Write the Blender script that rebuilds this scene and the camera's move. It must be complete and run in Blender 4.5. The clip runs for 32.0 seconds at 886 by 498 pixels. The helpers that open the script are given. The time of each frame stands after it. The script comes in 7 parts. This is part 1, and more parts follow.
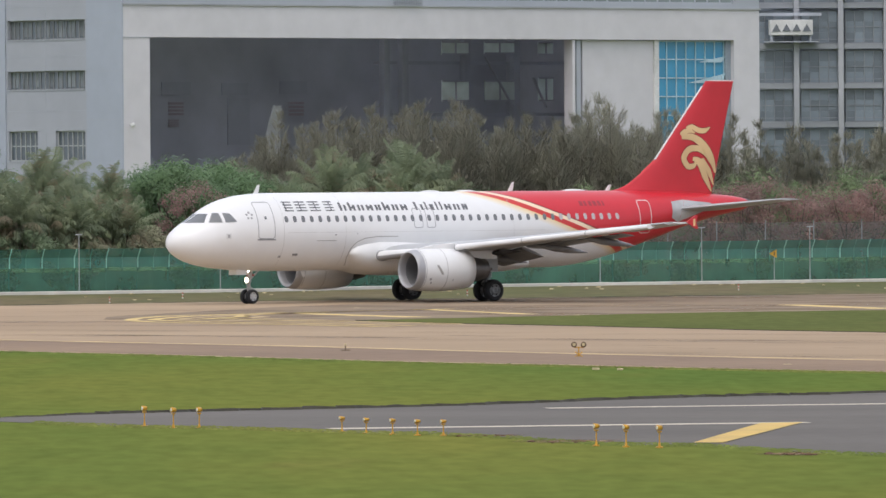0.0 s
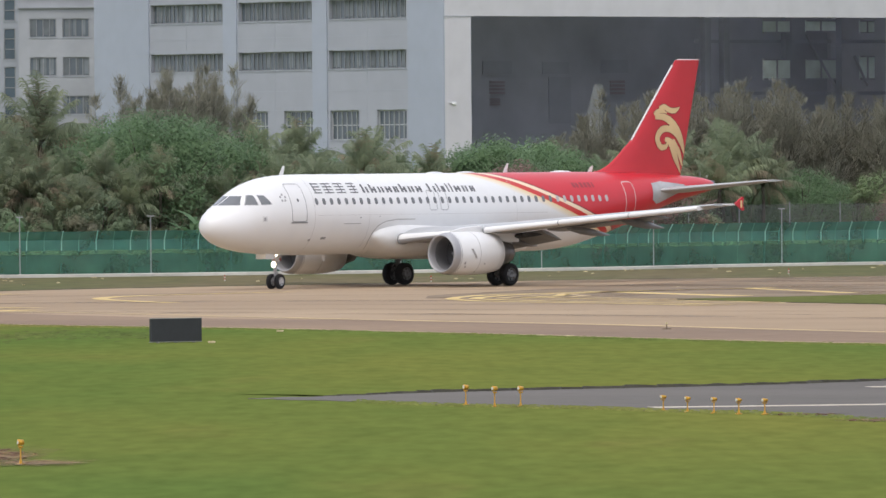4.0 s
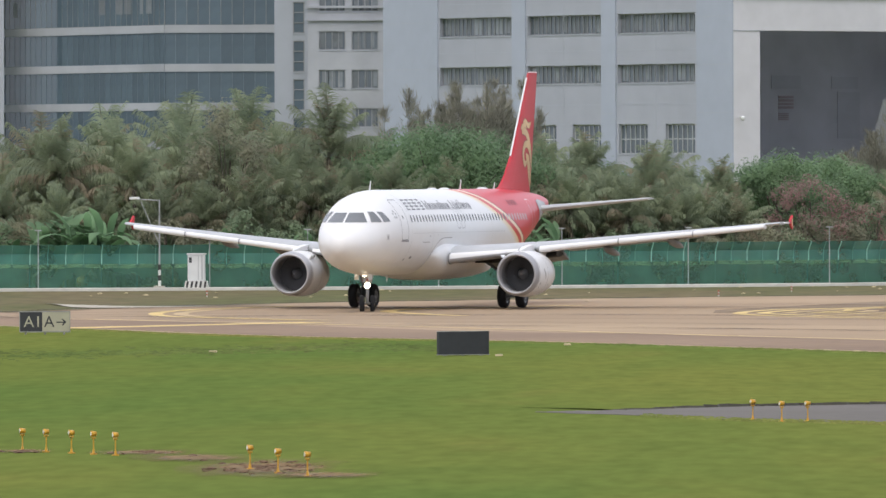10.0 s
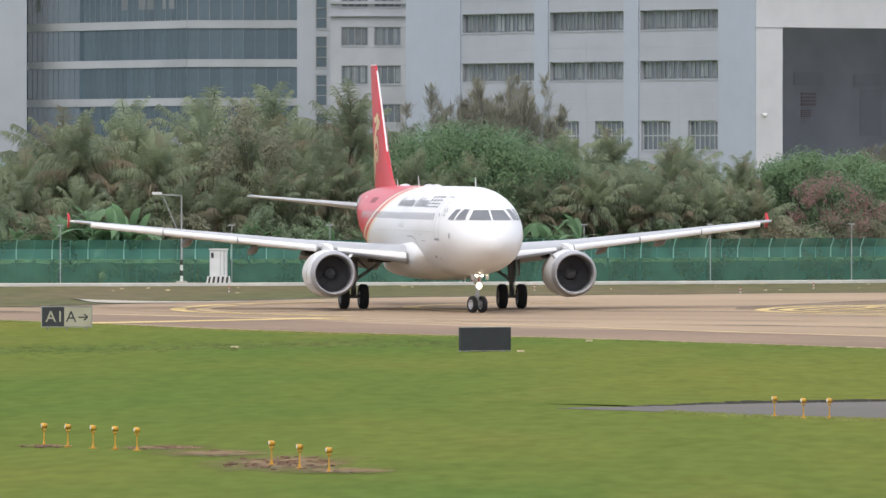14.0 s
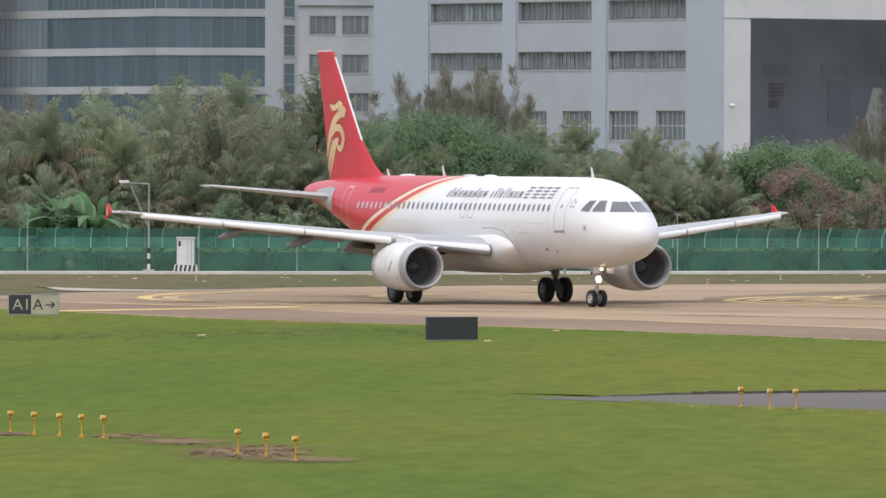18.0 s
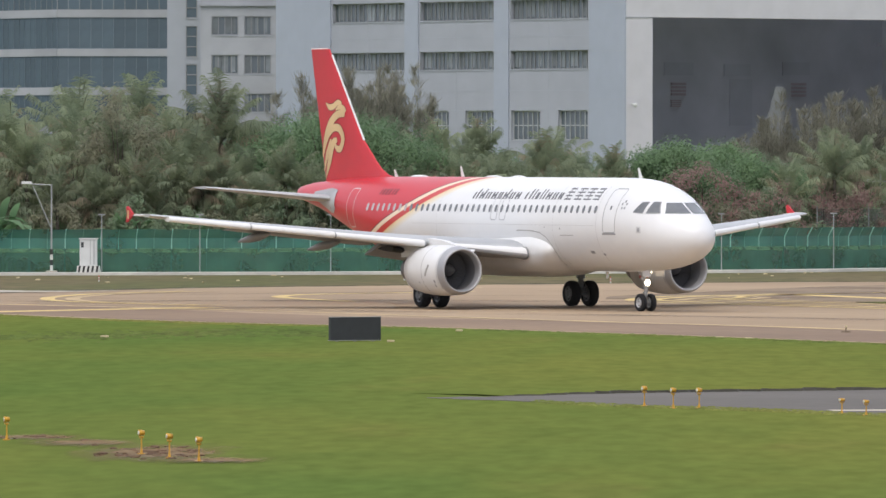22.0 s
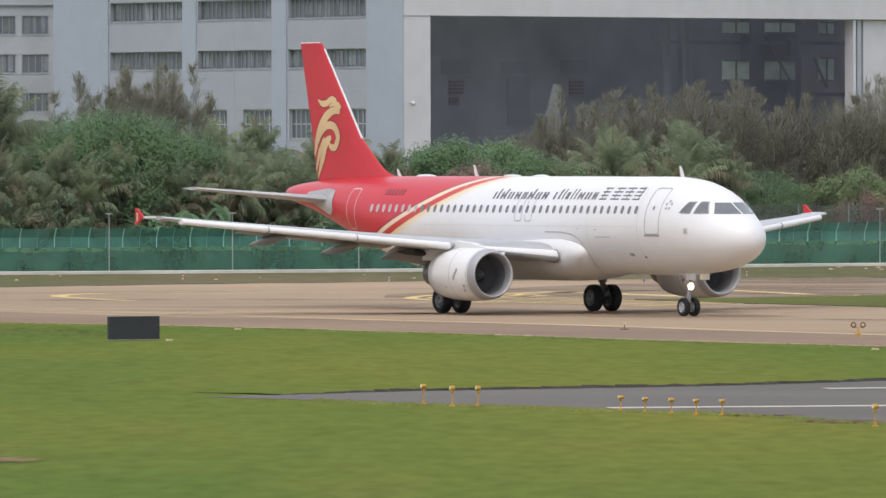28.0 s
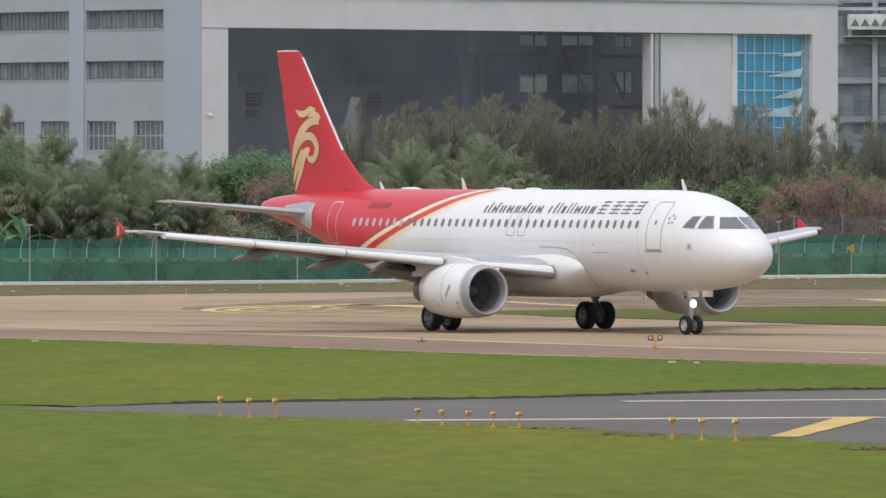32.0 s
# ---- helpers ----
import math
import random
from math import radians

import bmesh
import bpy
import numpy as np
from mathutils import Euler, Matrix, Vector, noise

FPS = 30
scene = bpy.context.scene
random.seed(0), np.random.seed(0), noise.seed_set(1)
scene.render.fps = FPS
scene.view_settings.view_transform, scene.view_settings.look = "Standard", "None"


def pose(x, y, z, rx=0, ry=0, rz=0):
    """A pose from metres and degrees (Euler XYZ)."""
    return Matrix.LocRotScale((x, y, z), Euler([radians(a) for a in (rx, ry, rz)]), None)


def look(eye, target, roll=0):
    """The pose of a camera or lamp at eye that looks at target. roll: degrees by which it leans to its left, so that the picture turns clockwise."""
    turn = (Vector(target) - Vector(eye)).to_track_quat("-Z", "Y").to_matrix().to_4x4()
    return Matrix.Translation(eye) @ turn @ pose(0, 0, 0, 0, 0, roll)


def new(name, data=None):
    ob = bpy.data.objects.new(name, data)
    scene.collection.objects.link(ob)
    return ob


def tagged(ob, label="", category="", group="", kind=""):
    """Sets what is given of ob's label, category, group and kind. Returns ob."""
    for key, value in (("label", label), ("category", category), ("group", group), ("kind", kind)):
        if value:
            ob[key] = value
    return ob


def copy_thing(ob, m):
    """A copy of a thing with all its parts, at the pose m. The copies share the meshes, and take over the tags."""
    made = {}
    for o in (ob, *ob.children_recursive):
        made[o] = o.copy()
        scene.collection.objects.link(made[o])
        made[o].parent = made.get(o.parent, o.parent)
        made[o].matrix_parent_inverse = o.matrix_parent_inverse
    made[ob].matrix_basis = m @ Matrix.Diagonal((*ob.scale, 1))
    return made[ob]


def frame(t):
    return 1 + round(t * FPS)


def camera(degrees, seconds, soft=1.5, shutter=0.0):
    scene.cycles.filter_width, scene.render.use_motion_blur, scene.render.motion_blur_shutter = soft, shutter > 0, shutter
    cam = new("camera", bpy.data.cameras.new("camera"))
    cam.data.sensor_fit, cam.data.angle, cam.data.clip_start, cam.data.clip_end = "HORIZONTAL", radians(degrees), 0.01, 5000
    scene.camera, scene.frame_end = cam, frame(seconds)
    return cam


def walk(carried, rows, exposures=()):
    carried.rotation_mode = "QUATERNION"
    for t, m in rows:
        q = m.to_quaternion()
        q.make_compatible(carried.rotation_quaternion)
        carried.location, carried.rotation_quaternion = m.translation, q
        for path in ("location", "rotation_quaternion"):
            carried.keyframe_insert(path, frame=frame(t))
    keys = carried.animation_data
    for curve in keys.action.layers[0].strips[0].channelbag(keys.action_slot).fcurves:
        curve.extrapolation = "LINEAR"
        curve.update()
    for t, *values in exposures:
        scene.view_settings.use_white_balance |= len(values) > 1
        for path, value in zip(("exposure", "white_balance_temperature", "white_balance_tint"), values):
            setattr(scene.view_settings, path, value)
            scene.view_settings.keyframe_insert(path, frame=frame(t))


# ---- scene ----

# ---------------------------------------------------------------- camera
EYE = Vector((0.0, 0.0, 6.83))      # a raised spot beside the field, a long lens that only pans
cam = camera(5.524, 32.0)

# seconds, bearing (degrees right of +y), pitch, lean
PATH = [
    (0, 1.320, -0.479, -0.37), (0.5, 1.068, -0.488, -0.52), (1, 0.772, -0.481, -0.42), (1.5, 0.474, -0.461, -0.56), (2, 0.211, -0.457, -0.51), (2.5, -0.058, -0.448, -0.44),
    (3, -0.278, -0.524, -0.49), (3.5, -0.469, -0.609, -0.50), (4, -0.685, -0.598, -0.42), (4.5, -0.953, -0.567, -0.55), (6.5, -1.496, -0.395, -0.74), (7, -1.558, -0.375, -0.41),
    (7.5, -1.596, -0.376, -0.32), (8, -1.664, -0.382, -0.33), (8.5, -1.834, -0.397, -0.19), (9, -2.079, -0.506, -0.22), (9.5, -2.326, -0.497, -0.13), (10, -2.480, -0.504, -0.13),
    (10.5, -2.547, -0.505, -0.19), (11, -2.583, -0.516, -0.02), (11.5, -2.599, -0.516, -0.07), (12, -2.655, -0.524, -0.04), (12.5, -2.668, -0.519, -0.04), (13, -2.672, -0.521, -0.05),
    (13.5, -2.651, -0.526, -0.04), (14, -2.618, -0.529, 0.02), (14.5, -2.616, -0.580, -0.13), (16.5, -2.524, -0.611, -0.06), (17, -2.487, -0.601, -0.05), (17.5, -2.455, -0.604, 0.08),
    (18, -2.413, -0.595, 0.25), (18.5, -2.360, -0.589, 0.14), (19, -2.278, -0.553, 0.07), (19.5, -2.200, -0.501, 0.15), (20, -2.132, -0.498, 0.29), (20.5, -2.041, -0.520, 0.08),
    (21, -1.949, -0.555, 0.16), (21.5, -1.903, -0.600, 0.12), (22, -1.807, -0.593, 0.07), (22.5, -1.606, -0.571, 0.06), (23, -1.542, -0.577, 0.05), (23.5, -1.500, -0.583, 0.11),
    (24, -1.416, -0.569, 0.06), (24.5, -1.296, -0.542, -0.02), (25, -1.222, -0.543, 0.05), (25.5, -1.139, -0.543, 0.16), (27.5, -0.602, -0.548, 0.09), (28, -0.425, -0.603, -0.12),
    (28.5, -0.213, -0.585, 0.11), (29, -0.036, -0.542, -0.08), (29.5, 0.154, -0.506, -0.23), (30, 0.313, -0.498, -0.25), (30.5, 0.412, -0.512, -0.20), (31, 0.586, -0.542, -0.21),
    (31.5, 0.700, -0.530, 0.05), (32, 0.839, -0.527, -0.00),
]


def aim(bearing, pitch, lean):
    a, p = radians(bearing), radians(pitch)
    way = Vector((math.sin(a) * math.cos(p), math.cos(a) * math.cos(p), math.sin(p)))
    return look(EYE, EYE + way * 100.0, lean)


walk(cam, [(t, aim(a, p, r)) for t, a, p, r in PATH], exposures=[(0, 0.08), (4, 0.14), (9, 0.16), (11.5, 0.3), (14, 0.32), (17, 0.22), (20, 0.16), (25, 0.12), (28, 0.1), (32, 0.02)])

# ---------------------------------------------------------------- light: a bright, hazy overcast
world = bpy.data.worlds.new("overcast")
scene.world = world
world.use_nodes = True
wn = world.node_tree.nodes
sky = wn.new("ShaderNodeTexSky")
sky.sky_type = "NISHITA"
sky.sun_disc = False
sky.sun_elevation, sky.sun_rotation = radians(58), radians(200)
sky.air_density, sky.dust_density, sky.ozone_density = 1.0, 6.0, 1.0
pale = wn.new("ShaderNodeMix")
pale.data_type = "RGBA"
pale.inputs[0].default_value = 0.62
pale.inputs[7].default_value = (8.5, 8.9, 10.1, 1)
world.node_tree.links.new(sky.outputs[0], pale.inputs[6])
world.node_tree.links.new(pale.outputs[2], wn["Background"].inputs[0])
wn["Background"].inputs[1].default_value = 0.135

sun = new("sun", bpy.data.lights.new("sun", "SUN"))
sun.data.energy, sun.data.angle, sun.data.color = 0.75, radians(25), (1.0, 0.96, 0.9)
sun.matrix_world = look((0, 0, 50), Vector((0, 0, 50)) - Vector((math.sin(radians(200)) * math.cos(radians(58)), math.cos(radians(200)) * math.cos(radians(58)), math.sin(radians(58)))))


# ---------------------------------------------------------------- materials
def material(name, colour, rough=0.6, metal=0.0, spread=0.12, grain=6.0, broad=0.4, bump=0.0, second=None, spec=0.5, stretch=(1, 1, 1), per_object=0.0, per_island=0.0, thin=0.0):
    """A surface with variation at two scales; second: the colour that it drifts towards."""
    m = bpy.data.materials.new(name)
    m.use_nodes = True
    nt = m.node_tree
    n, link = nt.nodes, nt.links.new
    b = n["Principled BSDF"]
    b.inputs["Roughness"].default_value = rough
    b.inputs["Metallic"].default_value = metal
    b.inputs["Specular IOR Level"].default_value = spec
    tc = n.new("ShaderNodeTexCoord")
    mp = n.new("ShaderNodeMapping")
    mp.inputs["Scale"].default_value = stretch
    link(tc.outputs["Object"], mp.inputs[0])
    fine, wide = n.new("ShaderNodeTexNoise"), n.new("ShaderNodeTexNoise")
    fine.inputs["Scale"].default_value, fine.inputs["Detail"].default_value = grain, 5
    wide.inputs["Scale"].default_value, wide.inputs["Detail"].default_value = broad, 4
    link(mp.outputs[0], fine.inputs[0])
    link(mp.outputs[0], wide.inputs[0])
    c2 = second or tuple(c * 0.75 for c in colour)
    ramp = n.new("ShaderNodeMapRange")
    ramp.inputs[1].default_value, ramp.inputs[2].default_value = 0.35, 0.65
    link(wide.outputs[0], ramp.inputs[0])
    mix = n.new("ShaderNodeMix")
    mix.data_type = "RGBA"
    mix.inputs[6].default_value, mix.inputs[7].default_value = (*colour, 1), (*c2, 1)
    link(ramp.outputs[0], mix.inputs[0])
    hsv = n.new("ShaderNodeHueSaturation")
    val = n.new("ShaderNodeMapRange")
    val.inputs[1].default_value, val.inputs[2].default_value = 0.25, 0.75
    val.inputs[3].default_value, val.inputs[4].default_value = 1 - spread, 1 + spread
    link(fine.outputs[0], val.inputs[0])
    out = val.outputs[0]
    for k, kind, sock in ((per_object, "ShaderNodeObjectInfo", "Random"), (per_island, "ShaderNodeNewGeometry", "Random Per Island")):
        if k:
            info = n.new(kind)
            r2 = n.new("ShaderNodeMapRange")
            r2.inputs[3].default_value, r2.inputs[4].default_value = 1 - k, 1 + k
            link(info.outputs[sock], r2.inputs[0])
            mul = n.new("ShaderNodeMath")
            mul.operation = "MULTIPLY"
            link(out, mul.inputs[0])
            link(r2.outputs[0], mul.inputs[1])
            out = mul.outputs[0]
    link(out, hsv.inputs["Value"])
    link(mix.outputs[2], hsv.inputs["Color"])
    link(hsv.outputs[0], b.inputs["Base Color"])
    if bump:
        bp = n.new("ShaderNodeBump")
        bp.inputs["Strength"].default_value, bp.inputs["Distance"].default_value = 0.6, bump
        link(fine.outputs[0], bp.inputs["Height"])
        link(bp.outputs[0], b.inputs["Normal"])
    if thin:
        tr, mx = n.new("ShaderNodeBsdfTranslucent"), n.new("ShaderNodeMixShader")
        link(hsv.outputs[0], tr.inputs[0])
        mx.inputs[0].default_value = thin
        link(b.outputs[0], mx.inputs[1])
        link(tr.outputs[0], mx.inputs[2])
        link(mx.outputs[0], n["Material Output"].inputs[0])
    return m


def glow(name, colour, strength):
    m = bpy.data.materials.new(name)
    m.use_nodes = True
    b = m.node_tree.nodes["Principled BSDF"]
    b.inputs["Base Color"].default_value = (*colour, 1)
    b.inputs["Emission Color"].default_value = (*colour, 1)
    b.inputs["Emission Strength"].default_value = strength
    return m


def pane_glass(name, colour, rough=0.06, spec=0.6):
    return material(name, colour, rough, 0.0, 0.12, 0.8, 0.15, spec=spec, per_object=0.13)


def turf(name, green, yellow, brown, ochre):
    """Mown grass: broad green and yellow drifts, smaller blotches and a fine grain."""
    m = material(name, green, 0.95, 0, 0.13, 3.0, 0.05, 0.02, green, 0.0, (0.55, 0.12, 1))
    n, link = m.node_tree.nodes, m.node_tree.links.new
    hsv = [k for k in n if k.bl_idname == "ShaderNodeHueSaturation"][0]
    mp = [k for k in n if k.bl_idname == "ShaderNodeMapping"][0]
    last = None
    for scale, detail, lo, hi, colour, share in ((0.05, 4, 0.4, 0.66, yellow, 0.8), (0.3, 3, 0.5, 0.8, yellow, 0.3), (0.3, 5, 0.62, 0.84, brown, ochre), (0.9, 3, 0.5, 0.8, tuple(c * 0.75 for c in green), 0.35)):
        no, mr, mx = n.new("ShaderNodeTexNoise"), n.new("ShaderNodeMapRange"), n.new("ShaderNodeMix")
        no.inputs["Scale"].default_value, no.inputs["Detail"].default_value = scale, detail
        link(mp.outputs[0], no.inputs[0])
        mr.inputs[1].default_value, mr.inputs[2].default_value, mr.inputs[4].default_value = lo, hi, share
        link(no.outputs[0], mr.inputs[0])
        mx.data_type = "RGBA"
        mx.inputs[6].default_value, mx.inputs[7].default_value = (*green, 1), (*colour, 1)
        if last:
            link(last, mx.inputs[6])
        link(mr.outputs[0], mx.inputs[0])
        last = mx.outputs[2]
    link(last, hsv.inputs["Color"])
    return m


GRASS = turf("grass", (0.104, 0.151, 0.039), (0.19, 0.184, 0.046), (0.17, 0.13, 0.055), 0.5)
ISLAND_GRASS = turf("island_grass", (0.108, 0.126, 0.048), (0.165, 0.165, 0.06), (0.17, 0.13, 0.075), 0.7)
FAR_GRASS = material("verge_grass", (0.102, 0.107, 0.041), 0.9, 0, 0.25, 0.8, 0.09, 0.03, (0.142, 0.116, 0.06), 0.1, (1, 0.3, 1))
BLADES = material("grass_blades", (0.12, 0.168, 0.04), 0.9, 0, 0.2, 1.0, 0.05, 0, (0.19, 0.19, 0.05), 0.05, (1, 0.13, 1), per_island=0.2, thin=0.15)
ROUGH_BLADES = material("rough_grass", (0.095, 0.138, 0.034), 0.9, 0, 0.25, 1.0, 0.1, 0, (0.13, 0.14, 0.045), 0.05, (1, 0.13, 1), per_island=0.2, thin=0.15)
CONCRETE = material("concrete_pavement", (0.385, 0.283, 0.183), 0.9, 0, 0.07, 1.2, 0.05, 0.004, (0.31, 0.225, 0.145), 0.2, (0.45, 1, 1))
OLD_CONCRETE = material("stained_concrete", (0.268, 0.188, 0.125), 0.9, 0, 0.12, 1.2, 0.05, 0.004, (0.215, 0.15, 0.104), 0.2)
BROWN_CONCRETE = material("brown_worn_concrete", (0.285, 0.212, 0.143), 0.9, 0, 0.12, 0.6, 0.05, 0.004, (0.225, 0.168, 0.115), 0.2, (0.3, 1, 1))
WET_EDGE = material("dark_soil_edge", (0.1, 0.085, 0.052), 0.95, 0, 0.3, 1.0, 0.2)
PALE_CONCRETE = material("pale_concrete", (0.46, 0.42, 0.35), 0.9, 0, 0.08, 1.5, 0.05, 0.004, None, 0.25)
ASPHALT = material("asphalt", (0.139, 0.126, 0.109), 0.88, 0, 0.12, 3.0, 0.09, 0.006, (0.112, 0.101, 0.088), 0.25, (0.5, 1, 1))
DARK_EDGE = material("shaded_soil_edge", (0.05, 0.046, 0.034), 0.95, 0, 0.3, 2.0, 0.3, 0.02)
YELLOW_LINE = material("yellow_marking", (0.70, 0.52, 0.20), 0.8, 0, 0.14, 4.0, 0.3, 0, (0.55, 0.40, 0.16))
CHEVRON_YELLOW = material("chevron_yellow", (0.62, 0.42, 0.11), 0.8, 0, 0.14, 4.0, 0.3, 0, (0.5, 0.34, 0.1))
FAINT_YELLOW = material("worn_yellow_marking", (0.55, 0.40, 0.20), 0.85, 0, 0.14, 4.0, 0.2, 0, (0.40, 0.29, 0.17))
WHITE_LINE = material("white_marking", (0.60, 0.53, 0.42), 0.8, 0, 0.1, 4.0, 0.3, 0, (0.5, 0.44, 0.35))
SOIL = material("bare_soil", (0.25, 0.142, 0.058), 0.95, 0, 0.25, 3.0, 0.8, 0, (0.18, 0.125, 0.06))
CLOD = material("soil_clod", (0.13, 0.075, 0.042), 0.95, 0, 0.3, 5, 1.0)
STAIN = material("tyre_stain", (0.20, 0.15, 0.112), 0.9, 0, 0.1, 1.0, 0.1)


def ragged(m, radial, scale, share, low=0.4, high=0.7):
    """Lets what lies below show through along a ragged edge, or in patches."""
    nt = m.node_tree
    n, link = nt.nodes, nt.links.new
    tc, no, mr = n.new("ShaderNodeTexCoord"), n.new("ShaderNodeTexNoise"), n.new("ShaderNodeMapRange")
    no.inputs["Scale"].default_value, no.inputs["Detail"].default_value = scale, 6
    link(tc.outputs["Object"], no.inputs[0])
    out = no.outputs[0]
    if radial:
        ln, sub = n.new("ShaderNodeVectorMath"), n.new("ShaderNodeMath")
        ln.operation, sub.operation = "LENGTH", "SUBTRACT"
        link(tc.outputs["Object"], ln.inputs[0])
        link(out, sub.inputs[0])
        link(ln.outputs["Value"], sub.inputs[1])
        out = sub.outputs[0]
    mr.inputs[1].default_value, mr.inputs[2].default_value = (-0.35, 0.25) if radial else (low, high)
    mr.inputs[4].default_value = share
    link(out, mr.inputs[0])
    link(mr.outputs[0], n["Principled BSDF"].inputs["Alpha"])


ragged(SOIL, True, 3.0, 0.75)
ragged(STAIN, False, 0.12, 0.2)
ragged(BROWN_CONCRETE, False, 0.1, 0.95, 0.2, 0.55)
ragged(WET_EDGE, False, 0.35, 0.9)
KERB = material("kerb_concrete", (0.55, 0.53, 0.475), 0.85, 0, 0.1, 2.0, 0.2, 0.005)
WHITE_CLAD = material("white_cladding", (0.615, 0.60, 0.635), 0.6, 0, 0.05, 0.6, 0.08, 0, (0.57, 0.558, 0.59))
BAY_CLAD = material("bay_cladding", (0.362, 0.38, 0.43), 0.6, 0, 0.05, 0.5, 0.08, 0, (0.335, 0.352, 0.40))
LIGHT_FRAME = material("pale_window_frame", (0.5, 0.52, 0.53), 0.5, 0.2, 0.05, 2, 0.3)
# Cladding, panel, stone and inner-wall greys include a blue tint for distance haze.
GREY_CLAD = material("grey_cladding", (0.365, 0.40, 0.475), 0.6, 0, 0.04, 0.6, 0.08, 0, (0.34, 0.375, 0.445))
PANEL_GREY = material("panel_grey", (0.385, 0.41, 0.46), 0.6, 0, 0.04, 0.6, 0.08, 0, (0.355, 0.38, 0.43))
STONE_GREY = material("stone_grey", (0.41, 0.425, 0.46), 0.7, 0, 0.05, 0.9, 0.1, 0)
DARK_STEEL = material("dark_steel", (0.17, 0.185, 0.21), 0.6, 0.2, 0.15, 0.8, 0.1)
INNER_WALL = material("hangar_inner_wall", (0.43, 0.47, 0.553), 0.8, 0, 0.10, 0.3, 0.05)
SHADED_SIDE_WALL = material("hangar_shaded_side_wall", (0.10, 0.11, 0.13), 0.85, 0, 0.1, 0.3, 0.05)
INNER_DARK = material("hangar_hazed_panel", (0.39, 0.43, 0.51), 0.8, 0, 0.1, 0.3, 0.05)
INNER_STEEL = material("hangar_inner_steel", (0.40, 0.44, 0.53), 0.8, 0.0, 0.1, 0.5, 0.1)
WIN_FRAME = material("window_frame_metal", (0.30, 0.31, 0.32), 0.5, 0.3, 0.05, 2, 0.3)
WIN_DARK = pane_glass("window_glass", (0.10, 0.125, 0.145))
BAND_GLASS = pane_glass("office_glass", (0.085, 0.125, 0.155), 0.08, 0.5)
BLUE_GLASS = pane_glass("blue_glass", (0.035, 0.27, 0.46))
CURTAIN = material("curtain", (0.20, 0.225, 0.245), 0.8, 0, 0.2, 2.0, 0.5, per_object=0.3)


# ---------------------------------------------------------------- mesh helpers
def finish(bm, name, mats, smooth=False):
    me = bpy.data.meshes.new(name)
    bm.normal_update()
    bm.to_mesh(me)
    bm.free()
    for m in mats if isinstance(mats, (list, tuple)) else [mats]:
        me.materials.append(m)
    if smooth:
        me.polygons.foreach_set("use_smooth", [True] * len(me.polygons))
    return me


def part(name, bm, mats, parent, label="", smooth=False):
    ob = new(name, finish(bm, name, mats, smooth))
    ob.parent = parent
    return tagged(ob, label)


def raw(name, verts, faces, mats, parent=None, label="", smooth=False, idx=None, soft=None):
    me = bpy.data.meshes.new(name)
    me.from_pydata(verts, [], faces)
    for m in mats if isinstance(mats, (list, tuple)) else [mats]:
        me.materials.append(m)
    if smooth:
        me.polygons.foreach_set("use_smooth", [True] * len(me.polygons))
    if idx is not None:
        me.polygons.foreach_set("material_index", idx)
    me.update()
    if soft:
        me.polygons.foreach_set("use_smooth", [True] * len(me.polygons))
        me.normals_split_custom_set_from_vertices(soft)
    ob = new(name, me)
    if parent:
        ob.parent = parent
    return tagged(ob, label)


def box(bm, x0, x1, y0, y1, z0, z1, m=None, bevel=0.0):
    r = bmesh.ops.create_cube(bm, size=1.0)
    vs = r["verts"]
    t = Matrix.Translation(((x0 + x1) / 2, (y0 + y1) / 2, (z0 + z1) / 2)) @ Matrix.Diagonal((x1 - x0, y1 - y0, z1 - z0, 1))
    bmesh.ops.transform(bm, matrix=(m @ t) if m else t, verts=vs)
    if bevel:
        es = list({e for v in vs for e in v.link_edges})
        bmesh.ops.bevel(bm, geom=es, offset=bevel, segments=2, affect="EDGES", profile=0.7)
    return bm


def boxes(*items, m=None, bevel=0.0):
    bm = bmesh.new()
    for it in items:
        box(bm, *it, m=m, bevel=bevel)
    return bm


def rod(bm, a, b, r0, r1=None, seg=10):
    """A tapered bar from a to b."""
    a, b = Vector(a), Vector(b)
    d = b - a
    q = d.to_track_quat("Z", "Y").to_matrix().to_4x4()
    bmesh.ops.create_cone(bm, cap_ends=True, segments=seg, radius1=r0, radius2=r0 if r1 is None else r1, depth=d.length,
                          matrix=Matrix.Translation((a + b) / 2) @ q)
    return bm


def rods(*items, seg=10):
    bm = bmesh.new()
    for it in items:
        rod(bm, *it, seg=seg)
    return bm


def thing(name, m, label, category, group="", kind=""):
    ob = new(name)
    ob.matrix_world = m
    return tagged(ob, label, category, group, kind)


def strip(points, width, z):
    """A flat ribbon along points on the ground."""
    n = len(points)
    vs, fs = [], []
    for i, p in enumerate(points):
        a = Vector(points[max(i - 1, 0)])
        b = Vector(points[min(i + 1, n - 1)])
        d = (b - a).normalized()
        s = Vector((-d.y, d.x)) * width / 2
        vs += [(p[0] + s.x, p[1] + s.y, z), (p[0] - s.x, p[1] - s.y, z)]
        if i:
            fs.append((2 * i - 2, 2 * i - 1, 2 * i + 1, 2 * i))
    return vs, fs


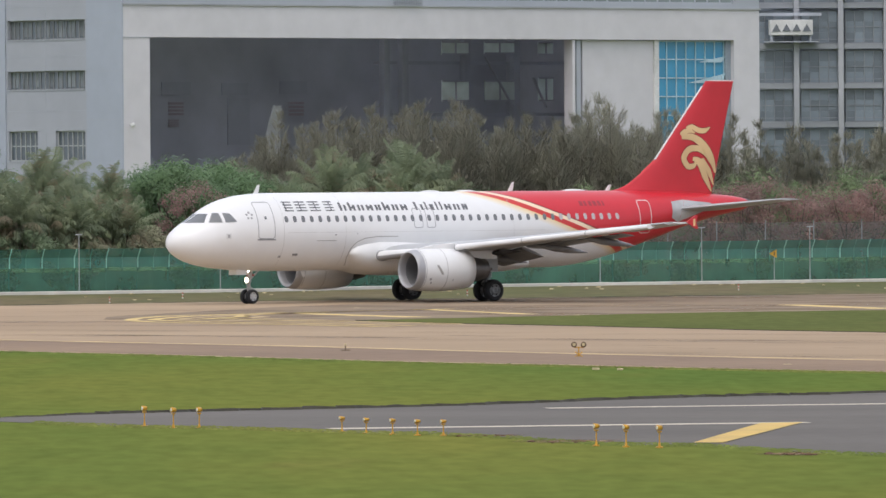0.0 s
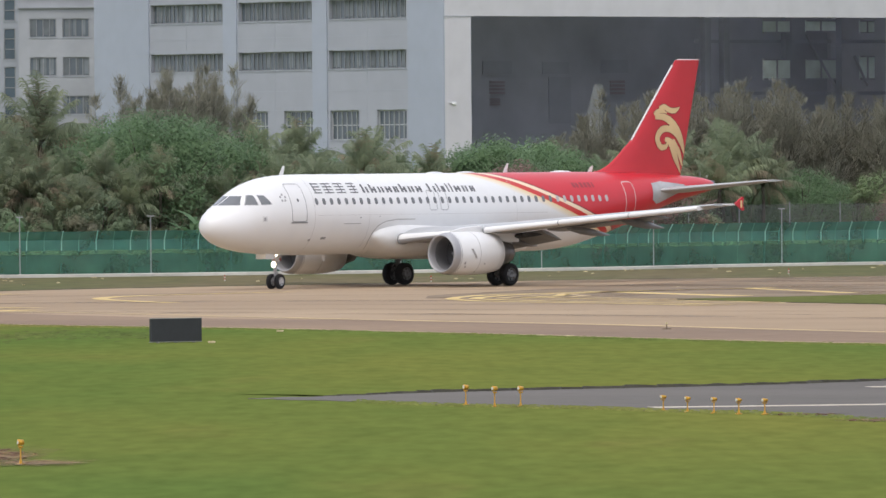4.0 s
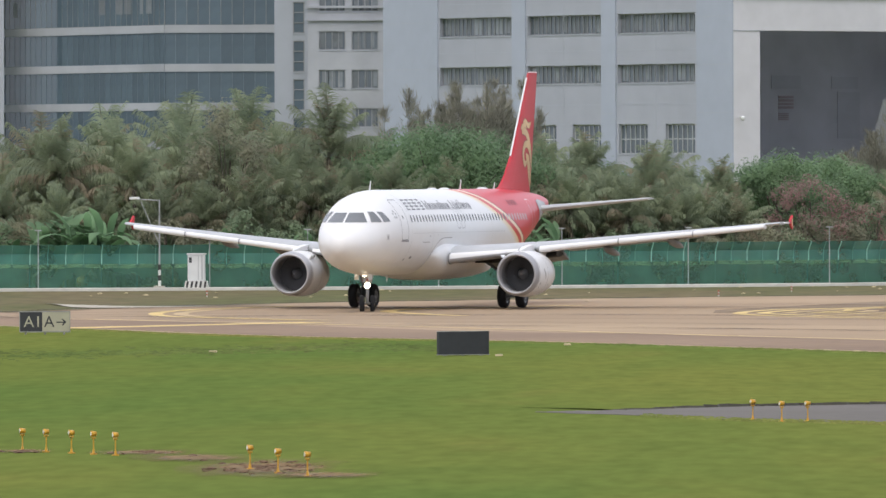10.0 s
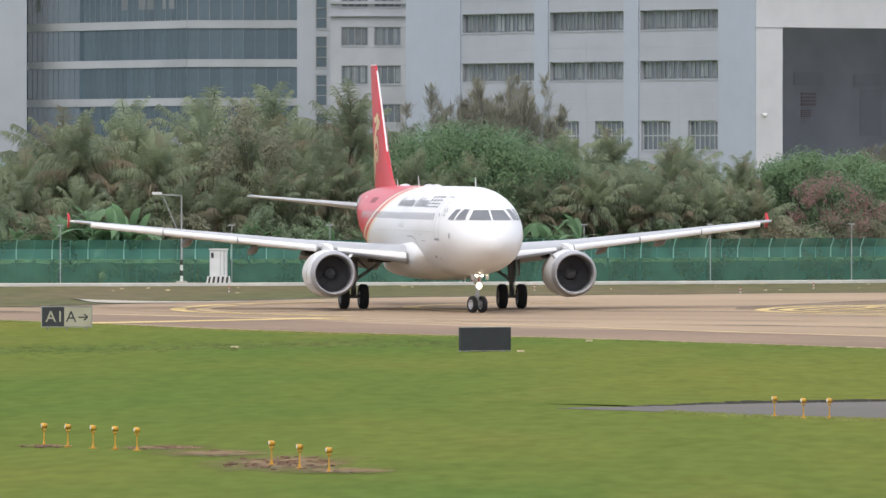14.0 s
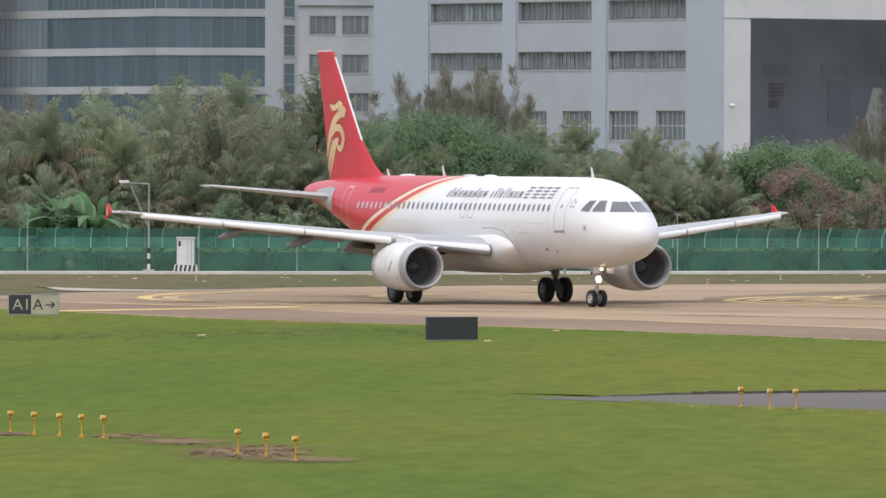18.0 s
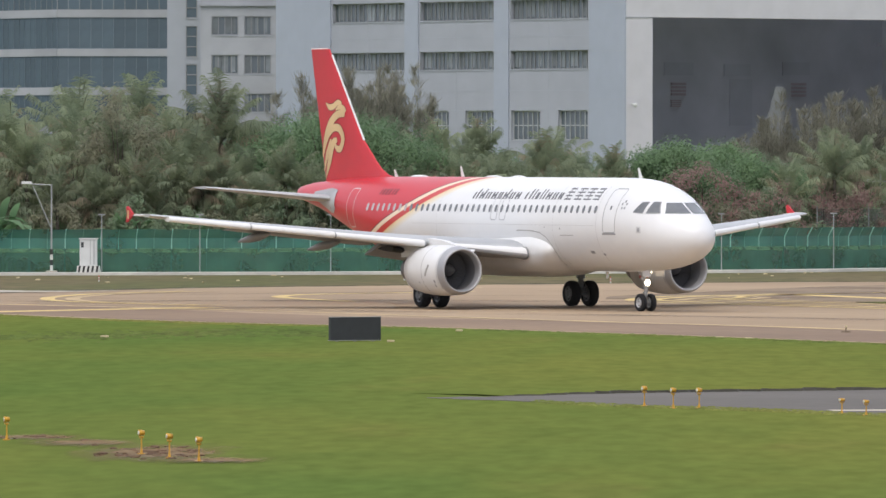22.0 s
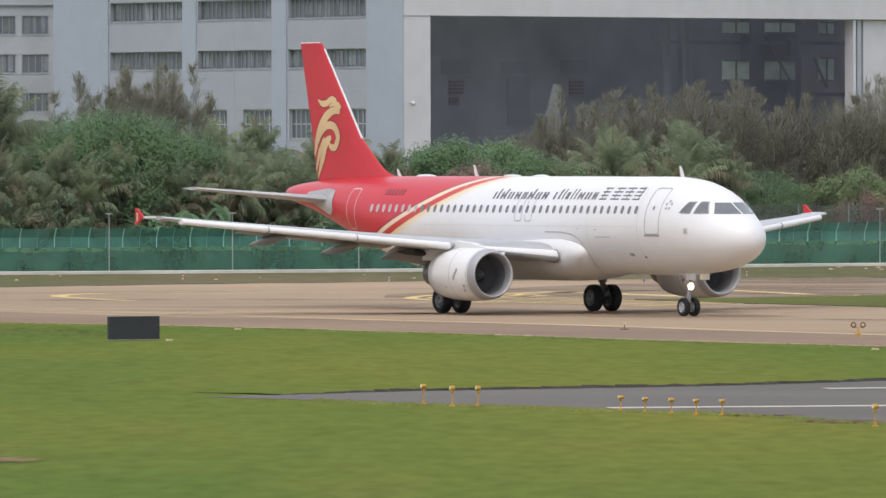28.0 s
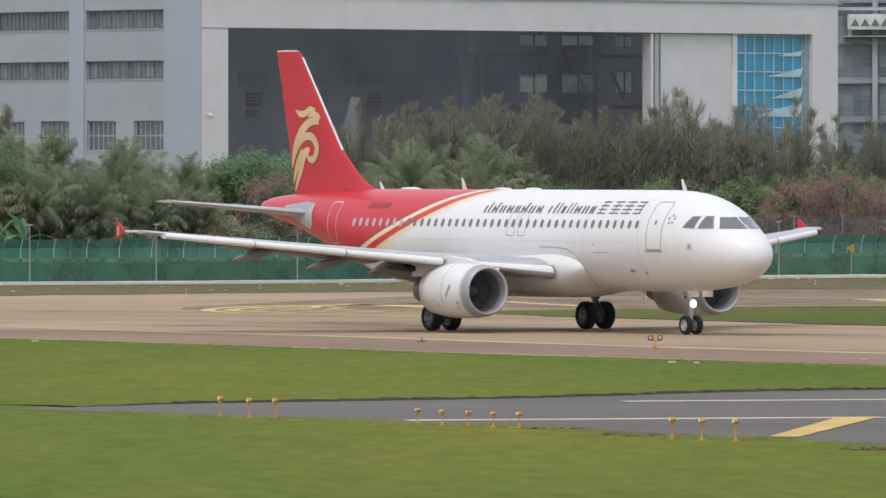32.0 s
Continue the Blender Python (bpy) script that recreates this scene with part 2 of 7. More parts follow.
def bend(points, steps=8):
    """A smooth line through points."""
    out = []
    n = len(points)
    for i in range(n - 1):
        p0, p1, p2, p3 = (Vector(points[min(max(k, 0), n - 1)]) for k in (i - 1, i, i + 1, i + 2))
        for k in range(steps):
            t = k / steps
            out.append(0.5 * ((2 * p1) + (p2 - p0) * t + (2 * p0 - 5 * p1 + 4 * p2 - p3) * t * t + (3 * p1 - p0 - 3 * p2 + p3) * t ** 3))
    out.append(Vector(points[-1]))
    return out


def slab(name, near, far, z, mat, label, thick=0.1, wob=0.0, side=None):
    """A sheet between two lines on the ground, with a small edge."""
    n = 60
    def at(line, u):
        line = bend(line, 10)
        k = u * (len(line) - 1)
        i = min(int(k), len(line) - 2)
        return line[i].lerp(line[i + 1], k - i)
    rng = random.Random(len(name))
    a = [at(near, i / n) for i in range(n + 1)]
    b = [at(far, i / n) for i in range(n + 1)]
    if wob:
        a = [p + Vector((0, rng.uniform(-wob, wob))) for p in a]
        b = [p + Vector((0, rng.uniform(-wob, wob))) for p in b]
    vs = [(p.x, p.y, z) for p in a] + [(p.x, p.y, z) for p in b] + [(p.x, p.y, z - thick) for p in a] + [(p.x, p.y, z - thick) for p in b]
    m = n + 1
    fs = []
    for i in range(n):
        fs += [(i, i + 1, m + i + 1, m + i), (2 * m + i, 2 * m + i + 1, i + 1, i), (m + i, m + i + 1, 3 * m + i + 1, 3 * m + i)]
    ob = raw(name, vs, fs, [mat, side or mat], idx=[0, 1, 1] * n)
    return tagged(ob, label, "ground", kind="structure")


# ---------------------------------------------------------------- ground
TAXI_NEAR = [(-150, 520), (-75, 447), (-52, 422), (-39, 403), (-31.9, 390.5), (-26, 379), (-20.9, 371.2), (-16.1, 366), (-11.6, 361), (-6.5, 353), (-1.8, 345.8), (2.4, 338), (6.5, 331.2), (10.4, 325.8), (14.1, 320.3), (20.8, 311.2), (36, 295), (120, 205)]
RUNWAY_NEAR = [(-8.6, 258.5), (-7.6, 257.2), (-5.8, 255.2), (-4, 252.4), (-2.2, 249.7), (0.5, 247.3), (2, 245.2), (3.4, 242.8), (5.2, 241.4), (7.3, 237.0), (9.3, 231.0), (11.8, 229.6), (13.3, 225.0), (14.8, 222.0), (22, 210.5), (40, 194)]
RUNWAY_EDGE = [(-8.6, 258.7), (-7.6, 259.5), (-5.5, 261.2), (-2.8, 264.0), (1, 266.4), (5.4, 269.0), (9, 272.6), (12.6, 276.6), (16, 279.2), (19, 281.0), (32, 294), (60, 325)]


def build_ground():
    g = 40
    xs = [-2500, -900, -300] + [-120 + 240 * i / g for i in range(g + 1)] + [300, 900, 2500]
    ys = [-300, 0, 120] + [180 + 460 * i / g for i in range(g + 1)] + [800, 1200, 2000, 4600]
    vs = [(x, y, -0.05) for y in ys for x in xs]
    w = len(xs)
    fs = [(j * w + i, j * w + i + 1, (j + 1) * w + i + 1, (j + 1) * w + i) for j in range(len(ys) - 1) for i in range(w - 1)]
    tagged(raw("ground", vs, fs, GRASS), "mown green and yellowish airfield grass", "grass", kind="structure")

    near = TAXI_NEAR
    far = [(-150, 428), (-90, 428), (-60, 430), (-41.4, 436), (-36.9, 446), (-27, 467), (-12, 481), (0, 490), (15, 496), (36, 504), (60, 514), (140, 548)]
    slab("apron", near, far, 0.0, CONCRETE, "weathered beige concrete taxiway pavement", wob=0.25)
    # darker tyre-worn strip beside the near edge
    e0 = [(p[0] + 0.4, p[1] + 0.7) for p in near[2:]]
    e1 = [(p[0] + 6.4, p[1] + 12.4) for p in near[2:]]
    slab("apron_shoulder", e0, e1, 0.006, OLD_CONCRETE, "brown stained concrete shoulder of the taxiway", 0.004, 0.2)
    # verge between the apron and the kerb
    slab("verge", [(q[0], q[1] + 0.0) for q in far], KERB_LINE, -0.02, FAR_GRASS, "dry brownish grass verge below the kerb", 0.02, 0.2)
    # grass island on the apron
    slab("grass_island", [(5.7, 423.7), (9.9, 413.9), (14.7, 405.8), (21.5, 392.8), (27.4, 383.5), (40, 362), (80, 300)],
         [(5.7, 423.9), (13, 430.5), (18.7, 436.2), (24.5, 440.8), (32.1, 443.6), (50, 450), (110, 468)], 0.03, ISLAND_GRASS, "grass island between the taxiway pavements", 0.035, 0.3, DARK_EDGE)
    slab("asphalt_runway", RUNWAY_NEAR,
         RUNWAY_EDGE, -0.036, ASPHALT, "dark grey asphalt runway exit", 0.016, 0.25)
    # the turf stands a hand's breadth above the asphalt behind its far edge
    # the step's soil face carries its shade in the colour
    line = [p for p in bend(RUNWAY_EDGE[1:], 14) if p.x > -6.6]
    rng = random.Random(4)
    vs, fs, idx = [], [], []
    for k, p in enumerate(line):
        d = (line[min(k + 1, len(line) - 1)] - line[max(k - 1, 0)]).normalized()
        q = Vector((-d.y, d.x))
        o, h = rng.uniform(-0.35, 0.35), -0.045 + rng.uniform(0.065, 0.1) * min(1, 0.4 + k / 30)
        for off, z in ((o, -0.052), (o + 0.1, h), (o + 1.2, h + 0.006), (o + 6.0, -0.06)):
            vs.append((p.x + q.x * off, p.y + q.y * off, z))
        if k:
            for c in range(3):
                a = 4 * k + c
                fs.append((a - 4, a, a + 1, a - 3))
                idx.append(0 if c == 0 else 1)
    tagged(raw("turf_lip", vs, fs, [DARK_EDGE, GRASS], idx=idx), "raised turf edge with shaded dark soil beside the asphalt", "edge", kind="structure")

    def mark(name, line, w, mat, z, label):
        return tagged(raw(name, *strip(bend(line), w, z), mat), label, "marking", kind="structure")

    mark("white_edge_line", [(9.1, 265.9), (19.1, 268.2), (40, 272)], 1.0, WHITE_LINE, -0.024, "white painted line on asphalt")
    mark("white_edge_line", [(2.6, 246.2), (15.6, 249.0)], 1.1, WHITE_LINE, -0.024, "white painted line on asphalt")
    tagged(raw("yellow_chevron", [(11.6, 231.2, -0.02), (12.35, 231.0, -0.02), (15.5, 249.2, -0.02), (14.3, 248.6, -0.02)], [(0, 1, 2, 3)], CHEVRON_YELLOW),
           "broad yellow chevron stripe on asphalt", "marking", kind="structure")
    mark("taxiway_edge_line", [(-37.5, 420), (-23, 402), (-17.4, 394), (-11.6, 384), (-5, 373.4), (2.6, 362), (9, 350), (15, 340.2), (22, 329.6), (50, 289)], 1.1, FAINT_YELLOW, 0.014, "faint yellow line along the taxiway edge")
    mark("taxiway_line", [(1.9, 449.4), (8.8, 432.3)], 1.5, YELLOW_LINE, 0.016, "yellow taxiway line")
    mark("taxiway_line", [(9.4, 457.2), (14.3, 438.6)], 0.9, YELLOW_LINE, 0.016, "yellow taxiway line")
    mark("taxiway_line", [(28.2, 464.1), (32.0, 448.8)], 1.5, YELLOW_LINE, 0.016, "yellow taxiway line")
    for k, (off, mat) in enumerate(((0.0, YELLOW_LINE), (1.1, YELLOW_LINE), (2.3, FAINT_YELLOW), (3.4, YELLOW_LINE), (4.5, FAINT_YELLOW))):
        line = [(11 - off, 458 - off), (1.1, 446.2 - off), (-3.0 + off, 440.9 - off), (-4.7 + off, 431.4), (-3.9 + off, 424.5 + off * 2), (-0.8 + off, 418.4 + off * 2), (2.8 + off, 413.3 + off * 2), (7 + off, 406 + off * 2)]
        mark("taxiway_loop", line, 0.65, mat, 0.016, "curved yellow taxiway marking")
    for off in (0.0, 1.2):
        line = [(-27 + off, 455), (-30.4 + off, 447.2), (-31.6 + off, 441.9), (-32.3 + off, 433.3), (-31.4 + off, 425.0), (-29.0 + off, 419.5), (-24 + off, 412)]
        mark("taxiway_loop", line, 0.7, YELLOW_LINE if not off else FAINT_YELLOW, 0.016, "curved yellow taxiway marking")
    mark("taxiway_line", [(-13, 455), (-18.6, 448), (-21, 443), (-21.6, 437.5), (-20.2, 431), (-17.5, 424)], 0.8, YELLOW_LINE, 0.016, "worn yellow taxiway marking")
    slab("pale_path", [(-39.6, 462), (-37.4, 451), (-33.8, 451.5), (-30.5, 455)], [(-40.4, 465), (-38.4, 460), (-34.5, 455), (-30.5, 456)], 0.02, PALE_CONCRETE, "pale new concrete strip beside the taxiway", 0.01, 0.3)
    mark("taxiway_line", [(-33.5, 391.9), (-28.4, 399.4), (-23.3, 406.8)], 2.0, YELLOW_LINE, 0.017, "yellow taxiway line")
    # older brown slabs round the island and beyond it, and the soil edge of the verge
    slab("old_apron", [(-6, 432), (3, 428), (6, 424.5), (14, 431.5), (25, 441), (50, 450.3), (110, 468.3)], [(-6, 440), (3, 470), (10, 485), (15, 495), (36, 503), (60, 513), (130, 543)], 0.008, BROWN_CONCRETE, "older brown worn concrete slabs", 0.004, 0.3)
    mark("verge_edge", far[1:], 3.0, WET_EDGE, 0.01, "dark soil edge between pavement and verge")
    # cracks and patched joints along the slabs
    rng = random.Random(21)
    for k in range(26):
        x, y = rng.uniform(-40, 32), rng.uniform(14, 60)
        y += np.interp(x, [p[0] for p in TAXI_NEAR], [p[1] for p in TAXI_NEAR])
        n = rng.uniform(0.8, 3.2)
        mark("pavement_crack", [(x, y), (x + n * 0.5, y - 0.6 * n + rng.uniform(-0.3, 0.3)), (x + n, y - 1.3 * n)], rng.uniform(0.12, 0.4), WET_EDGE, 0.0175 + 0.0002 * k, "dark crack or patched joint in the concrete")
    # darker bands where wheels and oil have stained the slabs
    rng = random.Random(3)
    for k in range(11):
        u = rng.uniform(0.12, 0.8)
        base = [Vector(p).lerp(Vector(q), u) for p, q in (((-52, 424), (-60, 430)), ((-31.3, 393.3), (-36.9, 446)), ((-12, 360.5), (-12, 481)), ((11.8, 324), (15, 496)), ((36, 295), (36, 504)))]
        mark("tyre_stain", [tuple(p) for p in base], rng.uniform(1.5, 6.0), STAIN, 0.004 + 0.0004 * k, "faint dark tyre and oil stain along the pavement")
    for k, (cx, cy, rx, ry) in enumerate(((-13.3, 210.5, 2.3, 8.5), (-16.9, 222.0, 1.6, 3.0), (8.6, 233.5, 1.8, 2.2), (13.5, 221.8, 1.1, 1.8), (6.6, 239, 1.4, 1.2), (-19.9, 222.9, 0.9, 2.0), (-15.4, 217.5, 1.8, 4.0), (-11.6, 205.2, 1.7, 3.0))):
        n = 36
        vs = [(0, 0, 0)] + [(math.cos(2 * math.pi * i / n), math.sin(2 * math.pi * i / n), 0) for i in range(n)]
        ob = raw("bare_soil", vs, [(0, 1 + i, 1 + (i + 1) % n) for i in range(n)], SOIL)
        ob.matrix_world = Matrix.Translation((cx, cy, -0.036 + 0.002 * k)) @ Matrix.Diagonal((rx, ry, 1, 1))
        tagged(ob, "bare brown soil patch round the approach lights", "soil", kind="structure")
        rng = random.Random(k)
        bm = bmesh.new()
        for i in range(90 if k == 0 else 20 if k < 6 else 8):
            r, a = rng.uniform(0, 0.6), rng.uniform(0, 6.28)
            w = rng.uniform(0.02, 0.085)
            bmesh.ops.create_icosphere(bm, subdivisions=1, radius=1, matrix=Matrix.Translation((cx + rx * r * math.cos(a), cy + ry * r * math.sin(a), -0.04)) @ Matrix.Diagonal((w * 1.6, w, w * 0.5, 1)))
        for v in bm.verts:
            v.co += Vector((rng.uniform(-0.02, 0.02), rng.uniform(-0.02, 0.02), rng.uniform(-0.015, 0.015)))
        tagged(new("soil_clods", finish(bm, "soil_clods", CLOD)), "dark clods of loose soil", "soil", kind="stuff")


KERB_LINE = [(-150, 490), (-90, 500), (-48.7, 511.6), (-23.7, 519.0), (0.8, 531.0), (13.1, 543.8), (39.9, 559.9), (70, 577), (140, 618)]


def build_kerb():
    line = bend(KERB_LINE, 12)
    bm = bmesh.new()
    rows = []
    for i, p in enumerate(line):
        d = (line[min(i + 1, len(line) - 1)] - line[max(i - 1, 0)]).normalized()
        s = Vector((-d.y, d.x))
        rows.append([bm.verts.new((p.x + s.x * o, p.y + s.y * o, z)) for o, z in ((0, -0.05), (0.03, 0.13), (0.07, 0.15), (0.9, 0.16), (0.9, -0.05))])
    for a, b in zip(rows, rows[1:]):
        for j in range(4):
            bm.faces.new((a[j], a[j + 1], b[j + 1], b[j]))
    ob = new("kerb", finish(bm, "kerb", KERB))
    tagged(ob, "pale concrete kerb below the airfield fence", "kerb", kind="structure")


build_ground()
build_kerb()


# ---------------------------------------------------------------- buildings
def wall_sheet(u0, u1, z0, z1, holes, thick=0.35):
    """A wall in its own plane (x along, z up, face at y=0, depth towards +y) with openings through it."""
    us = sorted({u0, u1, *[h[0] for h in holes], *[h[1] for h in holes]})
    zs = sorted({z0, z1, *[h[2] for h in holes], *[h[3] for h in holes]})
    us = [u for u in us if u0 <= u <= u1]
    zs = [z for z in zs if z0 <= z <= z1]
    def solid(i, j):
        if not (0 <= i < len(us) - 1 and 0 <= j < len(zs) - 1):
            return False
        cu, cz = (us[i] + us[i + 1]) / 2, (zs[j] + zs[j + 1]) / 2
        return not any(h[0] < cu < h[1] and h[2] < cz < h[3] for h in holes)
    bm = bmesh.new()
    cache = {}
    def v(i, j, d):
        if (i, j, d) not in cache:
            cache[i, j, d] = bm.verts.new((us[i], thick * d, zs[j]))
        return cache[i, j, d]
    for i in range(len(us) - 1):
        for j in range(len(zs) - 1):
            if not solid(i, j):
                continue
            bm.faces.new((v(i, j, 0), v(i + 1, j, 0), v(i + 1, j + 1, 0), v(i, j + 1, 0)))
            bm.faces.new((v(i, j, 1), v(i, j + 1, 1), v(i + 1, j + 1, 1), v(i + 1, j, 1)))
            if not solid(i - 1, j):
                bm.faces.new((v(i, j, 0), v(i, j + 1, 0), v(i, j + 1, 1), v(i, j, 1)))
            if not solid(i + 1, j):
                bm.faces.new((v(i + 1, j, 0), v(i + 1, j, 1), v(i + 1, j + 1, 1), v(i + 1, j + 1, 0)))
            if not solid(i, j - 1):
                bm.faces.new((v(i, j, 0), v(i, j, 1), v(i + 1, j, 1), v(i + 1, j, 0)))
            if not solid(i, j + 1):
                bm.faces.new((v(i, j + 1, 0), v(i + 1, j + 1, 0), v(i + 1, j + 1, 1), v(i, j + 1, 1)))
    return bm


def facing(x, y, angle):
    """A plane frame: x runs along the wall at that angle, y into the building."""
    return pose(x, y, 0, 0, 0, angle)


def at_frame(ob, m):
    ob.matrix_local = m
    return ob


def bar_grid(u0, u1, z0, z1, cols, rows, bar, y, thick):
    """A window's frame and bars as one piece."""
    a, b = (u1 - u0) / cols, (z1 - z0) / rows
    holes = [(u0 + a * i + (bar if i == 0 else bar / 2), u0 + a * (i + 1) - (bar if i == cols - 1 else bar / 2), z0 + b * j + (bar if j == 0 else bar / 2), z0 + b * (j + 1) - (bar if j == rows - 1 else bar / 2)) for i in range(cols) for j in range(rows)]
    bm = wall_sheet(u0, u1, z0, z1, holes, thick)
    bmesh.ops.translate(bm, vec=(0, y, 0), verts=bm.verts[:])
    return bm


def panes(parent, u0, u1, z0, z1, deep, cols, rows, glass):
    """Single panes of glass, alike, behind the bars of a window."""
    a, b = (u1 - u0) / cols, (z1 - z0) / rows
    me = finish(boxes((0.004, a - 0.004, deep, deep + 0.03, 0.004, b - 0.004)), "pane", glass)
    for i in range(cols):
        for j in range(rows):
            p = new("pane", me)
            p.parent = parent
            p.matrix_local = Matrix.Translation((u0 + a * i, 0, z0 + b * j))


def barred_window(parent, m, u0, u1, z0, z1, bars, cross=0, glass=None, deep=0.22, curtains=0, seed=0, frame_paint=None):
    """A window in an opening: pane, frame with mullions, and a few curtain strips behind the glass."""
    w = at_frame(part("window", bar_grid(u0, u1, z0, z1, bars, cross + 1, 0.09, deep - 0.06, 0.06), frame_paint or WIN_FRAME, parent, "metal framed window"), m)
    panes(w, u0, u1, z0, z1, deep, bars, 1, glass or WIN_DARK)
    part("sill", boxes((u0 - 0.05, u1 + 0.05, -0.06, deep - 0.06, z0 - 0.08, z0)), PANEL_GREY, w)
    rng = random.Random(seed)
    for i in range(curtains):
        a = u0 + (u1 - u0) * (i + rng.uniform(0.05, 0.5)) / curtains
        b = min(u1 - 0.1, a + rng.uniform(0.25, 0.8) * (u1 - u0) / curtains)
        part("curtain", boxes((a, b, deep - 0.0005 - 0.012, deep - 0.004, z0 + 0.1 + rng.uniform(0, 0.15), z1 - 0.1)), CURTAIN, w)


HANGAR = facing(-6.99, 800.0, 38)
ANNEX = facing(-9.27, 798.22, 128) @ Matrix.Diagonal((1, -1, 1, 1))


def build_hangar():
    t = thing("hangar", pose(0, 0, 0), "large white aircraft hangar with a dark open doorway", "hangar")
    m = HANGAR
    top = 29.0
    # front: pillars, header, clerestory band
    at_frame(part("front_wall", wall_sheet(-2.9, 70.6, -0.3, 21.6, [(0, 67.5, -0.5, 18.76)], 1.6), WHITE_CLAD, t, "white clad portal and header"), m)
    at_frame(part("upper_wall", wall_sheet(-2.9, 70.6, 21.6, top, [(0.0, 67.5, 22.1, 27.5)], 0.4), PANEL_GREY, t, "grey upper wall"), m)
    at_frame(part("header_cap", boxes((-3.0, 70.7, -0.15, 1.6, 21.56, 21.72)), STONE_GREY, t), m)
    band = at_frame(part("clerestory", bar_grid(0, 67.5, 22.1, 27.5, 45, 1, 0.12, 0.2, 0.1), PANEL_GREY, t, "greenish clerestory glazing"), m)
    panes(band, 0, 67.5, 22.1, 27.5, 0.3, 45, 1, pane_glass("clerestory_glass", (0.22, 0.27, 0.26)))
    at_frame(part("balcony_rail", boxes((27, 30.2, -0.5, -0.44, 22.5, 22.56), (27, 30.2, -0.5, -0.44, 21.9, 21.94), *[(27 + 0.2 * i, 27.03 + 0.2 * i, -0.5, -0.46, 21.72, 22.5) for i in range(17)]), DARK_STEEL, t), m)
    at_frame(part("pillar_cap", boxes((-2.95, 0.02, -0.05, 0.0, 18.70, 18.78)), STONE_GREY, t), m)
    # the deep room behind the doorway
    at_frame(part("inner_wall", boxes((-0.5, 70.2, 36.0, 36.4, -0.3, top)), INNER_WALL, t, "dark inner wall"), m)
    # left side wall holds its shade as a dark colour
    at_frame(part("side_wall", boxes((-0.9, -0.5, 1.6, 36.4, -0.3, top)), SHADED_SIDE_WALL, t), m)
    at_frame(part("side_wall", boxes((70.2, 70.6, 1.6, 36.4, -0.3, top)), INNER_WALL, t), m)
    # unseen sheet roof; long rooflights between its strips are added to brighten the room
    for k in range(7):
        at_frame(part("roof_strip", boxes((2.2, 70.7, 0.4 + 5.4 * k, 0.4 + 5.4 * k + 3.9, top, top + 0.4)), PANEL_GREY, t), m)
    # unseen plate that keeps roof daylight off the left side wall
    at_frame(part("roof_plate", boxes((2.2, 16.0, 0.4, 36.4, top - 0.3, top - 0.02)), PANEL_GREY, t), m)
    for u in (11.5, 23.0, 34.5, 46.0, 57.5):
        at_frame(part("roof_truss", boxes((u, u + 0.4, 1.7, 36.0, top - 1.6, top - 0.004)), DARK_STEEL, t), m)
    at_frame(part("hangar_floor", boxes((-0.5, 70.2, -4, 36.0, -0.2, -0.02)), OLD_CONCRETE, t), m)
    # steel frame and platforms inside
    for u in (44.0, 46.2, 53.6, 59.6):
        at_frame(part("inner_column", boxes((u, u + 0.7, 22, 22.7, 0, 19.6)), INNER_STEEL, t), m)
    for z in (7.0, 12.0, 16.8):
        at_frame(part("inner_platform", boxes((44, 70, 22.8, 23.6, z, z + 0.3)), INNER_STEEL, t), m)
    for a, b in (((55.2, 21.0, 17.6), (58.6, 21.0, 12.8)), ((61.0, 21.0, 15.6), (62.6, 21.0, 12.8)), ((54.0, 22.3, 12.0), (59.6, 22.3, 7.2))):
        at_frame(part("inner_brace", rods((a, b, 0.12)), INNER_STEEL, t), m)
    # recess and sign colours are drawn towards the wall's to suggest haze
    for u0, u1, z0, z1 in ((28.9, 32.3, 14.1, 15.3), (35.9, 39.0, 14.1, 15.2), (42.8, 46.0, 14.2, 15.4), (36.6, 39.2, 9.5, 13.8)):
        at_frame(part("wall_recess", boxes((u0, u1, 35.9, 35.98, z0, z1)), INNER_DARK, t), m)
    hazed_red = material("haze_dulled_red_sign", (0.38, 0.35, 0.40), 0.7)
    for u0, u1, z0, z1 in ((29.7, 31.4, 12.25, 13.55), (29.7, 30.85, 11.2, 11.9), (43.85, 45.55, 12.2, 13.6)):
        for k in range(4):
            zz = z0 + (z1 - z0) * k / 4
            at_frame(part("sign_bar", boxes((u0, u1, 35.85, 35.97, zz, zz + (z1 - z0) * 0.16)), hazed_red, t), m)
    # near-white pane colour stands in for daylight shining through
    daylit = pane_glass("daylit_pane_glass", (0.8, 0.93, 0.94))
    for u0, u1, z0, z1 in ((50.4, 53.6, 13.4, 15.3), (55.5, 59.1, 13.4, 15.3), (62.0, 63.8, 13.4, 15.6), (50.4, 53.6, 17.7, 18.9), (55.5, 59.1, 17.8, 18.9), (62.0, 63.8, 17.7, 18.9)):
        w = at_frame(part("inner_window", boxes((u0, u1, 21.4, 21.5, z0, z1)), daylit, t, "window deep inside with daylight put in its pale glass"), m)
        part("window_frame", boxes((u0, u1, 21.3, 21.38, z0, z0 + 0.12), (u0, u1, 21.3, 21.38, z1 - 0.12, z1), ((u0 + u1) / 2 - 0.08, (u0 + u1) / 2 + 0.08, 21.3, 21.38, z0, z1)), INNER_STEEL, w)
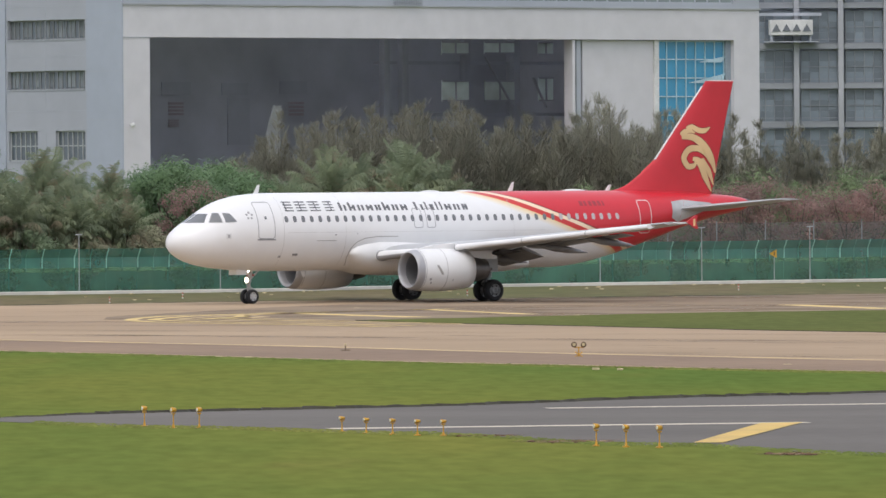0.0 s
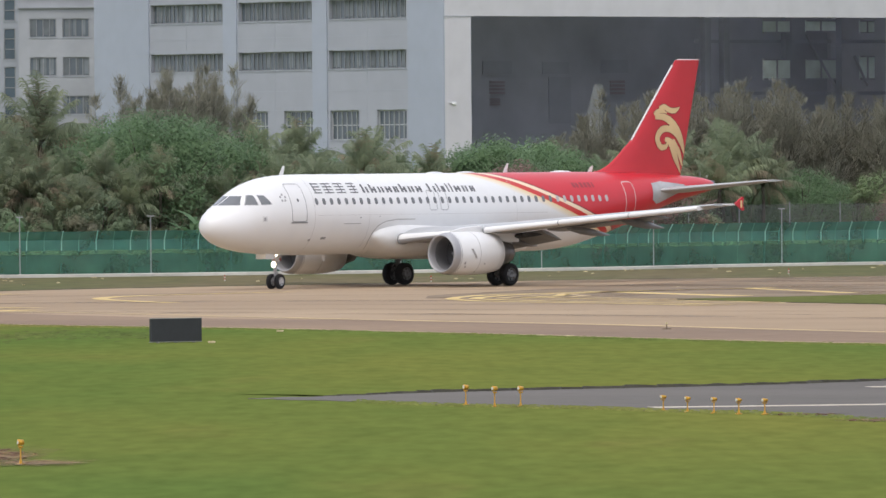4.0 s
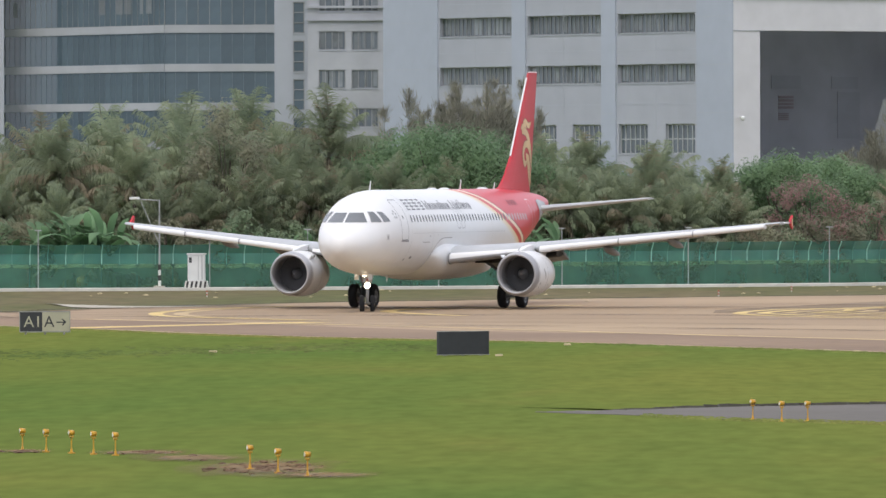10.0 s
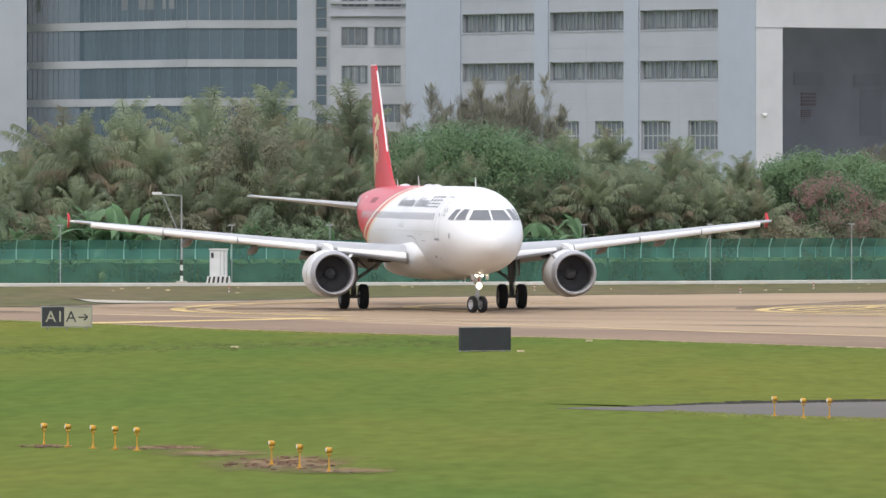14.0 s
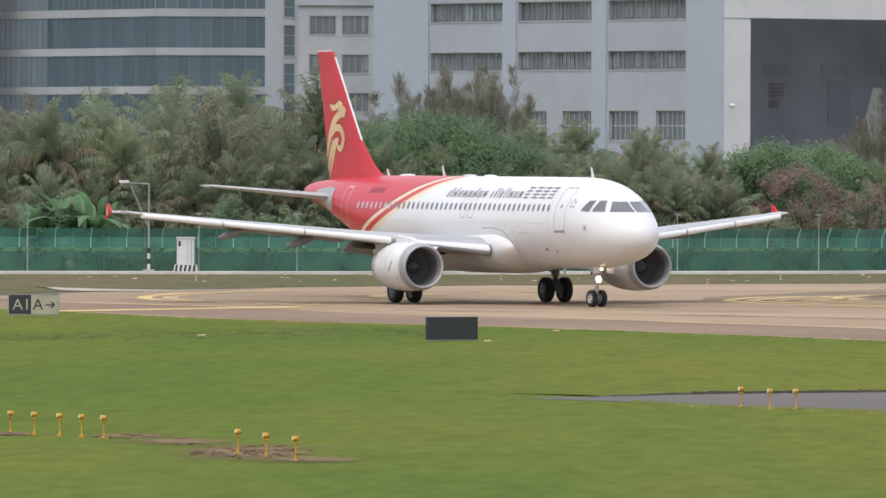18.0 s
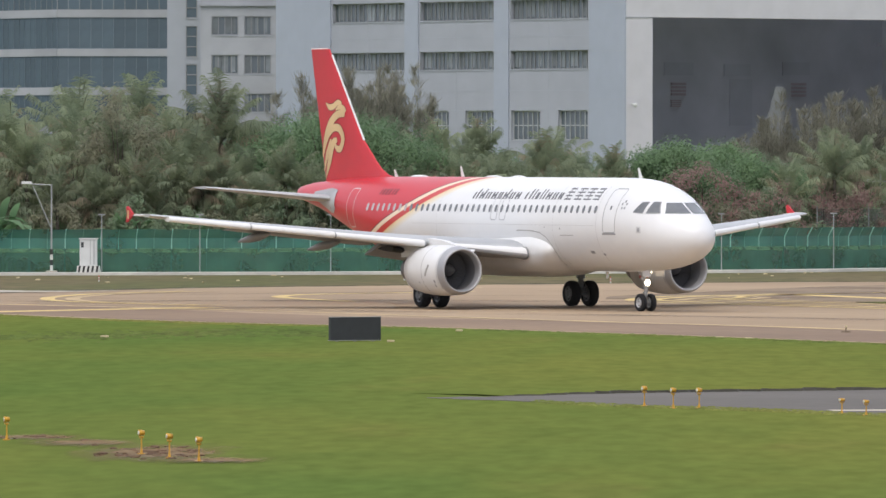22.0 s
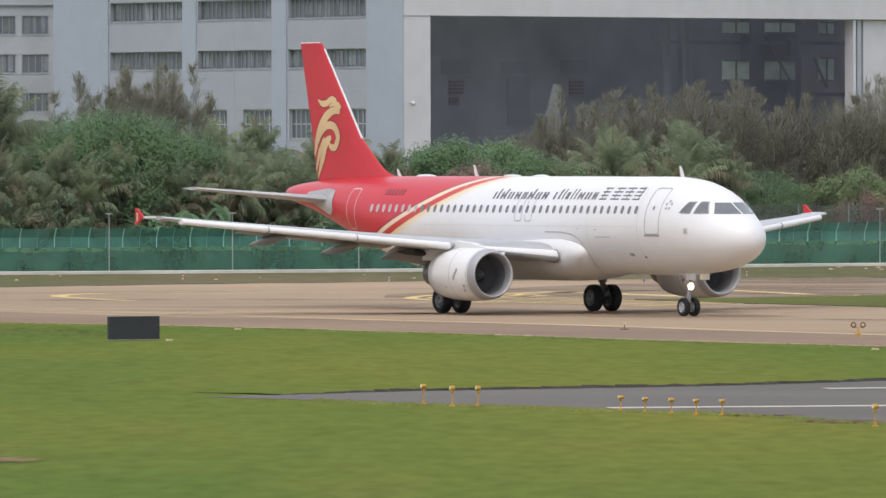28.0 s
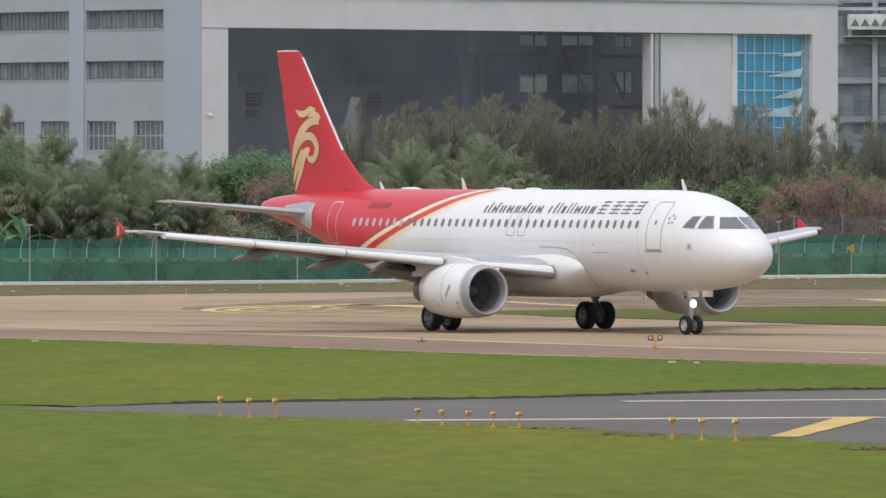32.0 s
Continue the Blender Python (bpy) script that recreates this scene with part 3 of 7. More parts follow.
    # sliding door leaves at the right
    for u0, u1, d, c in ((48.3, 48.62, 0.2, WHITE_CLAD), (48.66, 48.82, 0.6, DARK_STEEL), (48.86, 49.35, 0.3, PANEL_GREY), (49.38, 49.7, 0.7, DARK_STEEL)):
        at_frame(part("door_leaf_edge", boxes((u0, u1, d, 1.4, 0, 18.7), bevel=0.03), c, t), m)
    door = at_frame(part("sliding_door", boxes((49.72, 58.15, 0.5, 1.0, 0, 18.7), bevel=0.04), WHITE_CLAD, t, "white sliding door leaf"), m)
    part("door_frame", boxes((58.17, 58.7, 0.3, 1.0, 0, 18.72)), material("white_steel", (0.72, 0.72, 0.72), 0.4), door)
    pale = material("pale_blue_frame", (0.45, 0.62, 0.70), 0.5)
    glass = at_frame(part("glazed_door", bar_grid(58.75, 66.85, 0, 18.7, 7, 11, 0.1, 0.62, 0.08), pale, t, "bright blue glazed door"), m)
    panes(glass, 58.75, 66.85, 0, 18.7, 0.7, 7, 11, BLUE_GLASS)
    for z, a, k in ((16.9, 63.6, 0.8), (15.1, 62.4, 1.25), (13.2, 63.0, 1.5), (11.6, 60.6, 2.0)):
        vs = [(a, 0.55, z - 0.2 * k), (66.9, 0.55, z + 0.5 * k), (66.4, 0.55, z - 0.2 * k), (66.4, 0.5, z - 0.2 * k), (66.9, 0.5, z + 0.5 * k), (a, 0.5, z - 0.2 * k)]
        at_frame(raw("door_emblem", vs, [(0, 1, 2), (3, 4, 5), (0, 5, 4, 1), (1, 4, 3, 2), (2, 3, 5, 0)], pale, glass), Matrix.Identity(4))
    at_frame(part("door_pier", boxes((66.87, 67.5, 0.45, 1.2, 0, 18.74)), material("blue_grey_panel", (0.3, 0.36, 0.42), 0.6), t), m)
    # wall lamp on the pillar
    lampm = bmesh.new()
    rod(lampm, (-2.3, -0.5, 11.2), (-2.3, 0.0, 11.2), 0.06)
    bmesh.ops.create_uvsphere(lampm, u_segments=12, v_segments=8, radius=0.22, matrix=Matrix.Translation((-2.3, -0.55, 11.1)))
    at_frame(part("wall_lamp", lampm, material("lamp_white", (0.75, 0.75, 0.75), 0.4), t, "small white dome lamp"), m)


def build_annex():
    t = thing("hangar_annex", pose(0, 0, 0), "grey panelled workshop building beside the hangar with long window bands", "building")
    m = ANNEX
    holes, wide = [], []
    for u0, u1 in ((5.53, 16.87), (19.38, 30.44), (32.85, 43.95)):
        for z0, z1 in ((14.3, 15.93), (18.7, 20.4), (23.0, 24.7)):
            holes.append((u0, u1, z0, z1))
            wide.append((u0, u1, z0, z1))
    low = [(u, u + 4.3, 8.05, 10.66) for u in (5.54, 12.45, 19.31, 26.05)] + [(u, u + 4.3, 2.0, 4.6) for u in (5.54, 12.45, 19.31, 26.05)]
    at_frame(part("front_wall", wall_sheet(0, 52.7, -0.3, 28.0, holes + low, 0.5), BAY_CLAD, t, "grey clad wall"), m)
    # recessed-looking bays: slightly proud piers between the bands
    for u0, u1 in ((0.0, 5.2), (17.05, 19.2), (30.62, 32.68), (44.15, 52.7)):
        at_frame(part("pier", boxes((u0, u1, -0.12, -0.002, -0.3, 28.0)), GREY_CLAD, t), m)
    joints = [6.5, 8.0, 10.7, 12.4, 14.25, 15.98, 17.2, 18.65, 20.45, 21.6, 22.95, 24.75, 26.0]
    for u in (11.2, 24.9, 38.4):
        at_frame(part("panel_joint", boxes((u, u + 0.04, -0.012, -0.002, -0.3, 28.0)), PANEL_GREY, t), m)
    for u0, u1 in ((0.0, 5.2), (17.05, 19.2), (30.62, 32.68), (44.15, 52.7)):
        for z in (3.2, 7.4, 11.6, 15.8, 20.0, 24.2):
            at_frame(part("pier_joint", boxes((u0, u1, -0.13, -0.121, z, z + 0.05)), PANEL_GREY, t), m)
    for z in joints:
        at_frame(part("panel_joint", boxes((5.2, 44.1, -0.014, -0.004, z, z + 0.05)), PANEL_GREY, t), m)
    for i, (u0, u1, z0, z1) in enumerate(wide):
        barred_window(t, m, u0, u1, z0, z1, 18, 0, None, 0.4, 7, 10 + i)
    for i, (u0, u1, z0, z1) in enumerate(low):
        barred_window(t, m, u0, u1, z0, z1, 6, 1, None, 0.3, 0, 50 + i, LIGHT_FRAME)
    at_frame(part("roof", boxes((0, 52.7, 0.0, 1.9, 28.0, 28.5)), PANEL_GREY, t), m)


def build_block():
    t = thing("office_block", pose(0, 0, 0), "white rendered office block with paired casement windows", "building")
    m = facing(-51.05, 880, 0)
    holes = []
    for z1 in (23.7, 20.0, 16.3, 12.6, 8.9, 5.2):
        for u0 in (1.04, 4.2):
            holes.append((u0, u0 + 2.57, z1 - 1.8, z1))
    at_frame(part("front_wall", wall_sheet(0, 7.4, -0.3, 26.0, holes, 0.4), STONE_GREY, t, "pale grey rendered wall"), m)
    for i, h in enumerate(holes):
        barred_window(t, m, *h, 4, 0, None, 0.15, 3, 80 + i)
    at_frame(part("cornice", boxes((-0.1, 7.4, -0.25, 0, 21.0, 21.2), (-0.1, 7.4, -0.25, 0, 22.2, 22.45)), STONE_GREY, t), m)
    at_frame(part("roof", boxes((0, 7.4, 0, 20, 26.0, 26.4)), PANEL_GREY, t), m)
    # stair tower beside it
    t2 = thing("stair_tower", pose(0, 0, 0), "plain grey stair tower with narrow dark windows", "building")
    m2 = facing(-54.57, 885, 0)
    hs = [(1.8, 2.9, z - 3.0, z) for z in (22.9, 19.15, 15.45, 11.75, 8.0, 4.3)]
    at_frame(part("front_wall", wall_sheet(0, 3.67, -0.3, 27.0, hs, 0.4), PANEL_GREY, t2, "grey panel wall"), m2)
    for i, h in enumerate(hs):
        barred_window(t2, m2, *h, 1, 2, BAND_GLASS, 0.12, 0, 120 + i)
    at_frame(part("roof", boxes((0, 3.67, 0, 20, 27.0, 27.4)), PANEL_GREY, t2), m2)


OFFICE_MULLION = material("office_mullion", (0.145, 0.195, 0.245), 0.5, 0.2)


def build_glass_office():
    t = thing("glass_office", pose(0, 0, 0), "office building with bands of dark blue glazing and pale spandrels", "building")
    floors = [(12.64 + 3.85 * k) for k in range(-3, 4)]
    for name, m, length, bars in (("front", facing(-67.11, 910, 0), 12.55, 11), ("side", facing(-85.6, 936.8, -55.4), 32.6, 30)):
        holes = [(-1.0 if name == "front" else 0.12, length + 1.0 if name == "side" else length - 0.12, z, z + 3.1) for z in [f + 0.75 for f in floors]]
        at_frame(part("spandrel_wall", wall_sheet(0, length, -0.3, 31.0, holes, 0.35), STONE_GREY, t, "pale spandrel bands"), m)
        for i, h in enumerate(holes):
            n = bars
            h = (max(h[0], 0.02), min(h[1], length - 0.02), h[2], h[3])
            w = at_frame(part("glazing", bar_grid(h[0], h[1], h[2], h[3], n, 1, 0.05, 0.098, 0.02), WIN_FRAME if i == 5 else OFFICE_MULLION, t, "dark blue glazing"), m)
            panes(w, h[0], h[1], h[2], h[3], 0.12, n, 1, BAND_GLASS)
            if i == 5 and name == "side":
                rng = random.Random(5)
                for k in range(6):
                    a = rng.uniform(h[0] + 1, h[1] - 2)
                    part("blind", boxes((a, a + rng.uniform(0.5, 1.4), 0.1, 0.118, h[2] + 1.2, h[3] - 0.4)), CURTAIN, w)
    at_frame(part("roof", boxes((0, 12.55, 0, 24, 31, 31.4)), PANEL_GREY, t), facing(-67.11, 910, 0))
    t2 = thing("plain_block", pose(0, 0, 0), "plain grey concrete block with no windows in view", "building")
    at_frame(part("front_wall", boxes((-45, 0.34, 0, 0.5, -0.3, 30)), PANEL_GREY, t2), facing(-85.2, 930, 2))
    at_frame(part("roof", boxes((-45, 0, 0, 20, 30, 30.4)), PANEL_GREY, t2), facing(-85.2, 930, 2))


FRAME_GLASS = material("deep_glass", (0.175, 0.212, 0.245), 0.15, 0.0, 0.15, 0.8, 0.15, spec=0.5, per_object=0.3)
FRAME_BAR = material("grey_bar", (0.25, 0.27, 0.295), 0.6)
SLAB_DARK = material("dull_slab_edge", (0.30, 0.32, 0.35), 0.8, 0, 0.08, 0.8, 0.1)
VENT_PALE = material("pale_casement", (0.5, 0.53, 0.56), 0.4, 0, 0.05, 2, 0.4)


def build_car_park():
    t = thing("frame_building", pose(0, 0, 0), "grey frame building with glazed bays and pale columns", "building")
    m = facing(51.0, 900, 4)
    for z in (3.2, 7.0, 10.9, 14.7, 18.6, 22.6, 26.4):
        at_frame(part("floor_slab", boxes((0, 40, 0, 0.8, z + 0.1, z + 0.62)), SLAB_DARK, t), m)
        at_frame(part("slab_rail", boxes((0, 40, -0.02, -0.003, z + 1.0, z + 1.06)), FRAME_BAR, t), m)
    for u in (4.3, 8.7, 13.2, 17.7, 22.2, 26.7):
        at_frame(part("column", boxes((u, u + 0.52, -0.25, -0.025, 0, 28)), STONE_GREY, t), m)
    rng = random.Random(14)
    for i, z in enumerate((3.95, 7.75, 11.65, 15.45, 19.35, 23.35)):
        for k in range(9):
            u = -0.1 + 4.45 * k
            near = k < 4
            w = at_frame(part("window", bar_grid(u + 0.7, u + 4.4, z - 0.1, z + 3.1, 4, 2 if near else 1, 0.07, 0.43, 0.06), FRAME_BAR, t, "grey framed glazing"), m)
            panes(w, u + 0.7, u + 4.4, z - 0.1, z + 3.1, 0.5, 4 if near else 1, 3 if near else 1, FRAME_GLASS)
            for q in range(rng.choice((0, 0, 1, 2)) if near else 0):
                a = u + 0.8 + 0.925 * rng.randrange(4)
                part("open_casement", boxes((a, a + 0.75, 0.0, 0.05, z + 1.6, z + 2.4), m=pose(0, 0.2, 0, -9)), VENT_PALE, w)
    at_frame(part("roof", boxes((0, 40, 0, 30, 28, 28.4)), PANEL_GREY, t), m)
    at_frame(part("back_wall", boxes((0, 40, 4, 4.3, -0.3, 28)), INNER_WALL, t), m)
    u = thing("plant_unit", m @ pose(1.4, -1.6, 19.35), "white ventilation unit with dark fan openings on a ledge", "machine")
    part("housing", boxes((0.4, 4.6, 0, 1.4, 0.7, 2.2), bevel=0.05), material("unit_white", (0.7, 0.7, 0.7), 0.5), u)
    for k in range(4):
        bm = bmesh.new()
        bmesh.ops.create_cone(bm, cap_ends=True, segments=3, radius1=0.5, radius2=0.5, depth=0.06, matrix=pose(1.0 + 1.0 * k, -0.03, 1.3, 90, 0, 0) @ pose(0, 0, 0, 0, 0, 0))
        part("fan_opening", bm, DARK_STEEL, u)
    part("bracket", boxes((0, 5.2, 0.2, 1.9, 0.0, 0.1), (0.5, 0.7, 0.3, 1.2, 0.1, 0.7), (4.3, 4.5, 0.3, 1.2, 0.1, 0.7), (-0.6, 5.6, 1.0, 1.2, 2.6, 2.9)), PANEL_GREY, u)


build_hangar()
build_annex()
build_block()
build_glass_office()
build_car_park()


# ---------------------------------------------------------------- fence
def mesh_net(name, colour, open_share, rough=0.7):
    m = bpy.data.materials.new(name)
    m.use_nodes = True
    nt = m.node_tree
    n, link = nt.nodes, nt.links.new
    b = n["Principled BSDF"]
    b.inputs["Base Color"].default_value = (*colour, 1)
    b.inputs["Roughness"].default_value = rough
    no = n.new("ShaderNodeTexNoise")
    no.inputs["Scale"].default_value, no.inputs["Detail"].default_value = 0.5, 5
    geo = n.new("ShaderNodeNewGeometry")
    link(geo.outputs["Position"], no.inputs[0])
    mr = n.new("ShaderNodeMapRange")
    mr.inputs[1].default_value, mr.inputs[2].default_value = 0.3, 0.7
    mr.inputs[3].default_value, mr.inputs[4].default_value = 0.68, 1.3
    link(no.outputs[0], mr.inputs[0])
    hs = n.new("ShaderNodeHueSaturation")
    hs.inputs["Color"].default_value = (*colour, 1)
    link(mr.outputs[0], hs.inputs["Value"])
    link(hs.outputs[0], b.inputs["Base Color"])
    b.inputs["Alpha"].default_value = 1 - open_share
    return m


NET_LOW = mesh_net("green_net_dense", (0.062, 0.172, 0.125), 0.3)
NET_HIGH = mesh_net("green_net", (0.07, 0.235, 0.19), 0.34)
NET_HEM = mesh_net("green_net_hem", (0.17, 0.36, 0.2), 0.5)
POST_DIM = material("dull_green_post", (0.13, 0.34, 0.28), 0.6, 0, 0.1, 3, 0.5)
POST_DARK = material("dark_green_clip", (0.03, 0.10, 0.075), 0.6, 0, 0.1, 3, 0.5)
RAIL_PAINT = material("dull_green_rail", (0.07, 0.19, 0.15), 0.7, 0, 0.1, 3, 0.5)
POST_PAINT = material("pale_green_post", (0.3, 0.58, 0.5), 0.6, 0, 0.1, 3, 0.5)


def build_fence():
    line = bend([(p[0] - 1.0, p[1] + 2.6) for p in KERB_LINE[1:-1]], 30)
    # even spacing along the line
    pts, left = [line[0]], 2.05
    for a, b in zip(line, line[1:]):
        d = (b - a).length
        while d >= left:
            a = a + (b - a).normalized() * left
            d -= left
            left = 2.05
            pts.append(a.copy())
        left -= d
    pts = [p for p in pts if -64 < p.x < 62]
    t = thing("airfield_fence", pose(0, 0, 0), "green mesh airfield fence with pale angled posts", "fence")
    # the upright stands behind the net; its bent arm shows before the upper one
    upright = finish(boxes((-0.035, 0.035, 0.03, 0.1, -0.1, 1.5)), "post", POST_DIM)
    arm = boxes((-0.026, 0.026, -0.08, -0.03, 1.46, 2.06))
    box(arm, -0.024, 0.024, -0.025, 0.025, 0, 0.62, pose(0, -0.06, 2.03, 32))
    arm = finish(arm, "post_arm", POST_PAINT)
    thin = boxes((-0.018, 0.018, -0.06, -0.03, 1.42, 2.06))
    box(thin, -0.016, 0.016, -0.015, 0.015, 0, 0.6, pose(0, -0.05, 2.04, 32))
    thin = finish(thin, "stay", POST_DIM)
    clip = finish(boxes((-0.09, 0.09, -0.05, -0.02, 1.36, 1.43), (-0.03, 0.03, -0.05, -0.02, 1.26, 1.36)), "clip", POST_DARK)
    z0, z1, z2 = 0.1, 1.44, 2.05
    rng = random.Random(8)
    for i, (a, b) in enumerate(zip(pts, pts[1:])):
        ang = math.degrees(math.atan2(b.y - a.y, b.x - a.x))
        L = (b - a).length
        m = pose(a.x, a.y, 0, 0, 0, ang)
        half = m @ Matrix.Translation((L / 2, 0, 0))
        for name, me, at in (("post", upright, m), ("post_arm", arm, m), ("stay", thin, half), ("clip", clip, m), ("clip", clip, half)):
            po = new(name, me)
            po.parent = t
            po.matrix_local = at
        sag = [rng.uniform(-0.02, 0.02) for _ in range(5)]
        lo = raw("net_panel", [(L * k / 4, 0.02 * math.sin(k * 1.57 + i), z) for z in (z0, z1) for k in range(5)], [(k, k + 1, k + 6, k + 5) for k in range(4)], NET_LOW, t)
        lo.matrix_local = m
        up = raw("net_panel", [(L * k / 4, y + sag[k] * 0.5, z + (sag[k] if top else 0)) for y, z, top in ((-0.02, z1 + 0.04, 0), (-0.02, z2, 0), (-0.33, z2 + 0.5, 1)) for k in range(5)],
                 [(r * 5 + k, r * 5 + k + 1, r * 5 + k + 6, r * 5 + k + 5) for r in (0, 1) for k in range(4)], NET_HIGH, t)
        up.matrix_local = m
        hem = raw("net_hem", [(L * k / 4, -0.028, z + sag[k] * (1.5 if z > 1.3 else 3)) for z in (z1 - 0.2, z1 + 0.03) for k in range(5)], [(k, k + 1, k + 6, k + 5) for k in range(4)], NET_HEM, t)
        hem.matrix_local = m
        for rail in RAILS:
            rl = new("rail", rail)
            rl.parent = t
            rl.matrix_local = m


def build_wire_fence():
    """A taller grey wire fence behind the green one."""
    t = thing("wire_fence", pose(0, 0, 0), "tall grey wire mesh fence behind the green one", "fence")
    wire = mesh_net("grey_wire_mesh", (0.12, 0.125, 0.12), 0.55)
    xs = [5.0 + 3.1 * k for k in range(19)]
    pts = [Vector((x, np.interp(x, [p[0] for p in KERB_LINE], [p[1] for p in KERB_LINE]) + 9.5)) for x in xs]
    pm = finish(rods(((0, 0, -0.1), (0, 0, 3.75), 0.04)), "post", GALV_POST)
    for a, b in zip(pts, pts[1:]):
        po = new("post", pm)
        po.parent = t
        po.matrix_local = pose(a.x, a.y, 0)
        raw("wire_panel", [(a.x, a.y, 0), (b.x, b.y, 0), (b.x, b.y, 3.6), (a.x, a.y, 3.6)], [(0, 1, 2, 3)], wire, t)


GALV_POST = material("dull_steel_post", (0.33, 0.34, 0.34), 0.6, 0.3, 0.1, 5, 0.8)
build_wire_fence()
RAILS = [finish(boxes((0, 2.05, -0.02, 0.02, a, b)), "rail", RAIL_PAINT) for a, b in ((1.45, 1.49), (2.02, 2.06))]
build_fence()


# ---------------------------------------------------------------- the airliner
PAINT_WHITE = material("aircraft_white", (0.765, 0.765, 0.765), 0.34, 0, 0.03, 1.5, 0.35, 0, (0.70, 0.70, 0.69), 0.5)
PAINT_RED = material("aircraft_red", (0.56, 0.022, 0.035), 0.45, 0, 0.03, 1.5, 0.35, 0, (0.50, 0.02, 0.03), 0.5)
WING_GREY = material("wing_grey", (0.46, 0.47, 0.48), 0.42, 0.1, 0.05, 1.2, 0.4, 0, (0.40, 0.41, 0.42))
# darker copy of the wing grey, shade for flaps and slat ends
WING_SHADE_GREY = material("wing_shadow_grey", (0.30, 0.31, 0.32), 0.5, 0.1, 0.08, 1.5, 0.4)
# underside shade of the inboard slats, put into the colour
SLAT_SHADE = material("slat_painted_shade", (0.36, 0.36, 0.365), 0.5, 0.1, 0.06, 1.5, 0.4)
PLATE_GREY = material("tail_plate_grey", (0.5, 0.5, 0.5), 0.45, 0.2, 0.14, 1.5, 0.6)
FAIRING_GREY = material("fairing_grey", (0.23, 0.23, 0.235), 0.5, 0.1, 0.08, 1.5, 0.4)
LIP_METAL = material("intake_lip", (0.46, 0.46, 0.475), 0.5, 0.4, 0.05, 2, 0.5)
CORE_METAL = material("core_nozzle_metal", (0.16, 0.15, 0.145), 0.45, 0.7, 0.12, 3, 0.8)
INTAKE_DARK = material("intake_lining", (0.27, 0.27, 0.28), 0.5, 0.3, 0.08, 3, 0.8)
FAN_DARK = material("fan_blades", (0.085, 0.085, 0.09), 0.95, 0.0, 0.1, 3, 0.8)
COCKPIT_GLASS = material("cockpit_glass", (0.17, 0.178, 0.185), 0.1, 0, 0.1, 3, 0.8, spec=0.8)
CABIN_GLASS = material("cabin_window", (0.20, 0.205, 0.215), 0.2, 0, 0.1, 3, 0.8)
DOOR_LINE = material("door_outline_grey", (0.33, 0.33, 0.34), 0.5)
SEAM = material("seam_grey", (0.42, 0.41, 0.40), 0.6)
TITLE_GREY = material("title_grey", (0.14, 0.14, 0.15), 0.4)
PALE_LINE = material("pale_outline", (0.74, 0.6, 0.58), 0.4)
REG_DARK = material("dark_red_marking", (0.33, 0.03, 0.04), 0.4)
GOLD = material("gold_emblem", (0.74, 0.53, 0.27), 0.4, 0, 0.03, 2, 0.5)
EMBLEM_EDGE = material("emblem_edge_red", (0.27, 0.03, 0.025), 0.4)
PANEL_LINE = material("panel_line", (0.62, 0.615, 0.605), 0.5)
TYRE = material("tyre_rubber", (0.022, 0.022, 0.024), 0.85, 0, 0.15, 6, 1.0)
RIM = material("wheel_rim", (0.26, 0.265, 0.27), 0.4, 0.5, 0.06, 6, 1.0)
PALE_RIM = material("pale_wheel_hub", (0.6, 0.6, 0.6), 0.4, 0.2, 0.06, 6, 1.0)
LEG_WHITE = material("nose_leg_paint", (0.5, 0.49, 0.48), 0.45, 0.1, 0.08, 5, 1.0)
RED_TAG = material("red_brake_part", (0.35, 0.07, 0.06), 0.5)
STRUT = material("gear_strut", (0.22, 0.23, 0.235), 0.45, 0.3, 0.1, 5, 1.0)
GEAR_DARK = material("gear_bay_dark", (0.06, 0.06, 0.06), 0.7, 0.1, 0.1, 4, 1.0)
LANDING_GLOW = glow("landing_light_glow", (1.0, 0.86, 0.64), 5.0)


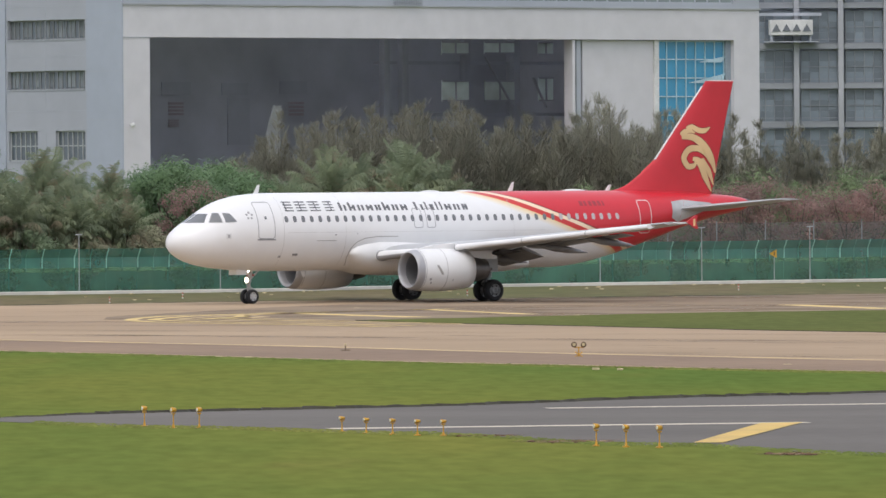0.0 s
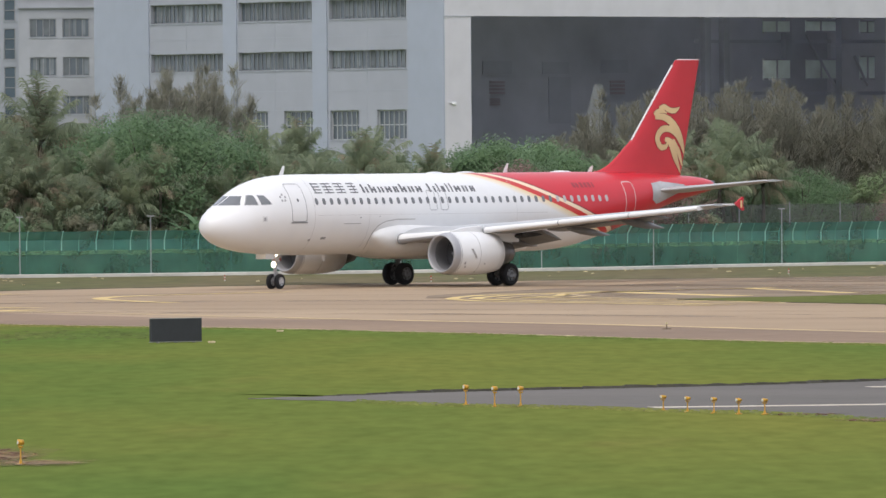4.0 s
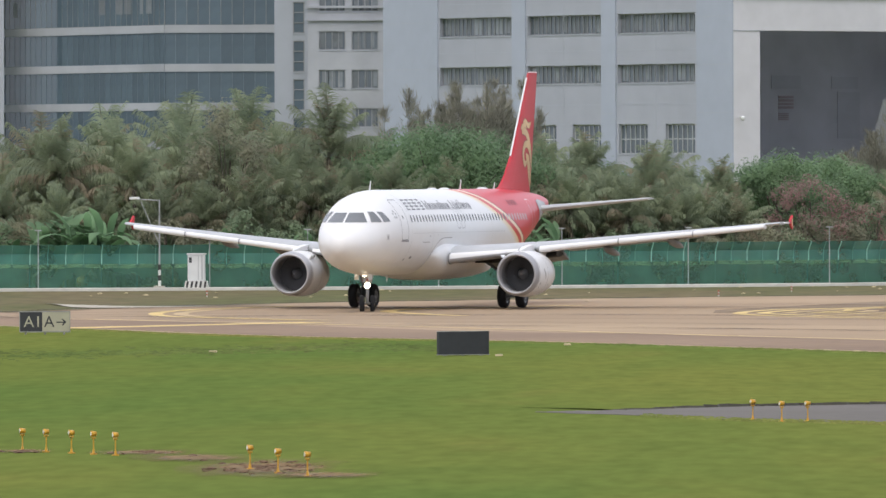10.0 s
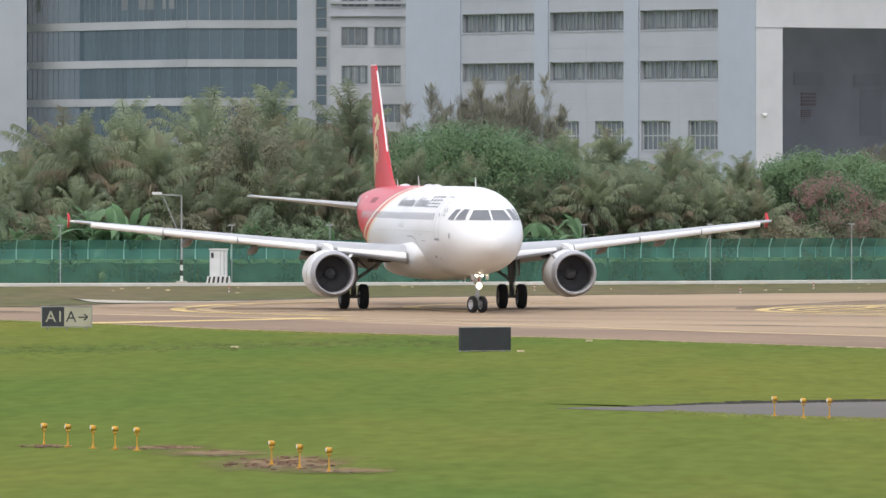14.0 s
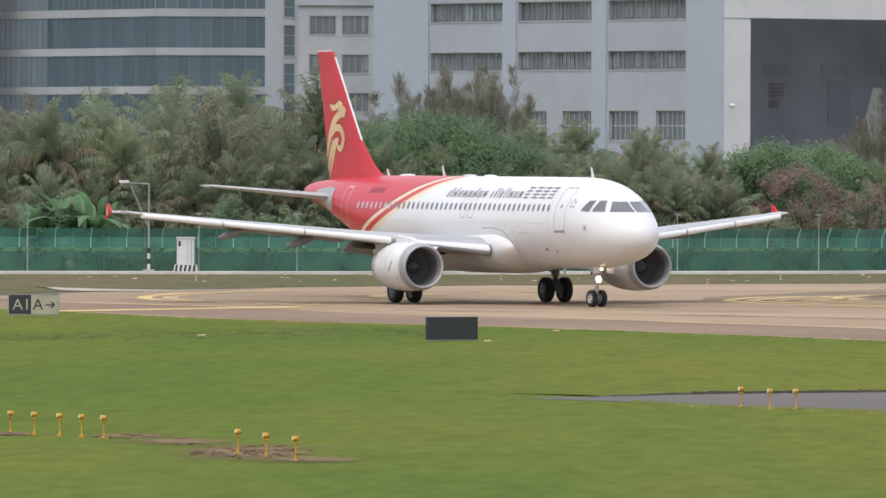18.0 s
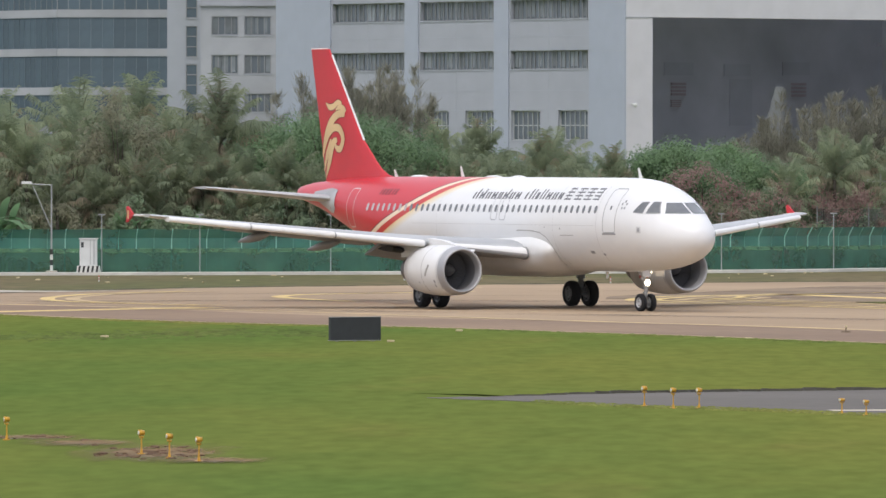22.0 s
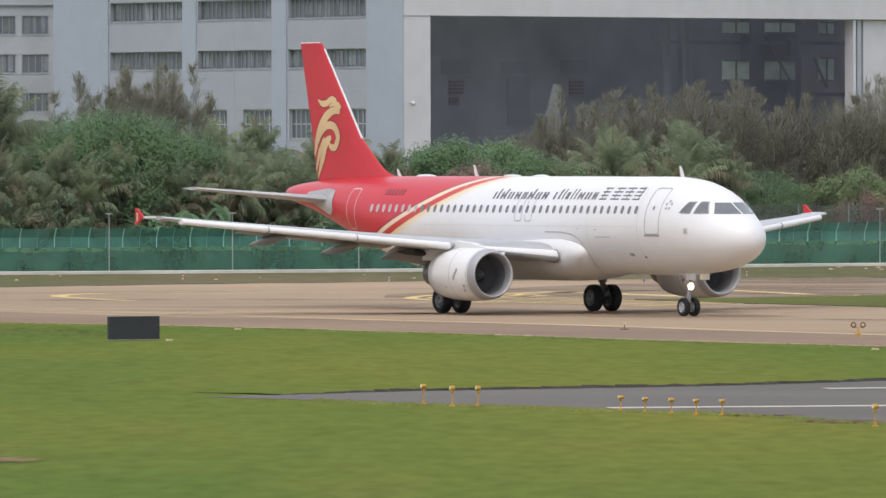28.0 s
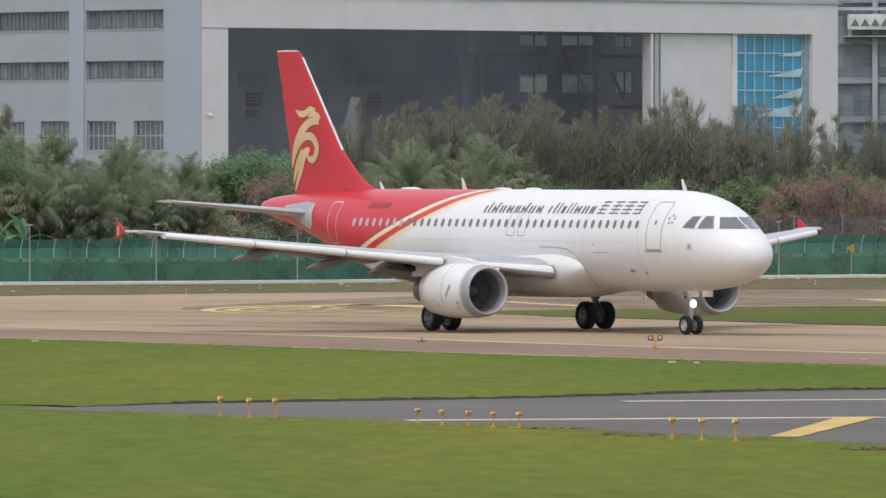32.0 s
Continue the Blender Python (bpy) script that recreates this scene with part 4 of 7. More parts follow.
def livery():
    """White body, red tail end, with cream, red and gold sweeps between."""
    m = material("fuselage_livery", (0.75, 0.75, 0.75), 0.32, 0, 0.02, 1.5, 0.35, 0, (0.745, 0.74, 0.725), 0.5)
    nt = m.node_tree
    n, link = nt.nodes, nt.links.new
    tc = n.new("ShaderNodeTexCoord")
    sep = n.new("ShaderNodeSeparateXYZ")
    link(tc.outputs["Object"], sep.inputs[0])
    def mth(op, a, b=None):
        k = n.new("ShaderNodeMath")
        k.operation = op
        for i, v in enumerate((a, b)):
            if v is None:
                continue
            if isinstance(v, (int, float)):
                k.inputs[i].default_value = v
            else:
                link(v, k.inputs[i])
        return k.outputs[0]
    # station behind the nose, less the sweep's own line
    s = mth("SUBTRACT", 17.71, sep.outputs[0])
    up = mth("SUBTRACT", sep.outputs[2], 4.45)
    edge = mth("SUBTRACT", 24.2, mth("MULTIPLY", up, 2.75))
    crown = mth("MULTIPLY", mth("POWER", mth("MAXIMUM", mth("SUBTRACT", sep.outputs[2], 5.2), 0.0), 2.0), 1.5)
    d = mth("SUBTRACT", s, mth("SUBTRACT", edge, crown))
    t = mth("DIVIDE", mth("ADD", d, 3.0), 4.0)
    ramp = n.new("ShaderNodeValToRGB")
    link(t, ramp.inputs[0])
    cr = ramp.color_ramp
    cr.interpolation = "LINEAR"
    stops = [(0.12, (0.75, 0.75, 0.75)), (0.36, (0.76, 0.60, 0.36)), (0.395, (0.72, 0.52, 0.27)), (0.405, (0.55, 0.035, 0.03)), (0.59, (0.55, 0.035, 0.03)), (0.60, (0.80, 0.64, 0.46)),
             (0.735, (0.80, 0.64, 0.46)), (0.745, (0.16, 0.03, 0.03)), (0.775, (0.30, 0.02, 0.03)), (0.80, (0.56, 0.022, 0.035))]
    cr.elements[0].position, cr.elements[0].color = stops[0][0], (*stops[0][1], 1)
    cr.elements[1].position, cr.elements[1].color = stops[1][0], (*stops[1][1], 1)
    for p, c in stops[2:]:
        e = cr.elements.new(p)
        e.color = (*c, 1)
    hsv = [k for k in n if k.bl_idname == "ShaderNodeHueSaturation"][0]
    link(ramp.outputs[0], hsv.inputs["Color"])
    return m


LIVERY = livery()

# station behind the nose, crown height, keel height, half width
SECTIONS = [(0.0, 3.26, 3.14, 0.05), (0.06, 3.50, 2.94, 0.29), (0.2, 3.70, 2.76, 0.52), (0.5, 3.96, 2.53, 0.82), (1.0, 4.27, 2.27, 1.15), (1.6, 4.60, 2.08, 1.41),
            (2.3, 5.04, 1.94, 1.62), (3.0, 5.36, 1.85, 1.77), (4.0, 5.63, 1.77, 1.89), (5.0, 5.75, 1.72, 1.95), (6.2, 5.80, 1.70, 1.975), (10, 5.80, 1.70, 1.975), (15, 5.80, 1.70, 1.975),
            (20, 5.80, 1.70, 1.975), (24, 5.80, 1.70, 1.975), (26, 5.80, 1.86, 1.955), (28, 5.79, 2.28, 1.86), (30, 5.77, 2.84, 1.68), (32, 5.72, 3.44, 1.42), (34, 5.62, 4.02, 1.08),
            (36, 5.50, 4.46, 0.76), (37.1, 5.36, 4.66, 0.5), (37.45, 5.26, 4.76, 0.36), (37.6, 5.14, 4.9, 0.2)]


def hull(s):
    """Crown, keel and half width at a station, smooth between the sections."""
    k = 0
    while k < len(SECTIONS) - 2 and SECTIONS[k + 1][0] < s:
        k += 1
    p = [SECTIONS[min(max(i, 0), len(SECTIONS) - 1)] for i in (k - 1, k, k + 1, k + 2)]
    h = p[2][0] - p[1][0]
    t = min(max((s - p[1][0]) / h, 0), 1)
    out = []
    for c in (1, 2, 3):
        d1 = (p[2][c] - p[0][c]) / max(p[2][0] - p[0][0], 1e-6) * h
        d2 = (p[3][c] - p[1][c]) / max(p[3][0] - p[1][0], 1e-6) * h
        a, b = p[1][c], p[2][c]
        if abs(a - b) < 1e-6:
            out.append(a)
            continue
        out.append((2 * t ** 3 - 3 * t ** 2 + 1) * a + (t ** 3 - 2 * t ** 2 + t) * d1 + (-2 * t ** 3 + 3 * t ** 2) * b + (t ** 3 - t ** 2) * d2)
    return out


def skin(s, z, side, lift=0.0):
    """The point of the hull's side at a station and height, lifted off along its normal."""
    top, bot, hw = hull(s)
    zc, h = (top + bot) / 2, (top - bot) / 2
    k = max(-0.999, min(0.999, (z - zc) / h))
    c = math.sqrt(1 - k * k)
    n = Vector((c / hw, k / h))
    n.normalize()
    return Vector((17.71 - s, side * (hw * c + n.x * lift), z + n.y * lift))


def patch(corners, side, lift=0.006, nu=6, nv=6):
    """A piece of paint or glass that lies on the hull; corners (station, height) in order."""
    a, b, c, d = (Vector(q) for q in corners)
    bm = bmesh.new()
    g = []
    for j in range(nv + 1):
        row = []
        for i in range(nu + 1):
            p = a.lerp(b, i / nu).lerp(d.lerp(c, i / nu), j / nv)
            row.append(bm.verts.new(skin(p.x, p.y, side, lift)))
        g.append(row)
    for j in range(nv):
        for i in range(nu):
            q = (g[j][i], g[j][i + 1], g[j + 1][i + 1], g[j + 1][i])
            bm.faces.new(q if side < 0 else q[::-1])
    return bm


def outline(points, side, width, lift=0.007, closed=True):
    """A thin painted line on the hull through (station, height) points."""
    pts = [Vector(p) for p in points]
    n = len(pts)
    bm = bmesh.new()
    segs = [(pts[i], pts[(i + 1) % n]) for i in range(n if closed else n - 1)]
    for a, b in segs:
        d = (b - a).normalized()
        s = Vector((-d.y, d.x)) * width / 2
        k = max(1, int((b - a).length / 0.15))
        prev = None
        for i in range(k + 1):
            p = a.lerp(b, i / k)
            cur = [bm.verts.new(skin(*(p + s), side, lift)), bm.verts.new(skin(*(p - s), side, lift))]
            if prev:
                bm.faces.new((prev[0], prev[1], cur[1], cur[0]))
            prev = cur
    bmesh.ops.remove_doubles(bm, verts=bm.verts[:], dist=0.003)
    return bm


def round_rect(s0, s1, z0, z1, r):
    out = []
    for cx, cz, a0 in ((s1 - r, z1 - r, 0), (s0 + r, z1 - r, 90), (s0 + r, z0 + r, 180), (s1 - r, z0 + r, 270)):
        for k in range(4):
            a = radians(a0 + 30 * k)
            out.append((cx + r * math.cos(a), cz + r * math.sin(a)))
    return out


def foil(root, tip, t_root, t_tip, n=14, span=10, vertical=False, kink=None):
    """A wing panel. root and tip: (station of the leading edge, chord, spanwise place, height). kink: a middle rib like them."""
    ribs = [root] + ([kink] if kink else []) + [tip]
    bm = bmesh.new()
    prof = []
    for k in range(n + 1):
        x = 0.5 * (1 - math.cos(math.pi * k / n))
        y = 5 * (0.2969 * math.sqrt(x) - 0.126 * x - 0.3516 * x * x + 0.2843 * x ** 3 - 0.1015 * x ** 4)
        prof.append((x, y))
    loop = [(x, y) for x, y in prof] + [(x, -y * 0.8) for x, y in prof[-2:0:-1]]
    rings = []
    total = abs(tip[2] - root[2]) + abs(tip[3] - root[3])
    for a, b in zip(ribs, ribs[1:]):
        for i in range(span + (b is ribs[-1])):
            u = i / span
            le, ch, y, z = (p + (q - p) * u for p, q in zip(a, b))
            w = (abs(y - root[2]) + abs(z - root[3])) / total
            th = (t_root + (t_tip - t_root) * w) * ch
            ring = []
            for px, py in loop:
                off = py * th
                ring.append(bm.verts.new((17.71 - le - px * ch, y + (off if vertical else 0), z + (0 if vertical else off))))
            rings.append(ring)
    m = len(loop)
    for r0, r1 in zip(rings, rings[1:]):
        for k in range(m):
            bm.faces.new((r0[k], r0[(k + 1) % m], r1[(k + 1) % m], r1[k]))
    bmesh.ops.recalc_face_normals(bm, faces=bm.faces[:])
    for ring, out in ((rings[0], ribs[0]), (rings[-1], ribs[-1])):
        cap = bm.faces.new([bm.verts.new(v.co) for v in ring])
        cap.normal_update()
        away = Vector((0, out[2], out[3])) - Vector((0, (root[2] + tip[2]) / 2, (root[3] + tip[3]) / 2))
        if cap.normal.dot(away) < 0:
            cap.normal_flip()
    return bm


def two_faced(bm):
    """Marks the faces that look down, where inner slats get shade as paint."""
    bm.normal_update()
    for f in bm.faces:
        f.material_index = 1 if f.normal.z < 0.1 else 0
    return bm


def turned(profile, seg=40, axis_y=0.0, axis_z=0.0, closed=False):
    """A body of revolution about a fore-and-aft axis; profile: (station, radius)."""
    bm = bmesh.new()
    rings = [[bm.verts.new((17.71 - s, axis_y + r * math.cos(2 * math.pi * k / seg), axis_z + r * math.sin(2 * math.pi * k / seg))) for k in range(seg)] for s, r in profile]
    for a, b in zip(rings, rings[1:]):
        for k in range(seg):
            bm.faces.new((a[k], a[(k + 1) % seg], b[(k + 1) % seg], b[k]))
    if closed:
        bm.faces.new(rings[0])
        bm.faces.new(rings[-1][::-1])
    bmesh.ops.recalc_face_normals(bm, faces=bm.faces[:])
    return bm


def wheel_mesh(r, w, name, rim_paint):
    """A tyre with its rim, on an axle along y, both sides dished."""
    prof = [(0.0, 0.30 * w), (0.18 * r, 0.30 * w), (0.2 * r, 0.42 * w), (0.32 * r, 0.44 * w), (0.36 * r, 0.2 * w), (0.5 * r, 0.24 * w), (0.55 * r, 0.42 * w), (0.58 * r, 0.44 * w), (0.72 * r, 0.5 * w), (0.88 * r, 0.48 * w), (0.97 * r, 0.36 * w), (1.0 * r, 0.18 * w)]
    full = prof + [(a, -b) for a, b in prof[::-1]]
    seg = 28
    bm = bmesh.new()
    rings = [[bm.verts.new((a * math.cos(2 * math.pi * k / seg), b, a * math.sin(2 * math.pi * k / seg))) for k in range(seg)] for a, b in full[1:-1]]
    for i, (p, q) in enumerate(zip(rings, rings[1:])):
        rim = i < 6 or i >= len(rings) - 7
        for k in range(seg):
            f = bm.faces.new((p[k], p[(k + 1) % seg], q[(k + 1) % seg], q[k]))
            f.material_index = 1 if rim else 0
    for ring in (rings[0], rings[-1]):
        f = bm.faces.new(ring)
        f.material_index = 1
    # spokes so that turning shows
    for k in range(6):
        a = 2 * math.pi * k / 6
        for sgn in (1, -1):
            before = len(bm.faces)
            box(bm, 0.36 * r, 0.5 * r, sgn * 0.26 * w - 0.01, sgn * 0.26 * w + 0.01, -0.05 * r, 0.05 * r, Matrix.Rotation(a, 4, "Y"))
            bm.faces.ensure_lookup_table()
            for f in bm.faces[before:]:
                f.material_index = 0
    bmesh.ops.recalc_face_normals(bm, faces=bm.faces[:])
    return finish(bm, name, [TYRE, rim_paint], True)


def build_airliner():
    t = thing("airliner", pose(0, 0, 0), "white twin-engined airliner with a red tail taxiing on concrete", "airplane")
    WHEELS = []
    # hull
    bm = bmesh.new()
    seg = 56
    stations = [0.0, 0.03, 0.06, 0.12, 0.2, 0.32, 0.5, 0.75, 1.0, 1.3, 1.6, 1.95, 2.3, 2.65, 3.0, 3.5, 4, 4.5, 5, 5.6, 6.2] + [6.2 + 0.99 * k for k in range(1, 19)] + [24.6, 25.2, 26, 27, 28, 29, 30, 31, 32, 33, 34, 35, 36, 36.6, 37.1, 37.3, 37.45, 37.55, 37.6]
    rings = []
    for s in stations:
        top, bot, hw = hull(s)
        zc, h = (top + bot) / 2, (top - bot) / 2
        rings.append([bm.verts.new((17.71 - s, hw * math.sin(2 * math.pi * k / seg), zc + h * math.cos(2 * math.pi * k / seg))) for k in range(seg)])
    for a, b in zip(rings, rings[1:]):
        for k in range(seg):
            bm.faces.new((a[k], b[k], b[(k + 1) % seg], a[(k + 1) % seg]))
    bm.faces.new(rings[0])
    bm.faces.new(rings[-1][::-1])
    bmesh.ops.recalc_face_normals(bm, faces=bm.faces[:])
    part("fuselage", bm, LIVERY, t, "white forward body and red tail end with gold and cream sweeps", True)
    part("tail_exhaust", turned([(37.4, 0.2), (37.75, 0.16), (37.7, 0.1), (37.4, 0.08)], 20, 0, 5.1), CORE_METAL, t, "", True)
    # belly fairing
    bm = bmesh.new()
    rings = []
    for s, w, top, bot in ((10.28, 1.6, 2.85, 2.4), (10.4, 1.9, 3.1, 2.15), (10.7, 2.04, 3.28, 1.9), (11.2, 2.11, 3.38, 1.65), (12.0, 2.15, 3.42, 1.47), (13, 2.17, 3.4, 1.40), (15, 2.17, 3.3, 1.38), (17.5, 2.15, 3.12, 1.38), (19.5, 2.1, 2.95, 1.42), (21, 1.85, 2.65, 1.52), (22.2, 1.2, 2.3, 1.66), (22.7, 0.3, 2.0, 1.8)):
        zc, h = (top + bot) / 2, (top - bot) / 2
        ring = []
        ex = 0.95 if s < 10.6 else 0.8 if s < 11 else 0.65 if s < 11.5 else 0.5
        for k in range(32):
            a = 2 * math.pi * k / 32
            sx, sz = math.sin(a), math.cos(a)
            ring.append(bm.verts.new((17.71 - s, w * math.copysign(abs(sx) ** (ex if sz > 0 else max(ex, 0.85)), sx), zc + h * math.copysign(abs(sz) ** (ex + 0.1 if sz > 0 else max(ex, 0.9)), sz))))
        rings.append(ring)
    for a, b in zip(rings, rings[1:]):
        for k in range(32):
            bm.faces.new((a[k], b[k], b[(k + 1) % 32], a[(k + 1) % 32]))
    bm.faces.new(rings[0])
    bm.faces.new(rings[-1][::-1])
    bmesh.ops.recalc_face_normals(bm, faces=bm.faces[:])
    part("belly_fairing", bm, PAINT_WHITE, t, "", True)

    for side in (1, -1):
        part("fairing_seam", outline([(10.42, 1.95), (10.22, 2.4), (10.3, 2.85), (10.6, 3.18), (11.1, 3.38), (11.9, 3.47), (13.2, 3.47)], side, 0.04, 0.01, False), SEAM, t)
    # windows of the cabin
    wm = bmesh.new()
    ring = [(0.115 * math.copysign(abs(math.cos(a)) ** 0.7, math.cos(a)), 0.17 * math.copysign(abs(math.sin(a)) ** 0.8, math.sin(a))) for a in [2 * math.pi * k / 14 for k in range(14)]]
    base = skin(12.0, 4.42, 1)
    cen = wm.verts.new((0, 0.003, 0))
    vs = []
    for a, b in ring:
        p = skin(12.0 - a, 4.42 + b, 1, 0.007)
        vs.append(wm.verts.new(p - base))
    for k in range(14):
        wm.faces.new((cen, vs[k], vs[(k + 1) % 14]))
    bmesh.ops.recalc_face_normals(wm, faces=wm.faces[:])
    pale = wm.copy()
    cabin = finish(wm, "cabin_window", CABIN_GLASS)
    pale = finish(pale, "cabin_window", material("cabin_window_pale", (0.52, 0.47, 0.47), 0.3))
    for side in (1, -1):
        for k in range(41):
            s = 6.18 + 0.5346 * k
            p = skin(s, 4.42, side, 0.004)
            w = new("cabin_window", cabin if s < 23.5 else pale)
            w.parent = t
            w.matrix_local = Matrix.Translation(p) @ (Matrix.Identity(4) if side > 0 else pose(0, 0, 0, 0, 0, 180)) @ pose(0, 0, 0, 0, 0, 0)
        # overwing exits
        for s in (14.55, 15.36):
            part("overwing_exit", outline(round_rect(s - 0.27, s + 0.27, 3.92, 4.92, 0.1), side, 0.035), DOOR_LINE, t)
        # doors
        d = part("cabin_door", outline(round_rect(4.42, 5.42, 3.42, 5.32, 0.14), side, 0.035), DOOR_LINE, t, "outlined forward cabin door")
        part("door_sill", patch(((4.36, 3.33), (5.48, 3.33), (5.48, 3.40), (4.36, 3.40)), side, 0.02, 8, 1), DOOR_LINE, d)
        part("door_window", patch(((4.86, 4.42), (4.98, 4.42), (4.98, 4.58), (4.86, 4.58)), side, 0.008, 2, 2), COCKPIT_GLASS, d)
        part("aft_door", outline(round_rect(29.15, 29.95, 3.5, 5.25, 0.14), side, 0.05), PALE_LINE, t, "pale outlined aft cabin door")
        # cockpit glass
        for q in (((1.82, 4.28), (2.45, 4.28), (2.45, 4.76), (2.20, 4.76)), ((2.62, 4.28), (3.22, 4.31), (2.96, 4.75), (2.62, 4.76))):
            pane = part("cockpit_window", patch(q, side, 0.009, 6, 5), COCKPIT_GLASS, t, "grey cockpit pane", True)
            part("window_seal", outline(list(q), side, 0.03, 0.013), DOOR_LINE, pane)
        # static port plates, small vents
        part("probe_plate", patch(((2.55, 3.42), (2.83, 3.42), (2.83, 3.70), (2.55, 3.70)), side, 0.008, 3, 3), material("probe_grey", (0.62, 0.62, 0.62), 0.4), t)
        part("probe_mark", patch(((2.63, 3.48), (2.75, 3.48), (2.75, 3.64), (2.63, 3.64)), side, 0.012, 2, 2), DOOR_LINE, t)
        for s, z, w, h in ((5.85, 2.42, 0.16, 0.1), (6.7, 2.5, 0.34, 0.12), (9.2, 3.55, 0.1, 0.06), (10.6, 3.6, 0.06, 0.05)):
            part("vent", patch(((s, z), (s + w, z), (s + w, z + h), (s, z + h)), side, 0.008, 3, 2), DOOR_LINE, t)
        for s0 in (6.0, 9.9, 20.7):
            part("panel_line", outline([(s0, 2.0 + 0.36 * k) for k in range(11)], side, 0.018, 0.005, False), PANEL_LINE, t)
        part("panel_line", outline([(6.2, 3.72), (23.0, 3.72)], side, 0.014, 0.005, False), PANEL_LINE, t)
        part("hatch_line", outline([(8.1, 3.28), (9.3, 3.28)], side, 0.03, 0.006, False), SEAM, t)
        # stab root plate
        part("tailplane_plate", patch(((31.45, 4.30), (31.95, 4.05), (32.5, 5.26), (31.55, 5.16)), side, 0.02, 5, 5), PLATE_GREY, t, "grey plate round the tailplane root", True)
        part("tailplane_plate", patch(((31.97, 4.07), (34.6, 4.86), (34.4, 5.08), (32.5, 5.24)), side, 0.021, 8, 4), PLATE_GREY, t, "grey plate round the tailplane root", True)
        build_titles(t, side)
        # registration as bars
        rs = 25.3
        for k, w in enumerate((0.22, 0.16, 0.2, 0.22, 0.2, 0.12)):
            a = rs + k * 0.30
            part("registration_bar", patch(((a, 4.98), (a + w, 4.98), (a + w, 5.24), (a, 5.24)), side, 0.008, 2, 3), REG_DARK, t)
        # small emblem near the door
        for k in range(5):
            a = 2 * math.pi * k / 5 + 0.3
            s0, z0 = 4.0 + 0.16 * math.cos(a), 4.62 + 0.16 * math.sin(a)
            part("emblem_dot", patch(((s0 - 0.05, z0 - 0.05), (s0 + 0.05, z0 - 0.05), (s0 + 0.05, z0 + 0.05), (s0 - 0.05, z0 + 0.05)), side, 0.008, 1, 1), DOOR_LINE, t)
    # windscreen: two front panes
    def station(y, z):
        """The station at which the hull's side reaches y at that height."""
        lo, hi = 0.3, 4.0
        for _ in range(40):
            mid = (lo + hi) / 2
            top, bot, hw = hull(mid)
            k = (z - (top + bot) / 2) / ((top - bot) / 2)
            inside = k < 1 and hw * math.sqrt(max(0, 1 - k * k)) > y
            lo, hi = (lo, mid) if inside else (mid, hi)
        return hi
    for side in (1, -1):
        bm = bmesh.new()
        g = []
        for j in range(7):
            v = j / 6
            z = 4.27 + 0.46 * v
            row = []
            for i in range(9):
                y = 0.045 + (0.99 - 0.30 * v - 0.045) * i / 8
                row.append(bm.verts.new((17.71 - station(y, z) + 0.01, side * y, z + 0.008)))
            g.append(row)
        for j in range(6):
            for i in range(8):
                bm.faces.new((g[j][i], g[j][i + 1], g[j + 1][i + 1], g[j + 1][i]))
        bmesh.ops.recalc_face_normals(bm, faces=bm.faces[:])
        part("windscreen", bm, COCKPIT_GLASS, t, "dark front cockpit pane", True)
    # antennas and bumps on the crown
    for s, z, h in ((5.54, 5.74, 0.5), (21.87, 5.78, 0.5), (28.26, 5.77, 0.34)):
        bm = foil((s - 0.22, 0.34, 0, z), (s + 0.08, 0.16, 0, z + h), 0.12, 0.1, 6, 2, True)
        part("antenna", bm, PAINT_WHITE, t)
    for s, l in ((16.6, 0.6), (18.9, 0.7), (26.0, 0.8)):
        bm = bmesh.new()
        bmesh.ops.create_uvsphere(bm, u_segments=14, v_segments=8, radius=1, matrix=Matrix.Translation((17.71 - s, 0, 5.79)) @ Matrix.Diagonal((l, 0.22, 0.09, 1)))
        part("crown_fairing", bm, PAINT_WHITE, t, "", True)
    for s in (8.3, 16.5):
        part("belly_antenna", foil((s, 0.3, 0, 1.68), (s + 0.12, 0.18, 0, 1.38), 0.1, 0.1, 6, 2, True), PAINT_WHITE, t)
    # fin
    fin = part("fin", foil((29.9, 5.3, 0, 5.55), (34.85, 1.87, 0, 11.68), 0.10, 0.09, 12, 10, True), PAINT_RED, t, "red vertical fin", True)
    bm = bmesh.new()
    dl = [(28.3, 5.76), (29.0, 5.88), (29.55, 6.10), (30.15, 6.48), (30.7, 6.92), (31.22, 7.32), (31.78, 7.72)]
    rows = []
    for s, z in dl:
        u = (z - 5.55) / 6.13
        le, ch = 29.9 + 4.95 * u, 5.3 - 3.43 * u
        w = [5 * (0.2969 * math.sqrt(x) - 0.126 * x - 0.3516 * x * x + 0.2843 * x ** 3 - 0.1015 * x ** 4) * (0.10 - 0.01 * u) * ch for x in (0.2,)][0]
        inner = le + 0.2 * ch
        row = []
        for k in range(7):
            q = k / 6
            row.append((s + (inner - s) * q, 0.02 + (w - 0.018) * math.sin(q * math.pi / 2) if k else 0.012, z))
        rows.append(row)
    grids = [[[bm.verts.new((17.71 - p[0], sg * p[1] * (0.8 if sg < 0 and p[1] > 0.1 else 1), p[2])) for p in row] for row in rows] for sg in (1, -1)]
    for g in grids:
        for r0, r1 in zip(g, g[1:]):
            for k in range(6):
                bm.faces.new((r0[k], r0[k + 1], r1[k + 1], r1[k]))
    for i in range(len(dl) - 1):
        bm.faces.new((grids[0][i][0], grids[0][i + 1][0], grids[1][i + 1][0], grids[1][i][0]))
    bmesh.ops.recalc_face_normals(bm, faces=bm.faces[:])
    part("dorsal_fillet", bm, PAINT_RED, fin, "", True)
